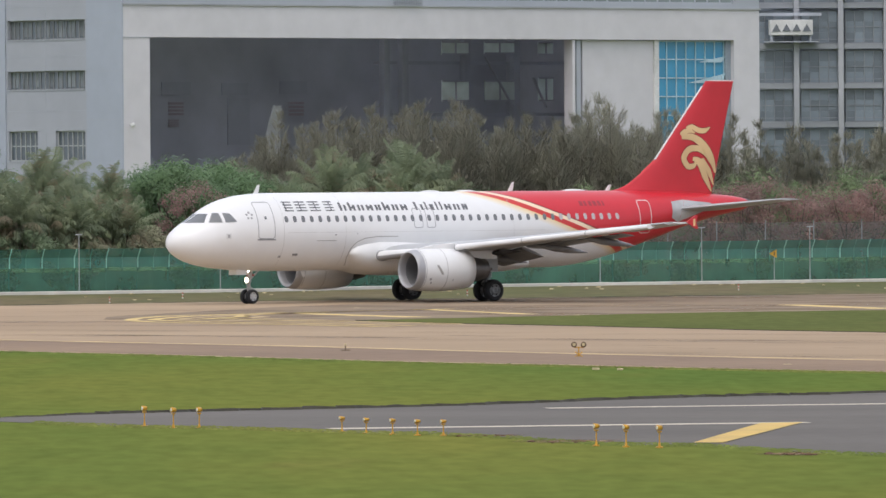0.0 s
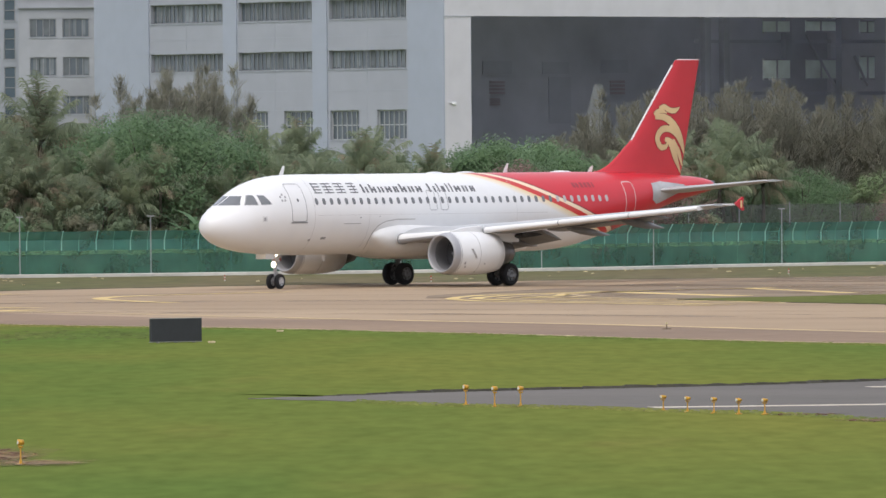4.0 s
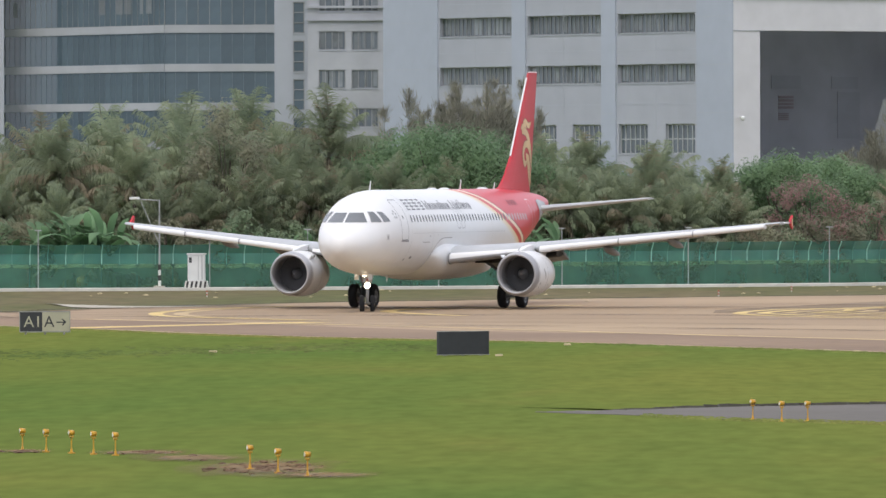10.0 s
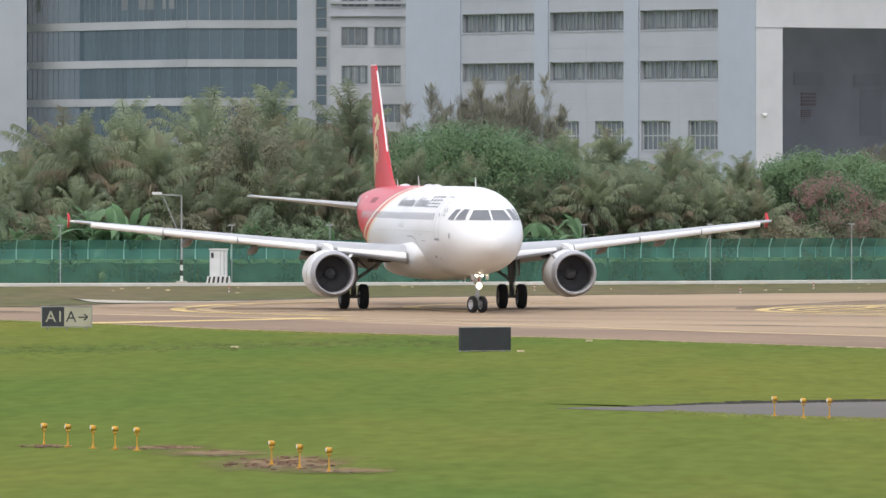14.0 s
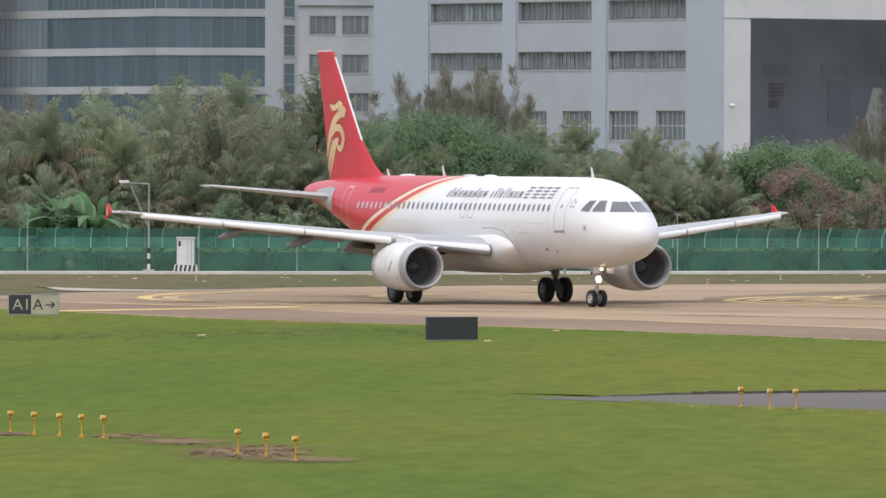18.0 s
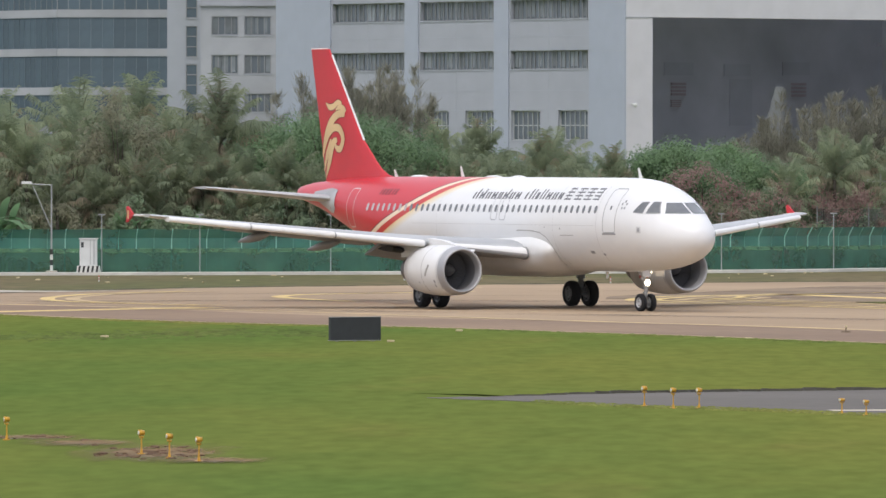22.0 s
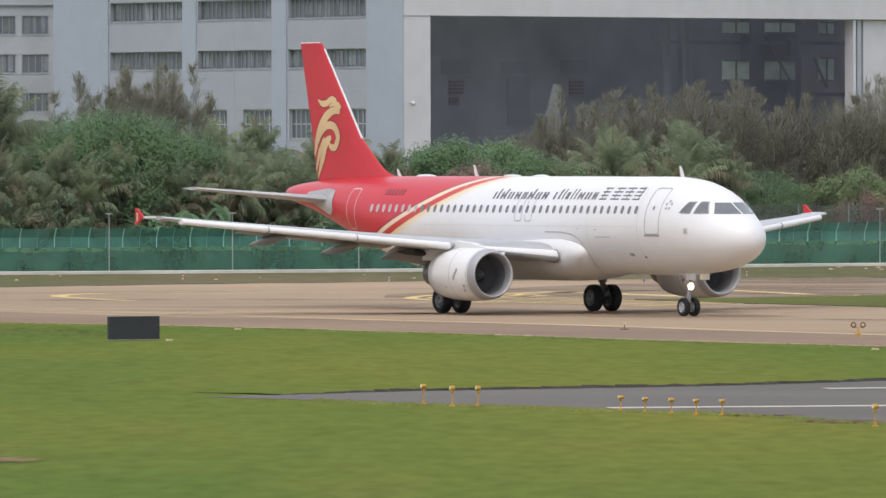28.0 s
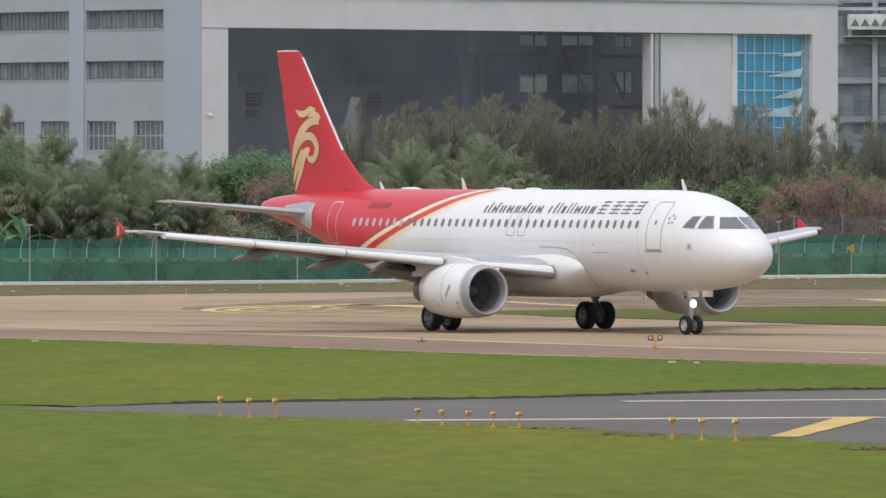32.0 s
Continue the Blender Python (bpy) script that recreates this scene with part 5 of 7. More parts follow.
    part("fin_leading_edge", foil((31.37, 0.16, 0, 7.45), (34.58, 0.15, 0, 11.42), 0.62, 0.6, 6, 4, True), PAINT_WHITE, fin, "pale bare leading edge")
    part("fin_tip", foil((34.98, 1.76, 0, 11.672), (35.08, 1.64, 0, 11.735), 0.085, 0.05, 10, 2, True), PALE_LINE, fin, "pale edge along the fin tip", True)
    part("static_rod", rods(((17.71 - 35.9, 0, 11.7), (17.71 - 35.95, 0, 11.95), 0.01), ((17.71 - 36.4, 0, 11.7), (17.71 - 36.45, 0, 11.95), 0.008), seg=6), WING_SHADE_GREY, fin)
    build_emblem(fin)
    for side in (1, -1):
        sg = side
        # wing
        wing = part("wing", foil((11.9, 7.3, sg * 1.7, 2.55), (19.75, 1.6, sg * 16.75, 4.10), 0.135, 0.10, 14, 10, False, (14.35, 4.65, sg * 6.4, 3.0)), WING_GREY, t, "light grey swept wing", True)
        # drooped slats, with the gap at the pylon
        for y0, y1 in ((2.25, 5.2), (6.15, 9.6), (9.65, 12.9), (12.95, 16.1)):
            def le(y):
                k = (y - 1.7) / (16.75 - 1.7)
                if y < 6.4:
                    u = (y - 1.7) / 4.7
                    return 11.9 + 2.45 * u, 2.55 + 0.45 * u, 7.3 - 2.65 * u
                u = (y - 6.4) / 10.35
                return 14.35 + 5.4 * u, 3.0 + 1.10 * u, 4.65 - 3.05 * u
            a, b = le(y0), le(y1)
            part("slat", two_faced(foil((a[0] - (0.52 if y0 < 3 else 0.30), 0.62 + (0.07 if y0 < 3 else 0.03) * a[2], sg * y0, a[1] - (0.17 if y0 < 3 else 0.10)), (b[0] - 0.24, 0.50 + 0.03 * b[2], sg * y1, b[1] - 0.10), 0.52 if y0 < 3 else 0.46, 0.42 if y0 < 3 else 0.48, 8, 4)), [PAINT_WHITE, SLAT_SHADE if y0 < 3 else PAINT_WHITE], wing, "pale extended slat", True)
            inner = y0 < 3
            ends = [(a[0] - (0.55 if inner else 0.31), (0.68 if inner else 0.6) + (0.07 if inner else 0.03) * a[2], sg * (y0 - q), a[1] - (0.175 if inner else 0.11)) for q in (0.06, 0.004)]
            part("slat_end", foil(*ends, 0.55 if inner else 0.42, 0.55 if inner else 0.42, 8, 1), WING_SHADE_GREY, wing, "slat end rib with painted shade", True)
        # solid dark body added for the structure and gap behind the pylon
        part("dark_wing_filler", foil((16.5, 1.5, sg * 5.2, 2.48), (16.6, 1.5, sg * 6.3, 2.62), 0.2, 0.2, 8, 3), GEAR_DARK, wing, "dark filler body behind the pylon", True)
        # flaps lowered a little
        for a, b, fall in (((18.1, 1.75, sg * 2.3, 2.40), (18.25, 1.5, sg * 6.1, 2.84), -20), ((18.3, 1.4, sg * 6.4, 2.90), (19.9, 1.05, sg * 12.6, 3.54), -6)):
            bm = foil(a, b, 0.13, 0.13, 8, 4)
            hinge = Vector((a[0] - b[0], b[2] - a[2], b[3] - a[3])) * sg
            bmesh.ops.rotate(bm, cent=(17.71 - a[0], a[2], a[3]), matrix=Matrix.Rotation(radians(fall), 3, hinge.normalized()), verts=bm.verts[:])
            part("flap", bm, WING_SHADE_GREY, wing, "lowered flap, its grey deepened for shade", True)
        part("aileron", foil((20.15, 0.85, sg * 12.75, 3.66), (20.75, 0.6, sg * 16.3, 4.03), 0.1, 0.1, 8, 4), WING_GREY, wing, "", True)
        for y, s0, z in ((3.9, 17.0, 2.36), (8.4, 17.7, 2.9), (11.4, 18.6, 3.26)):
            L = 3.2
            fairing = part("flap_track_fairing", turned([(s0, 0.02), (s0 + 0.12 * L, 0.12), (s0 + 0.35 * L, 0.19), (s0 + 0.6 * L, 0.18), (s0 + 0.85 * L, 0.10), (s0 + L, 0.02)], 14, sg * y, z + 0.04), FAIRING_GREY, wing, "", True)
            pivot = Vector((17.71 - s0, sg * y, z + 0.04))
            fairing.matrix_local = Matrix.Translation(pivot) @ Matrix.Rotation(radians(-7), 4, "Y") @ Matrix.Translation(-pivot)
        # tip fence
        bm = bmesh.new()
        pts = [(21.1, 4.14), (21.42, 4.34), (21.68, 4.5), (21.82, 4.48), (21.72, 4.15), (21.84, 3.84), (21.72, 3.8), (21.5, 3.92), (21.28, 4.06)]
        for y in (16.85, 16.93):
            bm.faces.new([bm.verts.new((17.71 - s, sg * y, z)) for s, z in pts])
        bm.verts.ensure_lookup_table()
        n = len(pts)
        for k in range(n):
            bm.faces.new((bm.verts[k], bm.verts[(k + 1) % n], bm.verts[n + (k + 1) % n], bm.verts[n + k]))
        bmesh.ops.recalc_face_normals(bm, faces=bm.faces[:])
        part("wingtip_fence", bm, PAINT_RED, wing, "red wingtip fence")
        part("fence_emblem", boxes((17.71 - 21.66, 17.71 - 21.52, sg * 16.94 - 0.002, sg * 16.94 + 0.002, 3.95, 4.32)), GOLD, wing)
        part("wingtip_rod", foil((20.2, 1.5, sg * 16.6, 4.09), (20.4, 1.3, sg * 16.9, 4.12), 0.08, 0.08, 8, 2), PAINT_WHITE, wing, "", True)
        # tailplane
        part("tailplane", foil((31.75, 3.9, sg * 0.75, 4.72), (35.15, 1.45, sg * 6.2, 5.26), 0.10, 0.09, 12, 8), WING_GREY, t, "light grey tailplane", True)
        # engine
        ey, ez = sg * 5.7, 1.72
        eng = part("engine_cowl", turned([(11.32, 0.965), (11.38, 1.005), (11.6, 1.06), (12.2, 1.10), (12.9, 1.125), (13.6, 1.11), (14.3, 1.06), (14.95, 0.97), (14.95, 0.93), (14.4, 0.92)], 48, ey, ez), PAINT_WHITE, t, "white engine cowl", True)
        part("intake_lip", turned([(11.66, 1.072), (11.5, 1.045), (11.36, 1.003), (11.27, 0.96), (11.25, 0.92), (11.3, 0.88), (11.45, 0.855), (11.7, 0.845)], 48, ey, ez), LIP_METAL, eng, "bare metal intake lip", True)
        part("intake_duct", turned([(11.68, 0.848), (12.1, 0.86), (12.6, 0.87)], 48, ey, ez), INTAKE_DARK, eng, "", True)
        blade = bmesh.new()
        vs = []
        for r, tw in ((0.26, 0.3), (0.86, 0.1)):
            for q in (-0.5, 0.5):
                da = q * 0.24 * 1.12
                vs.append(blade.verts.new((-q * tw * 0.5, r * math.cos(da), r * math.sin(da))))
        blade.faces.new((vs[0], vs[1], vs[3], vs[2]))
        blade = finish(blade, "fan_blade", FAN_DARK)
        for k in range(26):
            fb = new("fan_blade", blade)
            fb.parent = eng
            fb.matrix_local = Matrix.Translation((17.71 - 12.55, ey, ez)) @ Matrix.Rotation(2 * math.pi * k / 26, 4, "X")
        part("fan_disc", turned([(12.68, 0.86), (12.68, 0.0005)], 40, ey, ez), FAN_DARK, eng)
        part("cowl_seam", turned([(13.02, 1.129), (13.05, 1.129)], 48, ey, ez), SEAM, eng)
        part("cowl_seam", turned([(11.71, 1.081), (11.74, 1.084)], 48, ey, ez), DOOR_LINE, eng)
        part("spinner", turned([(12.02, 0.002), (12.1, 0.07), (12.3, 0.17), (12.6, 0.27)], 24, ey, ez), INTAKE_DARK, eng, "", True)
        part("core_nozzle", turned([(14.4, 0.72), (15.0, 0.70), (15.6, 0.62), (16.15, 0.5), (16.15, 0.45), (15.5, 0.45)], 36, ey, ez), CORE_METAL, eng, "dark metal exhaust nozzle", True)
        part("exhaust_cone", turned([(15.4, 0.34), (16.1, 0.24), (16.6, 0.06), (16.65, 0.002)], 24, ey, ez), CORE_METAL, eng, "", True)
        # pylon
        bm = bmesh.new()
        pr = [(11.9, ez + 1.02, ez + 1.12), (12.8, ez + 0.98, 3.02), (14.2, ez + 0.9, 3.12), (15.4, ez + 0.55, 2.95), (16.9, 2.25, 2.85)]
        rings = []
        for s, z0, z1 in pr:
            w = 0.16 if s > 12 and s < 16.5 else 0.05
            rings.append([bm.verts.new((17.71 - s, ey - w, z0)), bm.verts.new((17.71 - s, ey + w, z0)), bm.verts.new((17.71 - s, ey + w, z1)), bm.verts.new((17.71 - s, ey - w, z1))])
        for a, b in zip(rings, rings[1:]):
            for k in range(4):
                bm.faces.new((a[k], a[(k + 1) % 4], b[(k + 1) % 4], b[k]))
        bm.faces.new(rings[0])
        bm.faces.new(rings[-1][::-1])
        bmesh.ops.recalc_face_normals(bm, faces=bm.faces[:])
        part("pylon", bm, PAINT_WHITE, eng)
        part("nacelle_strake", boxes((17.71 - 12.6, 17.71 - 11.9, -0.02, 0.02, 0, 0.22), m=Matrix.Translation((0, ey - sg * 0.82, ez + 0.74)) @ pose(0, 0, 0, sg * 42)), PAINT_WHITE, eng)
        for a, b, zz in ((12.35, 12.5, 0.05), (12.45, 12.6, -0.1), (12.55, 12.7, -0.25)):
            bm = bmesh.new()
            for s, dz in ((a, zz + 0.2), (b, zz + 0.2), (b + 0.1, zz), (a + 0.1, zz)):
                rr = 1.125
                bm.verts.new((17.71 - s, ey + sg * math.sqrt(max(rr * rr - dz * dz, 0)), ez + dz))
            bm.verts.ensure_lookup_table()
            bm.faces.new(bm.verts[:])
            part("cowl_emblem", bm, material("cowl_grey", (0.4, 0.39, 0.37), 0.4), eng)
        for s0, dz, w in ((11.95, -0.42, 0.12), (12.05, -0.62, 0.10), (13.4, -0.5, 0.07)):
            bm = bmesh.new()
            for ds, ddz in ((0, 0), (w, 0), (w, -w), (0, -w)):
                rr = 1.108 if s0 < 13 else 1.118
                bm.verts.new((17.71 - s0 - ds, ey + sg * math.sqrt(rr * rr - (dz + ddz) ** 2), ez + dz + ddz))
            bm.verts.ensure_lookup_table()
            bm.faces.new(bm.verts[:])
            part("cowl_mark", bm, DOOR_LINE, eng)
        # main gear
        gy = sg * 3.795
        bm = rods(((0.0, gy, 0.58), (0.0, gy, 1.4), 0.13), ((0.0, gy, 1.25), (-0.02, gy, 2.7), 0.2), ((0, gy - 0.5, 0.58), (0, gy + 0.5, 0.58), 0.09), ((0.0, gy, 1.3), (0.0, sg * 2.3, 2.35), 0.075), ((0.0, gy - sg * 0.7, 1.85), (0.0, gy - sg * 0.05, 2.45), 0.045), ((0.0, gy, 1.3), (0.45, gy, 0.95), 0.04), ((0.45, gy, 0.95), (0.1, gy, 0.62), 0.04))
        gear = part("main_gear", bm, STRUT, t, "grey main landing gear leg")
        part("gear_door", boxes((-0.38, 0.38, sg * 4.12 - 0.02, sg * 4.12 + 0.02, 1.55, 2.55), bevel=0.01), WING_GREY, gear)
        part("gear_bay", boxes((-1.0, 0.9, min(sg * 1.5, sg * 3.0), max(sg * 1.5, sg * 3.0), 2.2, 2.45)), GEAR_DARK, gear)
        for off in (-0.46, 0.46):
            w = new("wheel", MAIN_WHEEL)
            w.parent = gear
            w.matrix_local = Matrix.Translation((0, gy + off, 0.58))
            WHEELS.append((w, Vector((0, gy + off, 0.58)), 0.58))
    # nose gear: origin at its steering axis
    gear = new("nose_gear", finish(rods(((0, 0, 0.38), (0.0, 0, 1.2), 0.075), ((0.0, 0, 1.15), (0.08, 0, 2.1), 0.12)), "nose_gear", LEG_WHITE))
    gear.parent = t
    tagged(gear, "grey nose landing gear leg with lights")
    NOSE = Vector((12.64, 0, 0))
    gear.matrix_local = Matrix.Translation(NOSE)
    for nm, items in (("axle", [((0, -0.3, 0.38), (0, 0.3, 0.38), 0.06)]), ("lamp_bar", [((0.0, -0.22, 1.42), (0.0, 0.22, 1.42), 0.06)]), ("drag_strut", [((0.0, 0, 1.25), (-0.9, 0, 1.95), 0.05)]),
                      ("torque_link", [((0, 0, 0.95), (-0.3, 0, 0.72), 0.03), ((-0.3, 0, 0.72), (0, 0, 0.42), 0.03)]), ("hose", [((0.1, 0.0, 0.62), (0.16, 0.0, 1.1), 0.028)]),
                      ("side_brace", [((0.02, 0.06, 1.32), (-0.02, 0.36, 1.86), 0.03)]), ("side_brace", [((0.02, -0.06, 1.32), (-0.02, -0.36, 1.86), 0.03)]),
                      ("side_brace", [((0.05, 0.2, 1.85), (0.0, 0.09, 1.3), 0.04)]), ("side_brace", [((0.05, -0.2, 1.85), (0.0, -0.09, 1.3), 0.04)])):
        part(nm, rods(*items, seg=8), LEG_WHITE, gear)
    part("steering_actuator", rods(((-0.1, -0.24, 1.5), (-0.1, 0.24, 1.5), 0.07), ((0.1, 0, 1.45), (0.1, 0, 1.6), 0.06)), RED_TAG, gear, "dull red steering cylinder")
    for off in (-0.25, 0.25):
        w = new("wheel", NOSE_WHEEL)
        w.parent = gear
        w.matrix_local = Matrix.Translation((0, off, 0.385))
        WHEELS.append((w, Vector((0, off, 0.385)), 0.385))
    for side in (1, -1):
        for x0, x1, y, z in ((0.35, 1.05, 0.34, 1.52), (-0.9, 0.1, 0.34, 1.72)):
            part("nose_gear_door", boxes((NOSE.x + x0, NOSE.x + x1, side * y - 0.015, side * y + 0.015, z, 1.95), bevel=0.008), PAINT_WHITE, t, "white nose gear door")
    for y, z, r in ((0.14, 1.74, 0.095), (-0.14, 1.74, 0.095), (0.0, 1.24, 0.15)):
        bm = bmesh.new()
        bmesh.ops.create_uvsphere(bm, u_segments=14, v_segments=8, radius=1, matrix=Matrix.Translation((0.17, y, z)) @ Matrix.Diagonal((0.05, r, r, 1)))
        part("landing_light", bm, LANDING_GLOW, gear, "glowing landing light", True)
        part("light_housing", rods(((0.02, y, z), (0.15, y, z), 0.06, r * 1.06), seg=14), STRUT, gear)
    return t, gear, NOSE, WHEELS


def build_titles(t, side):
    """Airline titles as plain dark bars, one for each letter, of the letters' sizes."""
    def bar(s0, s1, z0, z1, name="title_bar"):
        k = 0.0 if side > 0 else -0.0
        part(name, patch(((s0, z0), (s1, z0), (s1 + k, z1), (s0 + k, z1)), side, 0.007, 2, 3), TITLE_GREY, t)
    words = [[(0.42, 1), (0.40, 1), (0.38, 0), (0.40, 0), (0.34, 0), (0.40, 1), (0.38, 0), (0.40, 0)], [(0.50, 1), (0.14, 1), (0.26, 0), (0.14, 1), (0.14, 1), (0.40, 0), (0.38, 0), (0.34, 0)]]
    pos = 9.72
    for word in words:
        for k, (w, tall) in enumerate(word):
            w *= 1.14
            a, b = (pos, pos + w) if side > 0 else (27.6 - pos - w, 27.6 - pos)
            a, b, z1 = a + 0.02, b - 0.03, 5.27 if tall else 5.14
            if w < 0.2:
                bar(a, b, 4.84, z1)
            else:
                bar(a, a + 0.145, 4.84, z1)
                bar(b - 0.145, b, 4.84, 5.14)
                if k % 2:
                    bar(a + 0.145, b - 0.145, 4.94, 5.05)
            pos += w + 0.115
        pos += 0.34
    # the four square characters, each as a few thin bars
    for k in range(4):
        a = 6.1 + 0.86 * k
        for z0, z1 in ((4.83, 4.89), (4.98, 5.04), (5.13, 5.19), (5.28, 5.34)):
            bar(a + 0.04 + 0.1 * ((k + int(z0 * 100)) % 3 == 0), a + 0.70, z0, z1, "character_bar")
        bar(a + 0.2 + 0.09 * k, a + 0.27 + 0.09 * k, 4.83, 5.36, "character_bar")


def build_emblem(fin):
    """The bird emblem as plain gold sweeps on both faces of the fin."""
    def face(s, z, side, lift):
        # half thickness of the fin there, with a little air
        u = (z - 5.55) / 6.13
        le, ch = 29.9 + 4.95 * u, 5.3 - 3.43 * u
        x = min(max((s - le) / ch, 0.01), 0.99)
        y = 5 * (0.2969 * math.sqrt(x) - 0.126 * x - 0.3516 * x * x + 0.2843 * x ** 3 - 0.1015 * x ** 4)
        th = (0.10 - 0.01 * u) * ch
        return (17.71 - s, side * (y * th * (1 if side > 0 else 0.8) + 0.009 + lift), z)
    sweeps = [
        ([(33.1, 8.66), (33.75, 8.66), (34.4, 8.36), (34.88, 7.9), (35.22, 7.34), (35.46, 6.7)], (0.24, 0.36, 0.44, 0.46, 0.38, 0.08)),
        ([(33.08, 8.74), (33.3, 8.93), (33.68, 8.98), (34.0, 8.86)], (0.26, 0.28, 0.22, 0.05)),
        ([(33.42, 9.14), (33.8, 9.2), (34.24, 9.02), (34.69, 9.0), (35.06, 9.18)], (0.12, 0.28, 0.29, 0.27, 0.04)),
        ([(35.04, 7.3), (34.76, 7.72), (34.19, 8.03), (33.57, 7.97), (33.22, 7.53), (33.48, 7.08), (33.91, 7.10), (34.08, 7.35)], (0.06, 0.26, 0.33, 0.36, 0.36, 0.33, 0.26, 0.1)),
        ([(33.84, 7.49), (34.33, 7.27), (34.72, 6.51), (35.18, 5.69)], (0.18, 0.44, 0.40, 0.05)),
        ([(34.53, 7.50), (34.99, 6.8), (35.33, 6.04)], (0.12, 0.32, 0.06)),
    ]
    for side in (1, -1):
        for line, widths in sweeps:
            pts = bend([Vector(p) for p in line], 6)
            n = len(pts)
            for grow, lift, paint, nm in ((0.08, 0.0, EMBLEM_EDGE, "emblem_edge"), (0.0, 0.005, GOLD, "emblem_sweep")):
                bm = bmesh.new()
                prev = None
                for i, p in enumerate(pts):
                    d = (pts[min(i + 1, n - 1)] - pts[max(i - 1, 0)]).normalized()
                    k = i / (n - 1) * (len(widths) - 1)
                    j = min(int(k), len(widths) - 2)
                    w = widths[j] + (widths[j + 1] - widths[j]) * (k - j)
                    nrm = Vector((-d.y, d.x)) * (w + grow) / 2
                    cur = [bm.verts.new(face(*(p + nrm), side, lift)), bm.verts.new(face(*(p - nrm), side, lift))]
                    if prev:
                        bm.faces.new((prev[0], prev[1], cur[1], cur[0]))
                    prev = cur
                bmesh.ops.recalc_face_normals(bm, faces=bm.faces[:])
                part(nm, bm, paint, fin, "gold sweep of the emblem" if lift else "dark edge of the emblem")


MAIN_WHEEL = wheel_mesh(0.58, 0.43, "wheel", RIM)
NOSE_WHEEL = wheel_mesh(0.385, 0.23, "wheel", PALE_RIM)
AIRLINER, NOSE_GEAR, NOSE_AT, WHEEL_SET = build_airliner()


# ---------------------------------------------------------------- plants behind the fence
def hazed_leaf_material(name, colour, second):
    """Thin leaves that let some light through; sheen and paler colours imitate haze."""
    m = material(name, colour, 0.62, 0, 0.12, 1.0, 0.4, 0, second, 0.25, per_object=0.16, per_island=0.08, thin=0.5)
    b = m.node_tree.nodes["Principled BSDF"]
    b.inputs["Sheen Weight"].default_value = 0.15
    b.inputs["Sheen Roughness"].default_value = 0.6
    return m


# Paler, bluer leaf colours take in the haze between eye and trees.
LEAF = hazed_leaf_material("broad_leaf", (0.2, 0.305, 0.15), (0.15, 0.24, 0.128))
PALM_LEAF = hazed_leaf_material("palm_frond", (0.31, 0.35, 0.205), (0.22, 0.272, 0.172))
PALM_RIB = hazed_leaf_material("palm_rib", (0.40, 0.40, 0.23), (0.32, 0.33, 0.19))
DRY_LEAF = hazed_leaf_material("dry_frond", (0.37, 0.31, 0.21), (0.28, 0.24, 0.16))
NEEDLE = hazed_leaf_material("casuarina_needles", (0.345, 0.33, 0.245), (0.285, 0.283, 0.213))
RUST_LEAF = hazed_leaf_material("reddish_leaf", (0.37, 0.225, 0.2), (0.30, 0.21, 0.18))
BANANA_LEAF = hazed_leaf_material("banana_leaf", (0.2, 0.335, 0.165), (0.15, 0.265, 0.135))
DULL_LEAF = hazed_leaf_material("dull_leaf", (0.30, 0.295, 0.195), (0.24, 0.24, 0.165))
SHRUB_LEAF = hazed_leaf_material("shrub_leaf", (0.225, 0.295, 0.17), (0.18, 0.24, 0.15))
FRESH_LEAF = hazed_leaf_material("fresh_leaf", (0.29, 0.375, 0.19), (0.225, 0.305, 0.16))
BARK = material("bark", (0.12, 0.10, 0.08), 0.9, 0, 0.25, 6, 0.8, 0.02)


def limb_mesh(pieces, seg=7):
    """Tapered limbs: each a list of (point, radius)."""
    vs, fs = [], []
    for line in pieces:
        base = len(vs)
        for i, (p, r) in enumerate(line):
            p = Vector(p)
            d = (Vector(line[min(i + 1, len(line) - 1)][0]) - Vector(line[max(i - 1, 0)][0])).normalized()
            q = d.to_track_quat("Z", "Y")
            for k in range(seg):
                a = 2 * math.pi * k / seg
                vs.append(p + q @ Vector((r * math.cos(a), r * math.sin(a), 0)))
        for i in range(len(line) - 1):
            for k in range(seg):
                a, b = base + i * seg + k, base + i * seg + (k + 1) % seg
                fs.append((a, b, b + seg, a + seg))
    return vs, fs


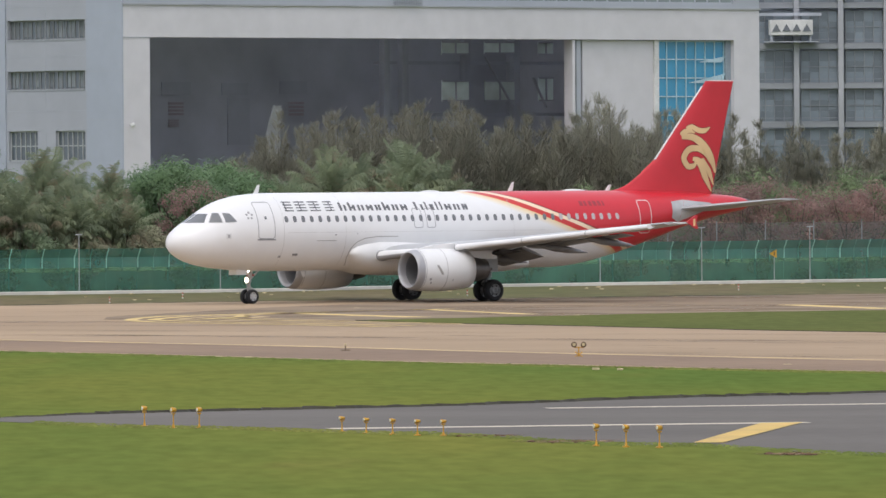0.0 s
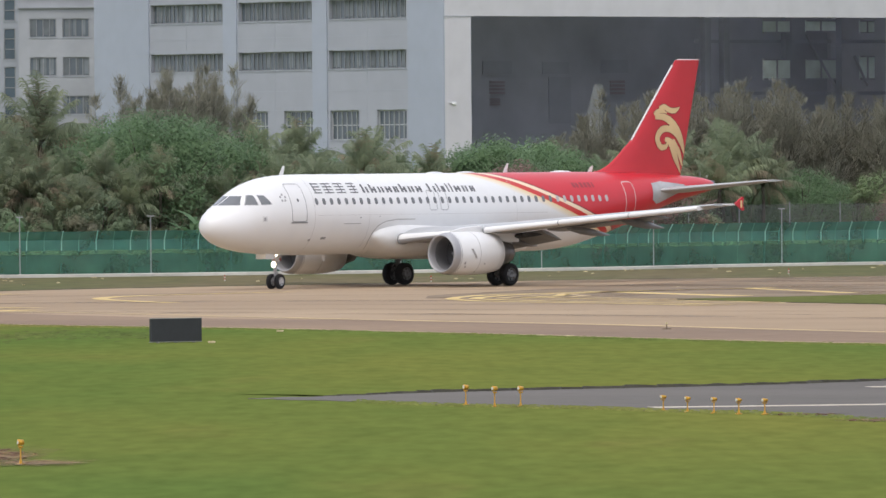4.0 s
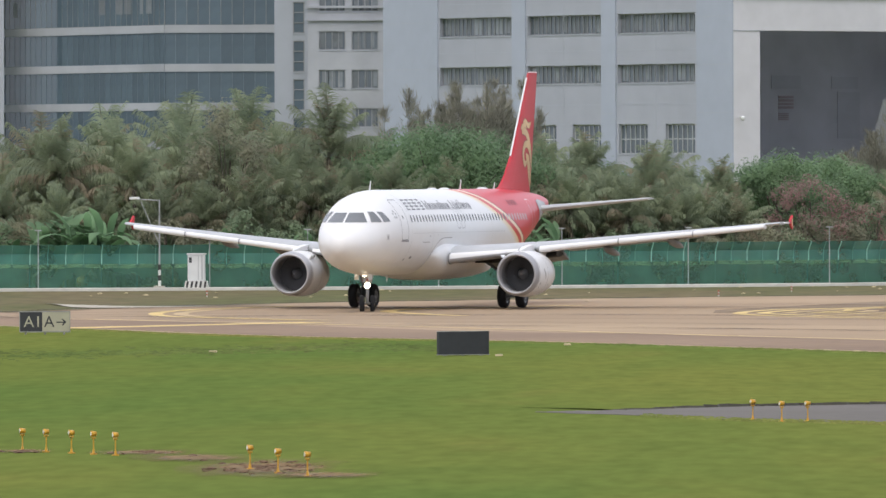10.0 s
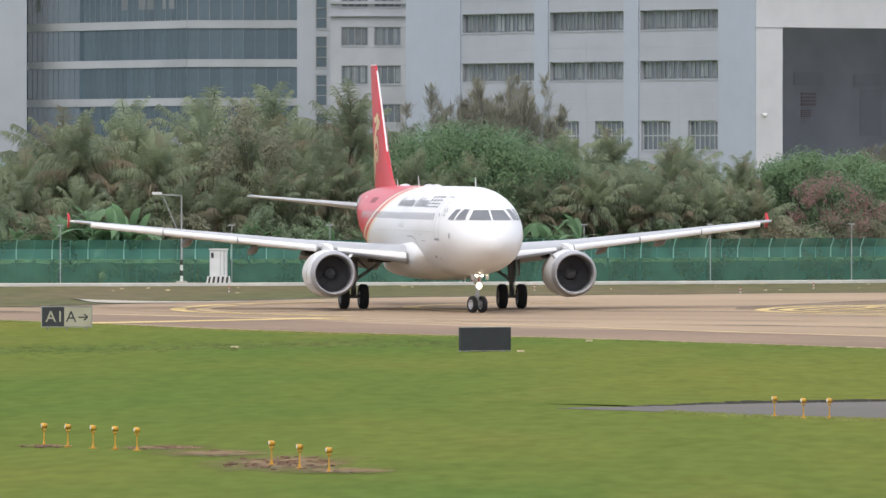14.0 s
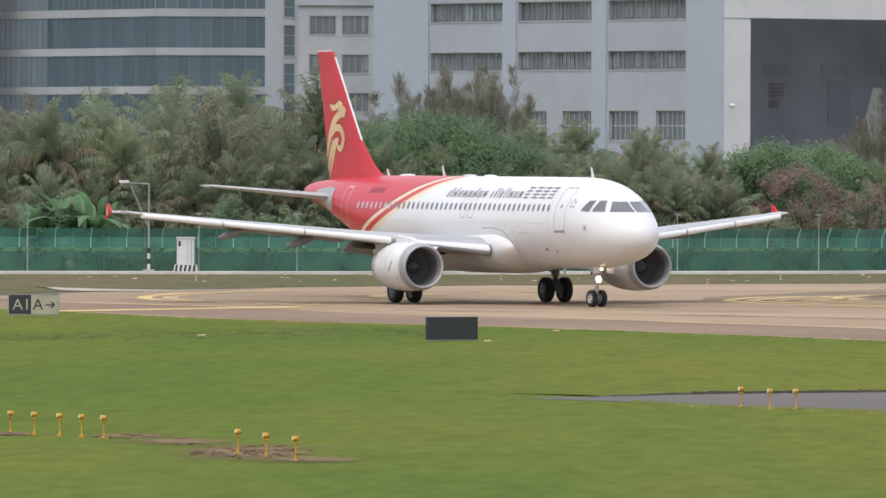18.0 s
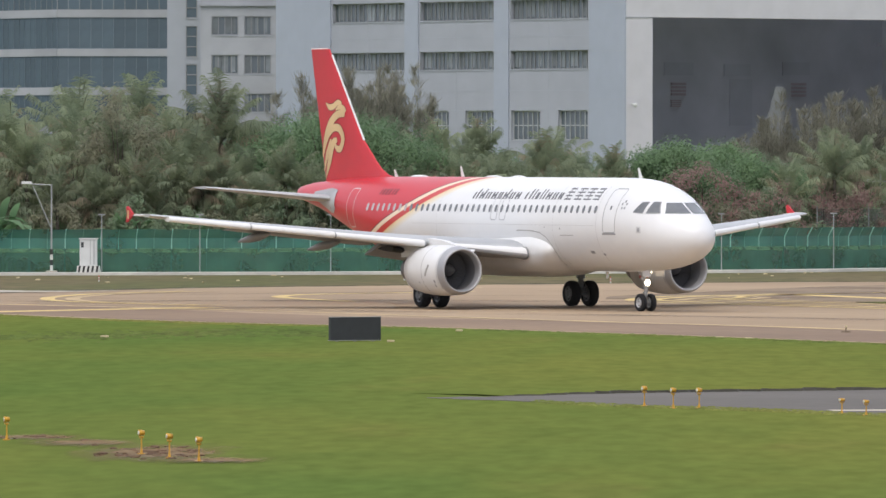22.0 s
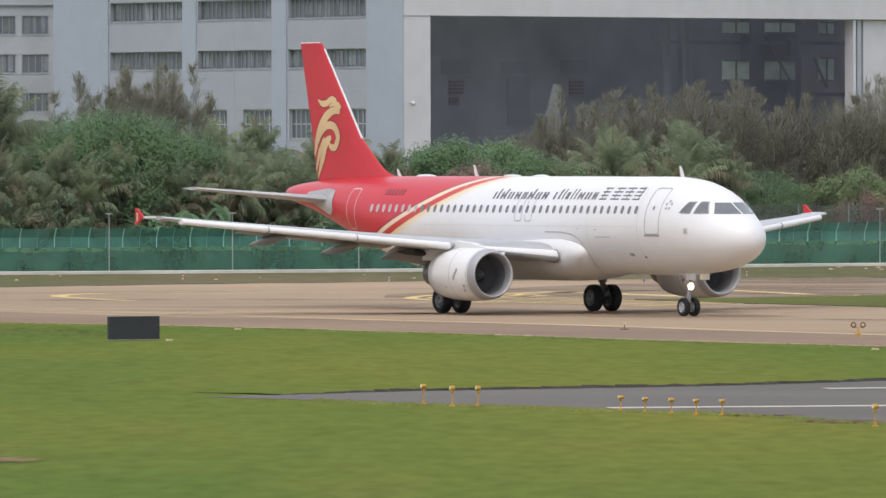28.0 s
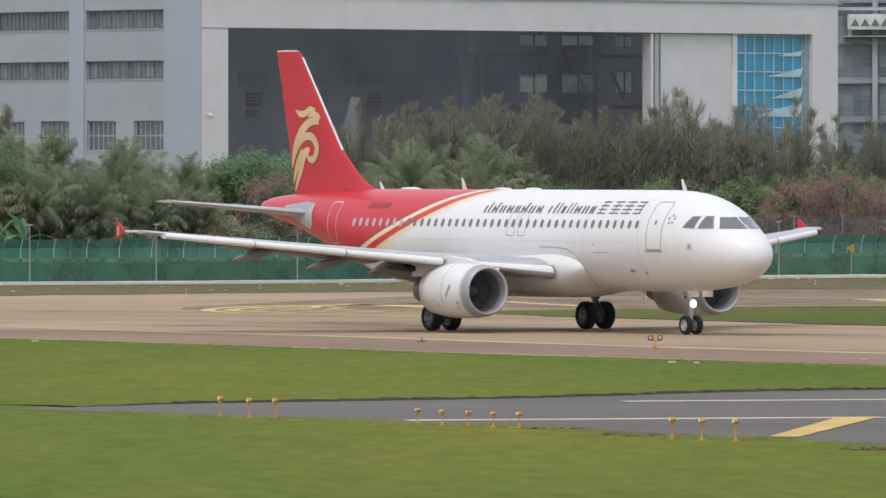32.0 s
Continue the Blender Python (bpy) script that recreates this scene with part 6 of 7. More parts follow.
def palm(seed, h):
    """A coconut palm: arching ribs, each with two curtains of hanging leaflets, and a few dry fronds below."""
    rng = random.Random(seed)
    t = thing("palm_tree", pose(0, 0, 0), "green coconut palm with arching fronds behind the fence", "palm", "palms behind the fence")
    lean = Vector((rng.uniform(-0.14, 0.14), rng.uniform(-0.1, 0.1), 1))
    line = [(lean * h * k / 6 + Vector((0.2 * math.sin(k), 0, 0)) * 0.4, 0.19 - 0.012 * k) for k in range(7)]
    raw("trunk", *limb_mesh([line], 8), BARK, t, "", True)
    top = Vector(line[-1][0])
    vs, fs, idx, soft = [], [], [], []
    n = 30
    for f in range(n):
        az = 2 * math.pi * f * 0.382 + rng.uniform(-0.35, 0.35)
        age = f / (n - 1)
        rise = 1.55 - 1.75 * age ** 1.25 + rng.uniform(-0.2, 0.2)
        L = (2.9 + 0.8 * math.sin(math.pi * min(1, 0.25 + 0.7 * age))) * rng.uniform(0.8, 1.15)
        dry = age > 0.72 and rng.random() < 0.4
        out = Vector((math.cos(az), math.sin(az), 0))
        side = Vector((-math.sin(az), math.cos(az), 0))
        p = top.copy()
        ang = rise
        steps = 14
        pts = []
        bow = (0.4 + 1.15 * age) * rng.uniform(0.75, 1.25)
        for k in range(steps + 1):
            pts.append((p.copy(), ang))
            p = p + (out * math.cos(ang) + Vector((0, 0, math.sin(ang)))) * L / steps
            ang = max(ang - (0.022 + 0.004 * k + 0.0007 * k * k) * bow, -1.5)
        b = len(vs)
        for k, (q, a) in enumerate(pts):
            w = 0.045 * (1 - k / steps) + 0.01
            up = (out * -math.sin(a) + Vector((0, 0, math.cos(a)))).normalized()
            vs += [q + side * w + up * 0.02, q - side * w + up * 0.02]
            soft += [up, up]
            if k:
                fs.append((b + 2 * k - 2, b + 2 * k, b + 2 * k + 1, b + 2 * k - 1))
                idx.append(1 if dry else 2)
        m = 62
        yellow = (not dry) and rng.random() < 0.12
        for k in range(9, m):
            u = k / m
            i = min(int(u * steps), steps - 1)
            q = pts[i][0].lerp(pts[i + 1][0], u * steps - i)
            fwd = (pts[i + 1][0] - pts[i][0]).normalized()
            up = side.cross(fwd)
            up = -up if up.z < 0 else up
            ll = (0.85 * math.sin(math.pi * min(1, 0.24 + 0.66 * u)) + 0.14) * rng.uniform(0.6, 1.25)
            hang = 0.55 + 1.25 * min(1.0, max(0.0, 1.25 - pts[i][1])) * rng.uniform(0.55, 1.0)
            for sg in (1, -1):
                d = (side * sg * rng.uniform(0.3, 0.75) + fwd * rng.uniform(0.25, 0.8) + up * 0.15 - Vector((0, 0, 0.45 * hang))).normalized()
                e2 = (d * 0.75 - Vector((0, 0, 0.75 * hang))).normalized()
                wv = fwd * 0.022
                mid = q + d * ll * 0.45
                e = mid + e2 * ll * 0.6
                nv = (up * 0.8 + side * sg * 0.45 + Vector((0, 0, 0.45))).normalized()
                b = len(vs)
                vs += [q + wv, q - wv, mid - wv * 1.1, mid + wv * 1.1, e]
                soft += [nv] * 5
                fs += [(b, b + 1, b + 2, b + 3), (b + 3, b + 2, b + 4)] if sg < 0 else [(b + 3, b + 2, b + 1, b), (b + 4, b + 2, b + 3)]
                idx += [1 if dry or (yellow and k % 3) else 0] * 2
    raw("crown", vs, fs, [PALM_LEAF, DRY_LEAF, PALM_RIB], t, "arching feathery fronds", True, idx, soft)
    return t


def leafy(seed, h, rx, name, label, category, group, leaf, size, clumps, per, low=0.25, trunk=0.16):
    """A broad crown: limbs that carry clumps of small leaves, with an uneven outline and gaps."""
    rng = random.Random(seed)
    t = thing(name, pose(0, 0, 0), label, category, group)
    pieces = [[((0, 0, -0.1), trunk * 1.3), ((0.1, 0, h * 0.2), trunk), ((0.05, 0.1, h * 0.45), trunk * 0.75), ((0, 0, h * 0.75), trunk * 0.35)]]
    centres = []
    for k in range(clumps):
        a = rng.uniform(0, 2 * math.pi)
        u = rng.uniform(-1, 1) if low < 0.2 else rng.uniform(-0.75, 1)
        r = math.sqrt(max(0, 1 - u * u)) * rng.uniform(0.55, 1.08)
        c = Vector((rx * r * math.cos(a), rx * r * math.sin(a), h * (low + (1 - low) / 2) + u * h * (1 - low) / 2 * rng.uniform(0.8, 1.05)))
        centres.append(c)
        if k < 16:
            pieces.append([((0, 0, h * rng.uniform(0.15, 0.5)), trunk * 0.5), (c * 0.5 + Vector((0, 0, h * 0.15)), trunk * 0.3), (c, trunk * 0.1)])
    raw("trunk", *limb_mesh(pieces, 6), BARK, t, "", True)
    vs, fs, soft = [], [], []
    mid = Vector((0, 0, h * (low + (1 - low) * 0.4)))
    for c in centres:
        bulge = (c - mid).normalized() * 0.55 + Vector((0, 0, 0.3))
        cr = rng.uniform(0.1, 0.2) * (rx + h * 0.3)
        for k in range(per):
            d = Vector((rng.gauss(0, 1), rng.gauss(0, 1), rng.gauss(0, 0.75)))
            d = d.normalized() * cr * rng.uniform(0.5, 1.1)
            p = c + d
            n = (d.normalized() + Vector((rng.uniform(-0.6, 0.6), rng.uniform(-0.6, 0.6), rng.uniform(0, 0.9)))).normalized()
            q = n.to_track_quat("Z", "Y") @ Euler((0, 0, rng.uniform(0, 6.3))).to_quaternion()
            s = size * rng.uniform(0.6, 1.3)
            b = len(vs)
            for x, y in ((-0.7, -0.5), (1, 0), (-0.7, 0.5)):
                vs.append(p + q @ Vector((x * s, y * s, 0)))
            soft += [(d.normalized() + bulge).normalized()] * 3
            fs.append((b, b + 1, b + 2))
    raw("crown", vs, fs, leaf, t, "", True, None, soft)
    return t


def casuarina(seed, h, stems=13, spread=3.2):
    """Several slender stems, each a pointed plume of fine upswept needles."""
    rng = random.Random(seed)
    t = thing("casuarina_tree", pose(0, 0, 0), "feathery grey-green casuarina tree in front of the hangar", "tree", "casuarinas behind the fence")
    pieces, vs, fs, soft = [], [], [], []
    for stem in range(stems):
        ox, oy = rng.uniform(-spread, spread), rng.uniform(-1.8, 1.8)
        hh = h * (1.0 if stem == 0 else rng.uniform(0.7, 0.98))
        line = [(Vector((ox * (0.5 + 0.5 * k / 5) + rng.uniform(-0.15, 0.15), oy, hh * k / 5)), 0.045 * (1 - k / 5.5)) for k in range(6)]
        pieces.append(line)
        for b in range(70):
            u = rng.uniform(0.08, 1.0)
            i = min(int(u * 5), 4)
            p = line[i][0].lerp(line[i + 1][0], u * 5 - i)
            az = rng.uniform(0, 6.28)
            L = (2.3 * (1 - u) ** 0.75 + 0.12) * rng.uniform(0.45, 1.25)
            d = Vector((math.cos(az), math.sin(az), rng.uniform(0.4, 1.5) + 0.6 * u * u)).normalized()
            e = p + d * L
            if b < 2:
                pieces.append([(p, 0.012), (e, 0.004)])
            for k in range(17):
                q = p.lerp(e, rng.uniform(0.1, 1.0)) + Vector((rng.gauss(0, 0.2), rng.gauss(0, 0.2), rng.gauss(0, 0.16))) * (1.25 - 0.75 * u)
                w = (d + Vector((rng.uniform(-0.45, 0.45), rng.uniform(-0.45, 0.45), rng.uniform(-0.1, 0.6)))).normalized()
                l = rng.uniform(0.28, 0.62)
                s = w.cross(Vector((rng.uniform(-1, 1), rng.uniform(-1, 1), 0.3))).normalized() * 0.018
                bb = len(vs)
                vs += [q + s, q - s, q + w * l]
                soft += [(d * 0.8 + Vector((0, -0.15, 0.6))).normalized()] * 3
                fs.append((bb, bb + 1, bb + 2))
    raw("trunk", *limb_mesh(pieces, 5), BARK, t, "", True)
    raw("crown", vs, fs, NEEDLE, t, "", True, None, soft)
    return t


def banana(seed):
    rng = random.Random(seed)
    t = thing("banana_plant", pose(0, 0, 0), "bright green banana plant with broad torn leaves", "plant", "banana plants behind the fence")
    raw("stem", *limb_mesh([[((x, y, 0), 0.13), ((x * 1.1, y, 2.0), 0.09)] for x, y in ((0, 0), (0.7, 0.3), (-0.6, 0.4))], 7), BANANA_LEAF, t, "", True)
    for k in range(34):
        az, rise = rng.uniform(0, 6.28), rng.uniform(0.3, 1.45)
        out = Vector((math.cos(az), math.sin(az), 0))
        side = Vector((-math.sin(az), math.cos(az), 0))
        p = Vector((rng.choice((0, 0.7, -0.6)), 0.2, rng.uniform(0.5, 2.3)))
        vs, fs = [], []
        L = rng.uniform(1.5, 2.3)
        for i in range(9):
            u = i / 8
            w = 0.2 * math.sin(math.pi * min(0.97, 0.08 + 0.9 * u)) * rng.uniform(0.85, 1.1)
            vs += [p + side * w - Vector((0, 0, 0.12 * w)), p.copy(), p - side * w - Vector((0, 0, 0.12 * w))]
            if i:
                b = 3 * i
                fs += [(b - 3, b - 2, b + 1, b), (b - 2, b - 1, b + 2, b + 1)]
            p = p + (out * math.cos(rise) + Vector((0, 0, math.sin(rise)))) * L / 8
            rise -= 0.17
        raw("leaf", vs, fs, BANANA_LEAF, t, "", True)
    return t


def fence_y(x):
    """How far off the fence line is at that x."""
    pts = KERB_LINE
    for a, b in zip(pts, pts[1:]):
        if a[0] <= x <= b[0]:
            return a[1] + (b[1] - a[1]) * (x - a[0]) / (b[0] - a[0]) + 2.6
    return 560


def build_plants():
    rng = random.Random(11)
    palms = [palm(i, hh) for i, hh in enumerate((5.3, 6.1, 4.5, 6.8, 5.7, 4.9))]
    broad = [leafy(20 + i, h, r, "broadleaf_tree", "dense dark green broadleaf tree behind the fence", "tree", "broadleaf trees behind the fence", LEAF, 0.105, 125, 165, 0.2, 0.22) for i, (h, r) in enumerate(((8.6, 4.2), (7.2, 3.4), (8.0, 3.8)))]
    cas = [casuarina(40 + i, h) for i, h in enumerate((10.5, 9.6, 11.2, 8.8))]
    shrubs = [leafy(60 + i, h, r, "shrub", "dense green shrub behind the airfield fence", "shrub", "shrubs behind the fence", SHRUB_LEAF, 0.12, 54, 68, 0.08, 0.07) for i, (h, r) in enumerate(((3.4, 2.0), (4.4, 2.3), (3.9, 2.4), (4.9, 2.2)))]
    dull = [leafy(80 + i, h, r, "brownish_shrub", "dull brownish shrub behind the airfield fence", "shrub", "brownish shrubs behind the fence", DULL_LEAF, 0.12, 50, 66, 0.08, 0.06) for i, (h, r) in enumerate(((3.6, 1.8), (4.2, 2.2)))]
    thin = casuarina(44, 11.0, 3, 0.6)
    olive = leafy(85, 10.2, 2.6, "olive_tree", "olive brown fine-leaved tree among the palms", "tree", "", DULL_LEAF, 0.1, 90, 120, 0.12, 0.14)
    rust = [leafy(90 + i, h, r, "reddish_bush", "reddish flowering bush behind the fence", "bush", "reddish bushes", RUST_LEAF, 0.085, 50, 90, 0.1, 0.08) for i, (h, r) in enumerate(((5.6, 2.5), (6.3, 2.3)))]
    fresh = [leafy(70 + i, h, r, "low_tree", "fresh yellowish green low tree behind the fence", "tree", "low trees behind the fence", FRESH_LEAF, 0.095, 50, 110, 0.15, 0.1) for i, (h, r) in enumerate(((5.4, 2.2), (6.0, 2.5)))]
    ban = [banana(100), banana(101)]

    def put(kinds, x, dy, scale=1.0, z=0.0):
        src = rng.choice(kinds)
        m = pose(x, fence_y(x) + dy, z - 0.05, 0, 0, rng.uniform(0, 360))
        used.setdefault(src, []).append((m, scale))

    used = {}
    # palms: x, distance behind the fence, size
    for x, dy, s in ((-62, 22, 1.1), (-58, 16, 1.0), (-54, 20, 1.02), (-51.5, 12, 0.85), (-49.5, 26, 1.05), (-46.8, 20, 1.16), (-44.5, 12, 0.9), (-43.2, 24, 1.08), (-41.6, 15, 1.0), (-39.4, 22, 1.18), (-37.6, 24, 1.25), (-36.2, 13, 0.9), (-35.0, 22, 1.0),
                     (-33.2, 18, 1.05), (-31.4, 14, 0.92), (-29.6, 20, 0.95), (-47.5, 9, 0.75), (-41.5, 8, 0.72), (-34.2, 8, 0.74), (-56.5, 9, 0.8), (-17.8, 15, 0.76), (-16.0, 10, 0.76), (-14.4, 16, 0.78), (-11.1, 11, 0.86), (-9.4, 17, 0.76), (-7.0, 13, 0.78),
                     (3.0, 10, 0.75), (4.6, 14, 0.8), (6.4, 10, 0.78), (8.2, 14, 0.82), (9.6, 9, 0.72), (11.3, 12, 0.8), (12.8, 10, 0.72), (-20, 8, 0.66), (-60, 12, 0.9), (-52.6, 16, 1.0), (-48.2, 15, 0.95), (-45.6, 16, 1.02), (-42.4, 18, 1.0), (-40.4, 11, 0.8), (-38.4, 17, 1.05), (-35.6, 17, 1.0), (-32.4, 10, 0.78), (-30.4, 16, 0.98), (-28.4, 11, 0.8), (-18.8, 19, 0.74), (-12.8, 12, 0.8), (-15.2, 20, 0.78), (-8.2, 10, 0.75), (5.5, 18, 0.85), (10.5, 17, 0.86), (-35.9, 27, 1.24), (-33.9, 25, 1.0), (-13.6, 9, 0.74), (-10.0, 14, 0.84), (-18.6, 7, 0.62), (-17, 8.5, 0.72), (-15.4, 7, 0.66), (-14, 8, 0.7), (-12.2, 7, 0.64), (-10.8, 8.5, 0.72), (-9.2, 7, 0.66), (-7.8, 8, 0.68), (-6.2, 7, 0.6), (-54, 7.5, 0.66), (-50, 7, 0.62), (-45, 7.5, 0.66), (-38.6, 7.5, 0.64), (-36.4, 8.5, 0.7), (-33, 7.5, 0.66), (-30.6, 8, 0.68), (-28.2, 7, 0.62), (-29.2, 8, 0.66), (-26.8, 7, 0.66), (-25.4, 8, 0.7), (-24, 7, 0.64), (-22.6, 8, 0.68), (-21.2, 7, 0.66), (48, 14, 0.9), (55, 18, 0.9)):
        put(palms, x, dy, s * rng.uniform(0.92, 1.14))
    for x, dy, s in ((-24.6, 14, 1.0), (-26.2, 14, 0.9), (-28.5, 20, 0.9), (15.5, 15, 0.7), (45, 16, 0.9), (52, 18, 0.95), (-52.8, 30, 0.95), (-45, 32, 0.95), (-38, 31, 0.95), (-32, 30, 0.9), (-13, 24, 0.8), (-60, 30, 1), (-56, 27, 1.0), (-49, 30, 0.95), (-41.5, 30, 0.95), (-35, 29, 0.9), (-18.5, 24, 0.75), (-15.5, 25, 0.78), (-16.6, 18, 0.62), (-13.6, 18, 0.64), (-11.6, 19, 0.62), (-8.6, 18, 0.6), (-10, 24, 0.8), (-7, 22, 0.75), (5, 20, 0.62), (9, 20, 0.6), (13, 19, 0.62), (27.0, 25, 0.72), (37, 26, 0.72), (40.5, 25, 0.75)):
        put(broad, x, dy, s * rng.uniform(0.95, 1.05))
    for x, dy, s in ((-23.0, 11, 1.04), (-20.4, 12, 0.98)):
        put(broad[:1], x, dy, s)
    for x, dy, s in ((-22.4, 24, 1.04), (-21.2, 26, 1.08), (-22.0, 28, 1.06), (-20.9, 29, 1.08), (-21.7, 25, 1.1), (-22.6, 30, 1.05)):
        put(cas[:3:2], x, dy, s)
    for x, dy, s in ((-3.5, 13, 1.04), (-0.7, 16, 1.02), (1.6, 13, 0.9)):
        put(broad[1:2], x, dy, s)
    put([thin], -25.8, 25, 1.05)
    put([olive], -35.2, 11, 1.0)
    for x, dy, s in ((-3.4, 26, 0.78), (-1.8, 28, 0.88), (0.4, 25, 0.92), (2.6, 26, 0.95), (-0.4, 27, 0.9), (1.6, 29, 0.9), (3.0, 24, 0.88), (4.4, 24, 0.98), (6.2, 27, 1.06), (8.0, 24, 1.05), (9.8, 27, 1.0), (11.6, 25, 1.04),
                     (13.6, 26, 1.08), (15.4, 24, 1.06), (17.2, 27, 1.08), (19.0, 25, 1.1), (20.8, 24, 1.02), (23.4, 28, 1.05), (24.8, 25, 1.08), (26.6, 28, 0.98), (28.4, 24, 1.12), (30.0, 26, 1.06), (32.2, 24, 0.9), (34.4, 26, 0.94), (36.6, 28, 0.9), (39, 24, 0.92), (41.5, 26, 0.92), (44, 25, 0.98), (47, 27, 1.0), (50, 24, 1.0), (54, 27, 1.0), (58, 25, 1.0), (3.4, 30, 0.85), (5.3, 31, 0.9), (7.2, 30, 0.95), (9.0, 31, 0.92), (10.8, 30, 0.95), (12.6, 30, 0.98), (14.5, 31, 0.98), (16.3, 30, 1.0), (18.1, 31, 0.98), (20.0, 30, 0.98), (21.9, 28, 0.95), (27.5, 29, 0.95), (-1.0, 30, 0.86), (1.4, 31, 0.9), (-2.4, 31, 0.84), (2.6, 33, 0.84), (4.0, 33, 0.86), (-0.2, 33, 0.78)):
        put(cas, x, dy, s * rng.uniform(0.95, 1.04) * (0.86 if -4 < x < 4.2 else 1.0))
    for x, dy, s in ((2.2, 6, 0.9), (5.4, 8, 0.85), (7.4, 7, 0.9), (39.2, 14, 0.9), (42.5, 14, 0.9), (-1.8, 7, 1.04), (46, 14, 0.9)):
        put(rust, x, dy, s)
    for x, dy, s in ((24.1, 16, 0.84), (21.8, 17, 0.8), (29.7, 12, 0.96), (31.6, 10, 1.0), (33.4, 11, 1.04), (35.2, 10, 1.02), (38.4, 11, 1.05), (40.2, 10, 1.0), (26.9, 18, 0.72), (2.9, 14, 0.84), (7.0, 13, 0.88), (36.8, 15, 0.9)):
        put(rust, x, dy, s)
    for x, dy, s in ((16.5, 20, 0.85), (19.0, 21, 0.95), (21.6, 20, 1.0), (24.4, 21, 1.05), (27.2, 20, 1.1), (30.2, 21, 1.12), (33.2, 20, 1.15), (36.4, 21, 1.1), (39.5, 21, 1.15)):
        put(fresh, x, dy, s)
    for x, dy in ((-47.5, 4.6), (-34.6, 5), (-20.9, 4.5), (-19.6, 4.4), (-18.2, 4.6), (-17.0, 4.5), (-30.9, 5.2)):
        put(ban, x, dy, rng.uniform(0.95, 1.2))
    for x, dy, s in ((-44.9, 4.4, 1.2), (-44.2, 4.2, 1.35), (-43.5, 4.3, 1.3), (-42.8, 4.2, 1.38), (-42.2, 4.4, 1.3), (-41.6, 4.5, 1.2)):
        put(ban, x, dy, s)
    x = -64.0
    while x < 62:
        dense = x < 3
        if -45.8 < x < -41.2:
            x = -41.2
        put(shrubs if rng.random() < 0.62 else dull, x, rng.uniform(4.5, 7), rng.uniform(0.62, 0.95) * (1 if dense else 0.85 if x < 12 else 0.5))
        if rng.random() < 0.75:
            put(shrubs if rng.random() < 0.6 else dull, x + 0.6, rng.uniform(8, 12), rng.uniform(0.7, 1.05) * (1 if dense else 0.8 if x < 12 else 0.5))
        x += rng.uniform(1.1, 1.7)
    for src, places in used.items():
        for k, (m, s) in enumerate(places):
            ob = copy_thing(src, m) if k else src
            if not k:
                ob.matrix_basis = m
            ob.scale = (s, s, s)
    for src in palms + broad + cas + shrubs + dull + rust + fresh + ban + [olive, thin]:
        if src not in used:
            src.matrix_basis = pose(-66, 560, 0)


build_plants()


def build_tufts():
    """Short grass standing up from the field, and rougher growth along edges and an old drain."""
    rng = np.random.default_rng(5)

    def sheet(name, x, y, h, w, mat, label):
        k = len(x)
        a = rng.uniform(-1.45, 1.45, k)
        lx, ly = rng.normal(0, 0.06, k), rng.uniform(0.2, 0.5, k)
        v = np.zeros((k, 4, 3))
        base = np.full(k, -0.06)
        v[:, 0] = np.stack([x - np.cos(a) * w, y - np.sin(a) * w, base], 1)
        v[:, 1] = np.stack([x + np.cos(a) * w, y + np.sin(a) * w, base], 1)
        v[:, 2] = np.stack([x + np.cos(a) * w * 0.6 + lx, y + np.sin(a) * w * 0.6 + ly, -0.05 + h * rng.uniform(0.6, 1, k)], 1)
        v[:, 3] = np.stack([x - np.cos(a) * w * 0.6 + lx, y - np.sin(a) * w * 0.6 + ly, -0.05 + h], 1)
        f = np.arange(k * 4).reshape(k, 4)
        up = [(0.0, -0.25, 0.97)] * (k * 4)
        ob = raw(name, v.reshape(-1, 3).tolist(), f.tolist(), mat, soft=up)
        tagged(ob, label, "grass", kind="stuff")

    # a fringe along both edges of the runway exit
    m = 7500
    fx = rng.uniform(-5.5, 26, m)
    near = np.interp(fx, [p[0] for p in RUNWAY_NEAR], [p[1] for p in RUNWAY_NEAR])
    far = np.interp(fx, [p[0] for p in RUNWAY_EDGE], [p[1] for p in RUNWAY_EDGE])
    fy = np.where(rng.random(m) < 0.75, near - rng.uniform(-1.2, 1.6, m), far + rng.uniform(0.9, 2.6, m))
    sheet("grass_fringe", fx, fy, rng.uniform(0.015, 0.04, m), rng.uniform(0.03, 0.12, m), BLADES, "ragged grass fringe along the asphalt")
    m = 11000
    fx = rng.uniform(-45, 34, m)
    taxi = np.interp(fx, [p[0] for p in TAXI_NEAR], [p[1] for p in TAXI_NEAR])
    sheet("taxiway_fringe", fx, taxi - rng.uniform(-0.3, 1.6, m), rng.uniform(0.025, 0.062, m), rng.uniform(0.06, 0.22, m), BLADES, "uneven grass fringe along the taxiway edge")
    # long dark growth along an old drain near the taxiway
    m = 2200
    x = rng.uniform(-46, -15, m)
    y = np.interp(x, [-46, -31.5, -27.7, -23.8, -20, -16.4], [322, 336.6, 340.8, 345.2, 352, 352.5]) + rng.normal(0, 4.5, m)
    sheet("drain_grass", x, y, rng.uniform(0.01, 0.035, m), rng.uniform(0.05, 0.3, m), ROUGH_BLADES, "longer dark grass along an old drain")


build_tufts()


# ---------------------------------------------------------------- small things on the field
LAMP_YELLOW = material("lamp_yellow_paint", (0.60, 0.33, 0.03), 0.4, 0.25, 0.1, 8, 1.0, 0, (0.48, 0.25, 0.03))
LAMP_LENS = material("lamp_lens", (0.85, 0.82, 0.7), 0.2, 0, 0.03, 8, 1)
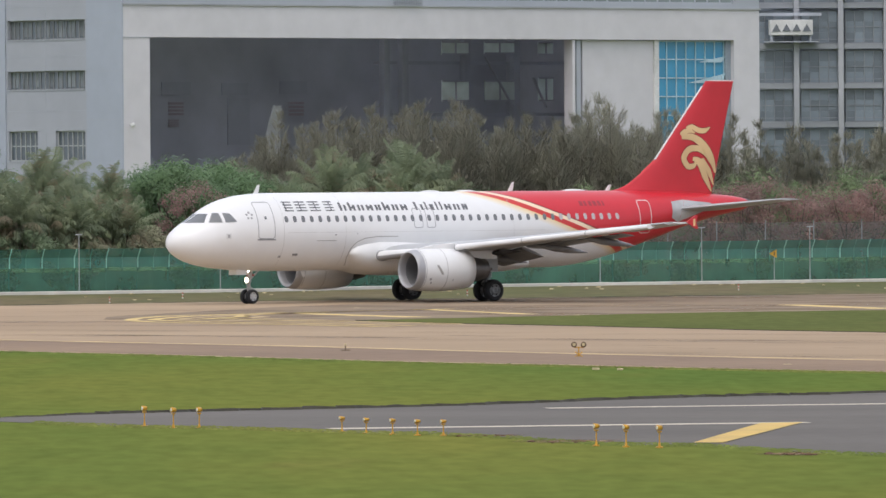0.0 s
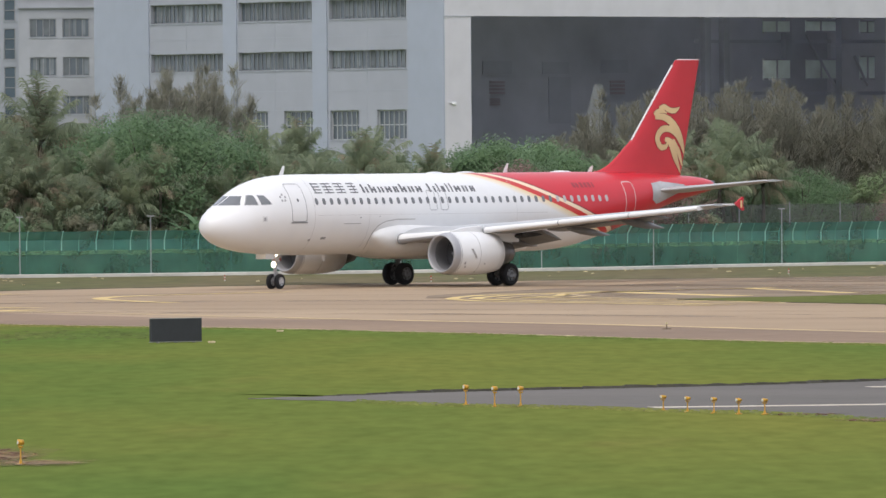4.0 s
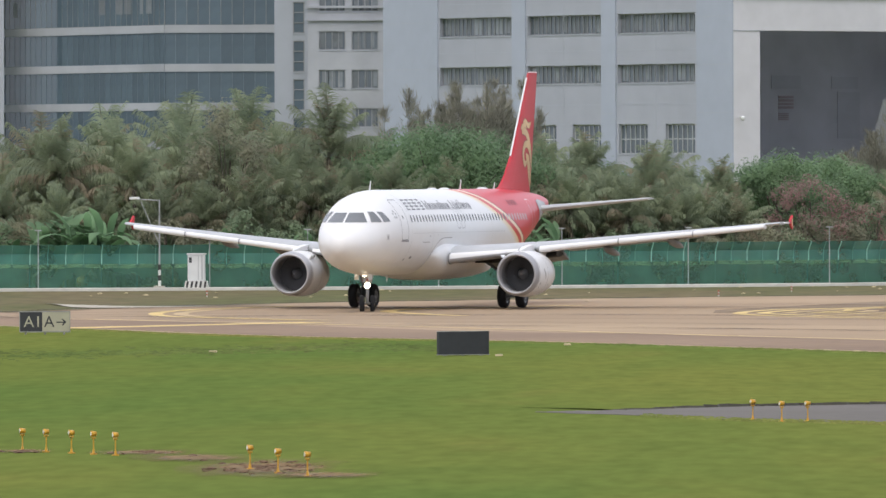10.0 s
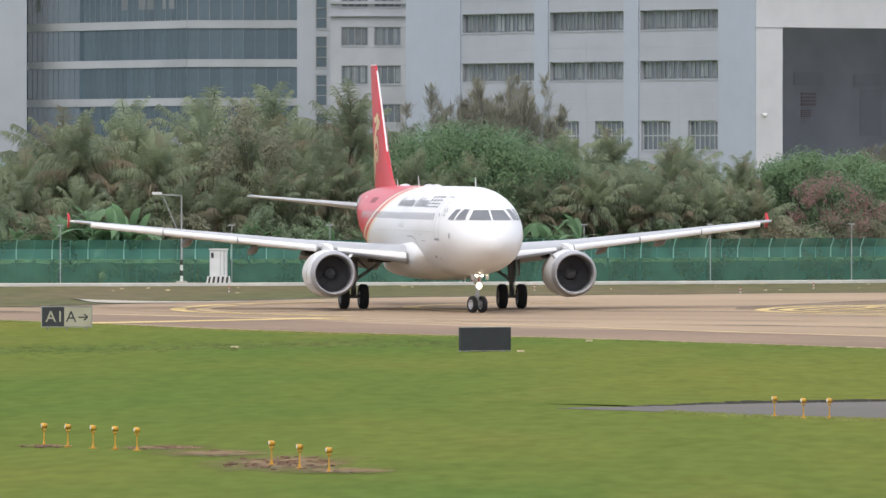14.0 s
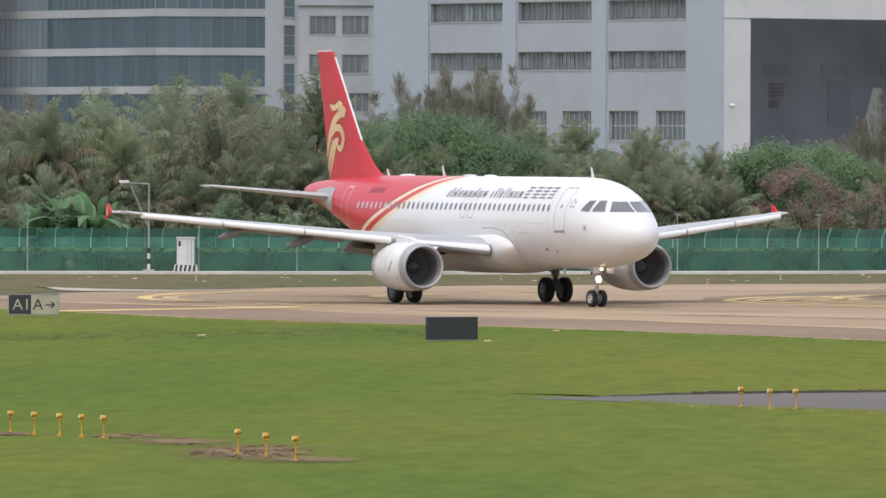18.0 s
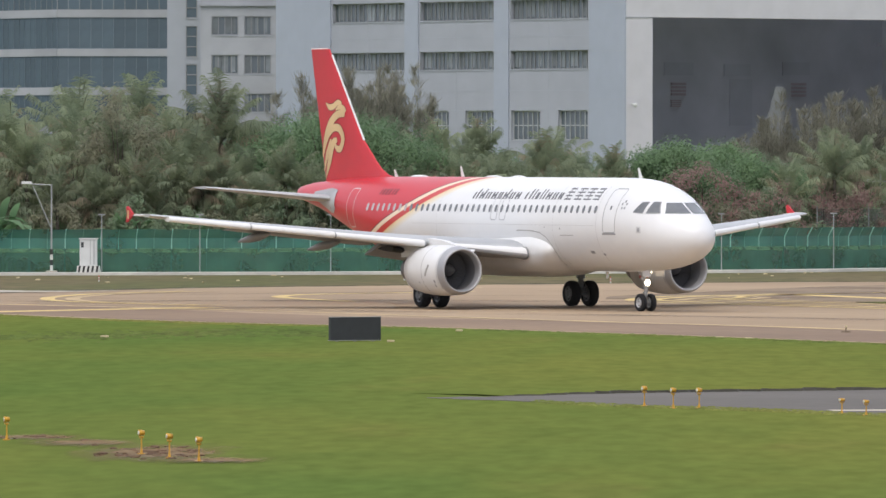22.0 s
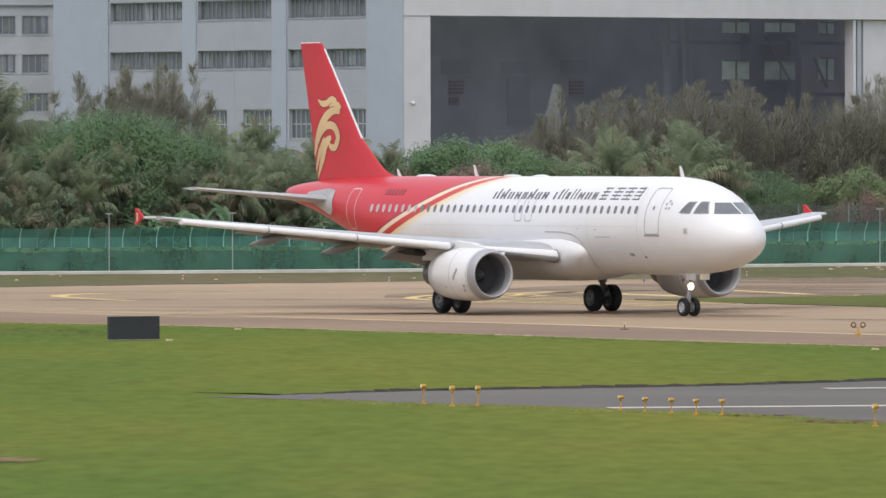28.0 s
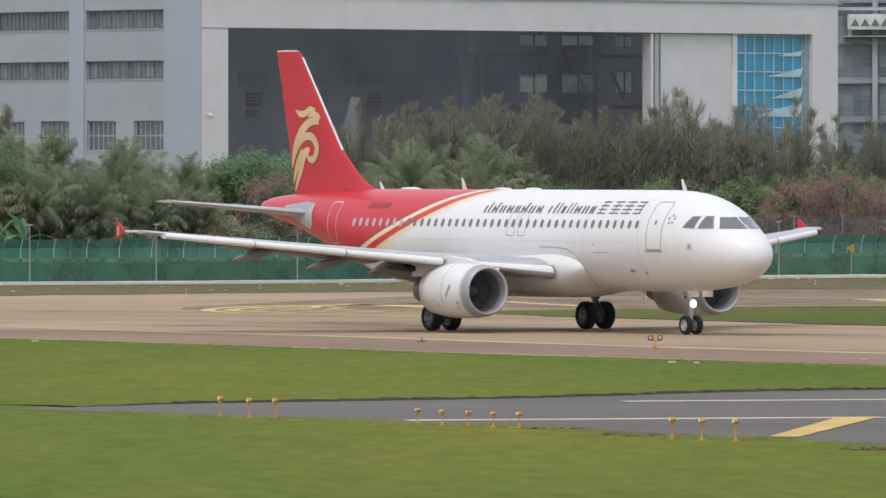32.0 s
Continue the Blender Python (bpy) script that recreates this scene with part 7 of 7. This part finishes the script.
LAMP_BROWN = material("lamp_brown_paint", (0.13, 0.085, 0.045), 0.6, 0, 0.15, 8, 1.0)
BASE_PALE = material("base_pale", (0.6, 0.5, 0.3), 0.8, 0, 0.1, 8, 1)
SIGN_BLACK = material("sign_back_black", (0.028, 0.03, 0.034), 0.6, 0, 0.1, 5, 0.8)
SIGN_CREAM = material("sign_cream", (0.43, 0.41, 0.30), 0.6, 0, 0.05, 5, 0.8)
SIGN_FRAME = material("sign_frame_grey", (0.3, 0.3, 0.28), 0.6, 0.2, 0.05, 5, 0.8)
GALV = material("galvanised_steel", (0.42, 0.43, 0.43), 0.5, 0.5, 0.08, 5, 0.8)
CABINET_WHITE = material("cabinet_white", (0.70, 0.71, 0.70), 0.5, 0, 0.04, 3, 0.5)
STRIPE_BLACK = material("stripe_black", (0.03, 0.03, 0.03), 0.7)
STRIPE_WHITE = material("stripe_white", (0.7, 0.7, 0.66), 0.7)
WARN_RED = material("warning_red", (0.42, 0.11, 0.07), 0.6)


def field_lamp(h, twist):
    t = thing("approach_light", pose(0, 0, 0), "yellow elevated airfield light on a thin post", "airfield light", "approach lights in the grass")
    part("base_plate", rods(((0, 0, -0.05), (0, 0, 0.012), 0.09), seg=16), LAMP_YELLOW, t)
    part("post", rods(((0, 0, 0.0), (0, 0, h - 0.1), 0.017), ((0, 0, 0.0), (0, 0, 0.1), 0.04, 0.025), seg=10), LAMP_YELLOW, t)
    m = pose(0, 0, h - 0.02, 0, 0, twist)
    head = bmesh.new()
    bmesh.ops.create_cone(head, cap_ends=True, segments=16, radius1=0.058, radius2=0.072, depth=0.13, matrix=m @ pose(0, 0, 0, 90, 0, 0))
    box(head, -0.03, 0.03, -0.05, 0.05, -0.12, -0.08, m)
    hd = part("lamp_head", head, LAMP_YELLOW, t, "yellow lamp head", True)
    part("lens", rods((tuple(m @ Vector((0, -0.06, 0.0))), tuple(m @ Vector((0, -0.075, 0.0))), 0.045), seg=16), LAMP_LENS, hd, "pale glass lens")
    return t


def build_field_lights():
    a = field_lamp(0.50, -62)
    spots = [(9.1, 229.7), (9.8, 228.6), (10.6, 227.9), (2.9, 243.5), (3.52, 241.9), (4.2, 241.0), (4.83, 240.0), (5.5, 239.6), (-2.4, 250.3), (-1.6, 248.4), (-0.9, 248.4),
             (-19.95, 223.3), (-19.3, 222.5), (-18.6, 221.5), (-18.0, 220.7), (-17.4, 219.8), (-13.5, 209.5), (-12.7, 206.9), (-11.9, 204.6)]
    for k, (x, y) in enumerate(spots):
        m = pose(x, y, -0.03, 0, 0, 0 if k < 11 else -4) @ Matrix.Diagonal((1, 1, 0.74 if 2 < k < 8 else 1, 1))
        if k:
            copy_thing(a, m)
        else:
            a.matrix_basis = m
    # twin guard light at the taxiway edge
    t = thing("guard_light", pose(12.75, 337.6, 0.0) @ Matrix.Scale(0.62, 4), "twin dark guard light on a yellow stand", "airfield light")
    part("post", rods(((0, 0, -0.05), (0, 0, 0.6), 0.035), ((-0.3, 0, 0.58), (0.3, 0, 0.58), 0.03), ((-0.22, 0, 0.02), (0.22, 0, 0.3), 0.03), ((0.22, 0, 0.02), (-0.22, 0, 0.3), 0.03)), LAMP_YELLOW, t)
    for x in (-0.28, 0.28):
        hd = part("lamp_head", rods(((x, -0.12, 0.74), (x, 0.12, 0.74), 0.17, 0.13), ((x, 0, 0.58), (x, 0, 0.66), 0.03), seg=16), LAMP_BROWN, t, "dark brown lamp head", True)
        part("lens", rods(((x, -0.15, 0.74), (x, -0.121, 0.74), 0.10), seg=16), BASE_PALE, hd, "pale amber lens")
    # small dark edge light on the shoulder
    t = thing("edge_light", pose(4.35, 352.5, 0.0), "small dark taxiway edge light on a round plate", "airfield light")
    part("base_plate", rods(((0, 0, 0.0), (0, 0, 0.05), 0.2, 0.16), seg=16), LAMP_BROWN, t)
    part("stem", rods(((0, 0, 0.05), (0, 0, 0.2), 0.02), seg=8), LAMP_BROWN, t)
    part("lamp_head", rods(((0, 0, 0.2), (0, 0, 0.28), 0.05, 0.035), seg=12), BASE_PALE, t, "pale lamp cap")
    # flush edge lights and slabs beside the pavement
    for x, y, w in ((-12.5, 335.7, 0.4), (-23.5, 343.2, 0.45), (-10.6, 356, 0.4), (-0.5, 343, 0.4), (0.6, 341.5, 0.4), (12.6, 318, 0.4), (13.4, 317, 0.3), (19.5, 322, 0.4), (-8.6, 398, 0.35), (-13, 470, 0.4), (6.3, 463, 0.4), (24, 497, 0.4), (16.4, 436, 0.45), (10.3, 412, 0.4)):
        s = thing("cover_slab", pose(x, y, -0.05), "small pale yellowish cover slab in the grass", "slab", "cover slabs")
        w *= 0.55
        part("slab", boxes((-w * 0.6, w * 0.6, -w * 0.6, w * 0.6, 0, 0.07), bevel=0.02), BASE_PALE, s)


def letters(text, size, m, mat, parent, name="lettering"):
    cu = bpy.data.curves.new(name, "FONT")
    cu.body, cu.size, cu.extrude = text, size, 0.004
    cu.align_x, cu.align_y = "CENTER", "CENTER"
    tmp = new("text_source", cu)
    dg = bpy.context.evaluated_depsgraph_get()
    me = bpy.data.meshes.new_from_object(tmp.evaluated_get(dg))
    bpy.data.objects.remove(tmp)
    me.materials.clear()
    me.materials.append(mat)
    ob = new(name, me)
    ob.parent = parent
    ob.matrix_local = m
    return ob


def build_signs():
    # dark back of a taxiway sign
    t = thing("blank_taxiway_sign", pose(-13.85, 336.5, -0.03, 0, 0, 30), "plain black rear face of a taxiway sign on short legs", "sign")
    W = 1.04
    part("panel", boxes((-W, W, -0.09, 0.09, 0.03, 0.87), bevel=0.02), SIGN_BLACK, t, "plain black panel")
    part("frame", boxes((-W - 0.015, W + 0.015, -0.1, 0.1, 0.865, 0.89), (-W - 0.015, W + 0.015, -0.1, 0.1, 0.01, 0.035)), SIGN_FRAME, t)
    for x in (-0.75, 0.0, 0.75):
        part("leg", boxes((x - 0.04, x + 0.04, -0.06, 0.06, -0.1, 0.012)), SIGN_FRAME, t)
    # A1 | A arrow sign
    t = thing("taxiway_sign", pose(-33.1, 381.1, 0.0, 0, 0, 4), "black and cream taxiway sign reading A1 A with an arrow", "sign")
    part("panel", boxes((-1.03, -0.11, -0.1, 0.1, 0.08, 0.88), bevel=0.015), SIGN_BLACK, t, "black location panel")
    part("panel", boxes((-0.105, 1.03, -0.1, 0.1, 0.08, 0.88), bevel=0.015), SIGN_CREAM, t, "cream direction panel")
    part("frame", boxes((-1.06, 1.06, -0.11, 0.11, 0.88, 0.915), (-1.06, 1.06, -0.11, 0.11, 0.04, 0.08), (-1.06, -1.03, -0.11, 0.11, 0.08, 0.88), (1.03, 1.06, -0.11, 0.11, 0.08, 0.88)), SIGN_FRAME, t)
    letters("A1", 0.66, pose(-0.50, -0.106, 0.46, 90, 0, 0), SIGN_CREAM, t)
    letters("A", 0.66, pose(0.18, -0.106, 0.46, 90, 0, 0), SIGN_BLACK, t)
    bm = boxes((0.48, 0.86, -0.112, -0.104, 0.435, 0.485))
    box(bm, -0.2, 0.0, -0.004, 0.004, -0.028, 0.028, Matrix.Translation((0.87, -0.108, 0.46)) @ Matrix.Rotation(radians(40), 4, "Y"))
    box(bm, -0.2, 0.0, -0.003, 0.003, -0.028, 0.028, Matrix.Translation((0.87, -0.108, 0.46)) @ Matrix.Rotation(radians(-40), 4, "Y"))
    part("arrow", bm, SIGN_BLACK, t)
    for x in (-0.8, 0.0, 0.8):
        part("leg", boxes((x - 0.04, x + 0.04, -0.06, 0.06, -0.1, 0.045)), SIGN_FRAME, t)
    # small yellow warning triangle on the fence
    x = 33.0
    t = thing("warning_sign", pose(x, fence_y(x) - 0.5, 0), "small yellow triangular warning sign on a thin post", "sign")
    bm = bmesh.new()
    bmesh.ops.create_cone(bm, cap_ends=True, segments=3, radius1=0.3, radius2=0.3, depth=0.02, matrix=pose(0, 0, 1.75, 90, 0, 0) @ pose(0, 0, 0, 0, 0, 90))
    part("plate", bm, LAMP_YELLOW, t)
    part("mark", boxes((-0.03, 0.03, -0.02, -0.012, 1.65, 1.85)), STRIPE_BLACK, t)
    part("post", rods(((0, 0.03, -0.05), (0, 0.03, 1.8), 0.025)), GALV, t)


def build_verge_things():
    # thin poles with a crosshead along the fence
    src = None
    for x, h in ((-45.0, 3.35), (-35.55, 3.4), (-30.1, 3.4), (-22.8, 3.4), (-15.9, 3.35), (-8.75, 3.3), (-0.65, 3.45), (5.9, 3.45), (13.6, 3.5), (28.4, 3.9), (35.2, 3.8), (22.1, 3.4), (42.5, 3.8), (-53.5, 3.4)):
        m = pose(x, fence_y(x) - 1.4, 0)
        if not src:
            src = thing("sensor_pole", m, "thin grey pole with a short crosshead before the fence", "pole", "poles along the fence")
            part("pole", rods(((0, 0, -0.05), (0, 0, 3.35), 0.035, 0.028)), GALV, src)
            part("crosshead", boxes((-0.2, 0.2, -0.04, 0.04, 3.35, 3.42)), GALV, src)
            part("foot", boxes((-0.12, 0.12, -0.12, 0.12, -0.05, 0.06)), PALE_CONCRETE, src)
        else:
            copy_thing(src, m)
    # camera post with an arm
    x = -38.28
    t = thing("camera_post", pose(x, fence_y(x) - 2.0, 0.0), "tall galvanised post with an arm, camera and striped foot", "post")
    part("post", rods(((0, 0, 0), (0, 0, 5.1), 0.06, 0.045)), GALV, t)
    part("arm", rods(((0, 0, 5.05), (-1.2, 0, 5.12), 0.03), ((-0.05, 0, 2.7), (-1.05, 0, 5.0), 0.03)), GALV, t)
    part("camera_head", boxes((-1.68, -1.12, -0.13, 0.13, 5.11, 5.26), bevel=0.03), CABINET_WHITE, t, "white boxy camera head")
    for k in range(4):
        part("stripe", rods(((0, 0, 0.25 + 0.3 * k), (0, 0, 0.55 + 0.3 * k), 0.085)), STRIPE_BLACK if k % 2 else STRIPE_WHITE, t)
    part("foot", boxes((-0.3, 0.3, -0.3, 0.3, -0.05, 0.25), bevel=0.03), PALE_CONCRETE, t)
    # white cabinet on a striped plinth
    x = -36.22
    t = thing("equipment_cabinet", pose(x, fence_y(x) - 2.2, 0.0), "white equipment cabinet on a black and white striped plinth", "cabinet")
    part("body", boxes((-0.48, 0.48, -0.35, 0.35, 0.52, 2.0), bevel=0.02), CABINET_WHITE, t, "white steel body")
    part("lid", boxes((-0.53, 0.53, -0.4, 0.4, 2.0, 2.07), bevel=0.02), CABINET_WHITE, t)
    part("door_gap", boxes((0.1, 0.14, -0.356, -0.35, 0.6, 1.95), (0.3, 0.36, -0.356, -0.35, 0.6, 1.95)), GALV, t)
    part("vent", boxes((-0.4, -0.25, -0.356, -0.35, 1.55, 1.85)), SIGN_BLACK, t)
    bm = bmesh.new()
    lo = [bm.verts.new(v) for v in ((-0.68, -0.5, 0), (0.68, -0.5, 0), (0.68, 0.5, 0), (-0.68, 0.5, 0))]
    hi = [bm.verts.new(v) for v in ((-0.6, -0.44, 0.52), (0.6, -0.44, 0.52), (0.6, 0.44, 0.52), (-0.6, 0.44, 0.52))]
    for k in range(4):
        bm.faces.new((lo[k], lo[(k + 1) % 4], hi[(k + 1) % 4], hi[k]))
    bm.faces.new(hi)
    plinth = part("plinth", bm, STRIPE_WHITE, t, "black and white striped plinth")
    for k in range(5):
        a = -0.6 + 0.25 * k
        raw("stripe", [(a, -0.506, 0.01), (a + 0.12, -0.506, 0.01), (a + 0.2, -0.448, 0.51), (a + 0.08, -0.448, 0.51)], [(0, 1, 2, 3)], STRIPE_BLACK, plinth)
    # red and white markers
    for x, d in ((-33.9, -28), (-2.7, -26.5), (29.0, -31), (-6.5, -41), (-17.8, -26.7), (13.05, -37.9)):
        t = thing("red_marker", pose(x, fence_y(x) + d, -0.02), "small red and white marker post on the verge", "marker", "red markers")
        t.scale = (0.75, 0.75, 0.75)
        part("post", rods(((0, 0, -0.05), (0, 0, 0.42), 0.05)), STRIPE_WHITE, t)
        part("band", rods(((0, 0, 0.12), (0, 0, 0.22), 0.056), seg=10), WARN_RED, t)
        part("cap", rods(((0, 0, 0.32), (0, 0, 0.45), 0.06, 0.05), seg=10), WARN_RED, t)
    # lamp mast with twin heads far behind the bushes
    t = thing("mast_lamp", pose(8.9, 553.5, 0), "thin grey mast with small twin floodlights", "lamp post")
    part("mast", rods(((0, 0, 0), (0, 0, 5.6), 0.05)), GALV, t)
    part("crossarm", rods(((-0.7, 0, 5.2), (0.5, 0, 5.2), 0.03)), GALV, t)
    for a in (-0.75, 0.5):
        part("floodlight", boxes((a - 0.12, a + 0.12, -0.12, 0.12, 5.2, 5.42), bevel=0.02), CABINET_WHITE, t)
    part("dome", rods(((0.25, -0.1, 3.9), (0.25, -0.1, 4.2), 0.15, 0.1)), CABINET_WHITE, t)


def build_stones():
    """Pale rubble and bits scattered along the verge."""
    rng = random.Random(9)
    bm = bmesh.new()
    for k in range(46):
        x = rng.uniform(-48, 38)
        y = fence_y(x) - rng.uniform(5, 34)
        w = rng.uniform(0.04, 0.1)
        bmesh.ops.create_icosphere(bm, subdivisions=1, radius=1, matrix=Matrix.Translation((x, y, 0.0)) @ Matrix.Diagonal((w * 1.8, w, w * 0.6, 1)))
    for v in bm.verts:
        v.co += Vector((rng.uniform(-0.03, 0.03), rng.uniform(-0.03, 0.03), rng.uniform(-0.015, 0.015)))
    tagged(new("verge_rubble", finish(bm, "verge_rubble", BASE_PALE)), "small pale rubble scattered on the verge", "rubble", kind="stuff")


def build_parked_tail():
    """The tail of an aircraft parked inside the hangar."""
    t = thing("parked_aircraft", HANGAR @ pose(17.71, 10, -0.02, 0, 0, 180), "pale tail of an aircraft parked inside the dark hangar", "airplane")
    bm = foil((18.9, 3.2, 0, 5.2), (21.5, 0.95, 0, 12.9), 0.1, 0.09, 10, 4, True)
    part("fin", bm, material("pale_grey_paint", (0.43, 0.44, 0.46), 0.4), t, "", True)
    part("fuselage", turned([(1, 1.9), (12, 1.95), (18, 1.5), (22, 0.6), (23.5, 0.2)], 24, 0, 4.0, True), material("hangar_white_paint", (0.55, 0.55, 0.55), 0.4), t, "", True)
    part("gear_leg", rods(((15.7, 0, 0), (15.7, 0, 2.4), 0.14), ((6, 1.5, 0), (6, 1.5, 2.8), 0.14), ((6, -1.5, 0), (6, -1.5, 2.8), 0.14)), STRUT, t)


build_field_lights()
build_signs()
build_verge_things()
build_stones()
build_parked_tail()


# ---------------------------------------------------------------- what moves
# seconds, place of the main gear's middle, heading
TAXI = [
    (0, 11.47, 488.42, 213.44), (1, 6.79, 485.32, 215.03), (2, 2.42, 482.07, 217.82), (3, -1.62, 478.66, 221.65), (4, -5.32, 475.08, 226.13), (5, -8.69, 471.30, 230.85),
    (6, -11.70, 467.30, 235.64), (7, -14.34, 463.11, 240.52), (8, -16.60, 458.78, 245.63), (9, -18.41, 454.38, 251.10), (10, -19.74, 450.01, 257.03), (11, -20.57, 445.76, 263.38),
    (12, -20.92, 441.69, 269.91), (13, -20.82, 437.87, 276.23), (14, -20.34, 434.32, 282.01), (15, -19.56, 431.01, 287.11), (16, -18.54, 427.86, 291.35), (17, -17.35, 424.82, 294.49),
    (18, -16.05, 421.87, 296.49), (19, -14.66, 418.96, 297.69), (20, -13.21, 416.08, 298.51), (21, -11.69, 413.21, 299.24), (22, -10.10, 410.31, 299.99), (23, -8.44, 407.37, 300.70),
    (24, -6.71, 404.39, 301.27), (25, -4.93, 401.38, 301.64), (26, -3.10, 398.33, 301.82), (27, -1.22, 395.25, 301.88), (28, 0.70, 392.14, 301.87), (29, 2.65, 388.99, 301.86),
    (30, 4.63, 385.81, 301.86), (31, 6.65, 382.59, 301.87), (32, 8.69, 379.35, 301.87),
]


def motions():
    def at(t):
        """Place and heading at any time, smooth between the rows."""
        k = min(int(t), 31)
        u = t - k
        p = [TAXI[min(max(i, 0), 32)] for i in (k - 1, k, k + 1, k + 2)]
        return [0.5 * (2 * p[1][c] + (p[2][c] - p[0][c]) * u + (2 * p[0][c] - 5 * p[1][c] + 4 * p[2][c] - p[3][c]) * u * u + (3 * p[1][c] - p[0][c] - 3 * p[2][c] + p[3][c]) * u ** 3) for c in (1, 2, 3)]

    walk(AIRLINER, [(t / 2, pose(at(t / 2)[0], at(t / 2)[1], 0, 0, 0, at(t / 2)[2])) for t in range(65)])
    # rolled way and steering angle every tenth of a second
    times = [k / 10 for k in range(321)]
    way, steer = [0.0], []
    for a, b in zip(times, times[1:]):
        p, q = at(a), at(b)
        way.append(way[-1] + math.hypot(q[0] - p[0], q[1] - p[1]))
    for t in times:
        p, q = at(max(t - 0.25, 0)), at(min(t + 0.25, 32))
        ds = math.hypot(q[0] - p[0], q[1] - p[1])
        steer.append(math.degrees(math.atan(12.64 * radians(q[2] - p[2]) / ds)))
    walk(NOSE_GEAR, [(t, Matrix.Translation(NOSE_AT) @ pose(0, 0, 0, 0, 0, a)) for t, a in list(zip(times, steer))[::5]])
    for wheel, place, r in WHEEL_SET:
        walk(wheel, [(t, Matrix.Translation(place) @ Matrix.Rotation(w / r, 4, "Y")) for t, w in zip(times, way)])


motions()
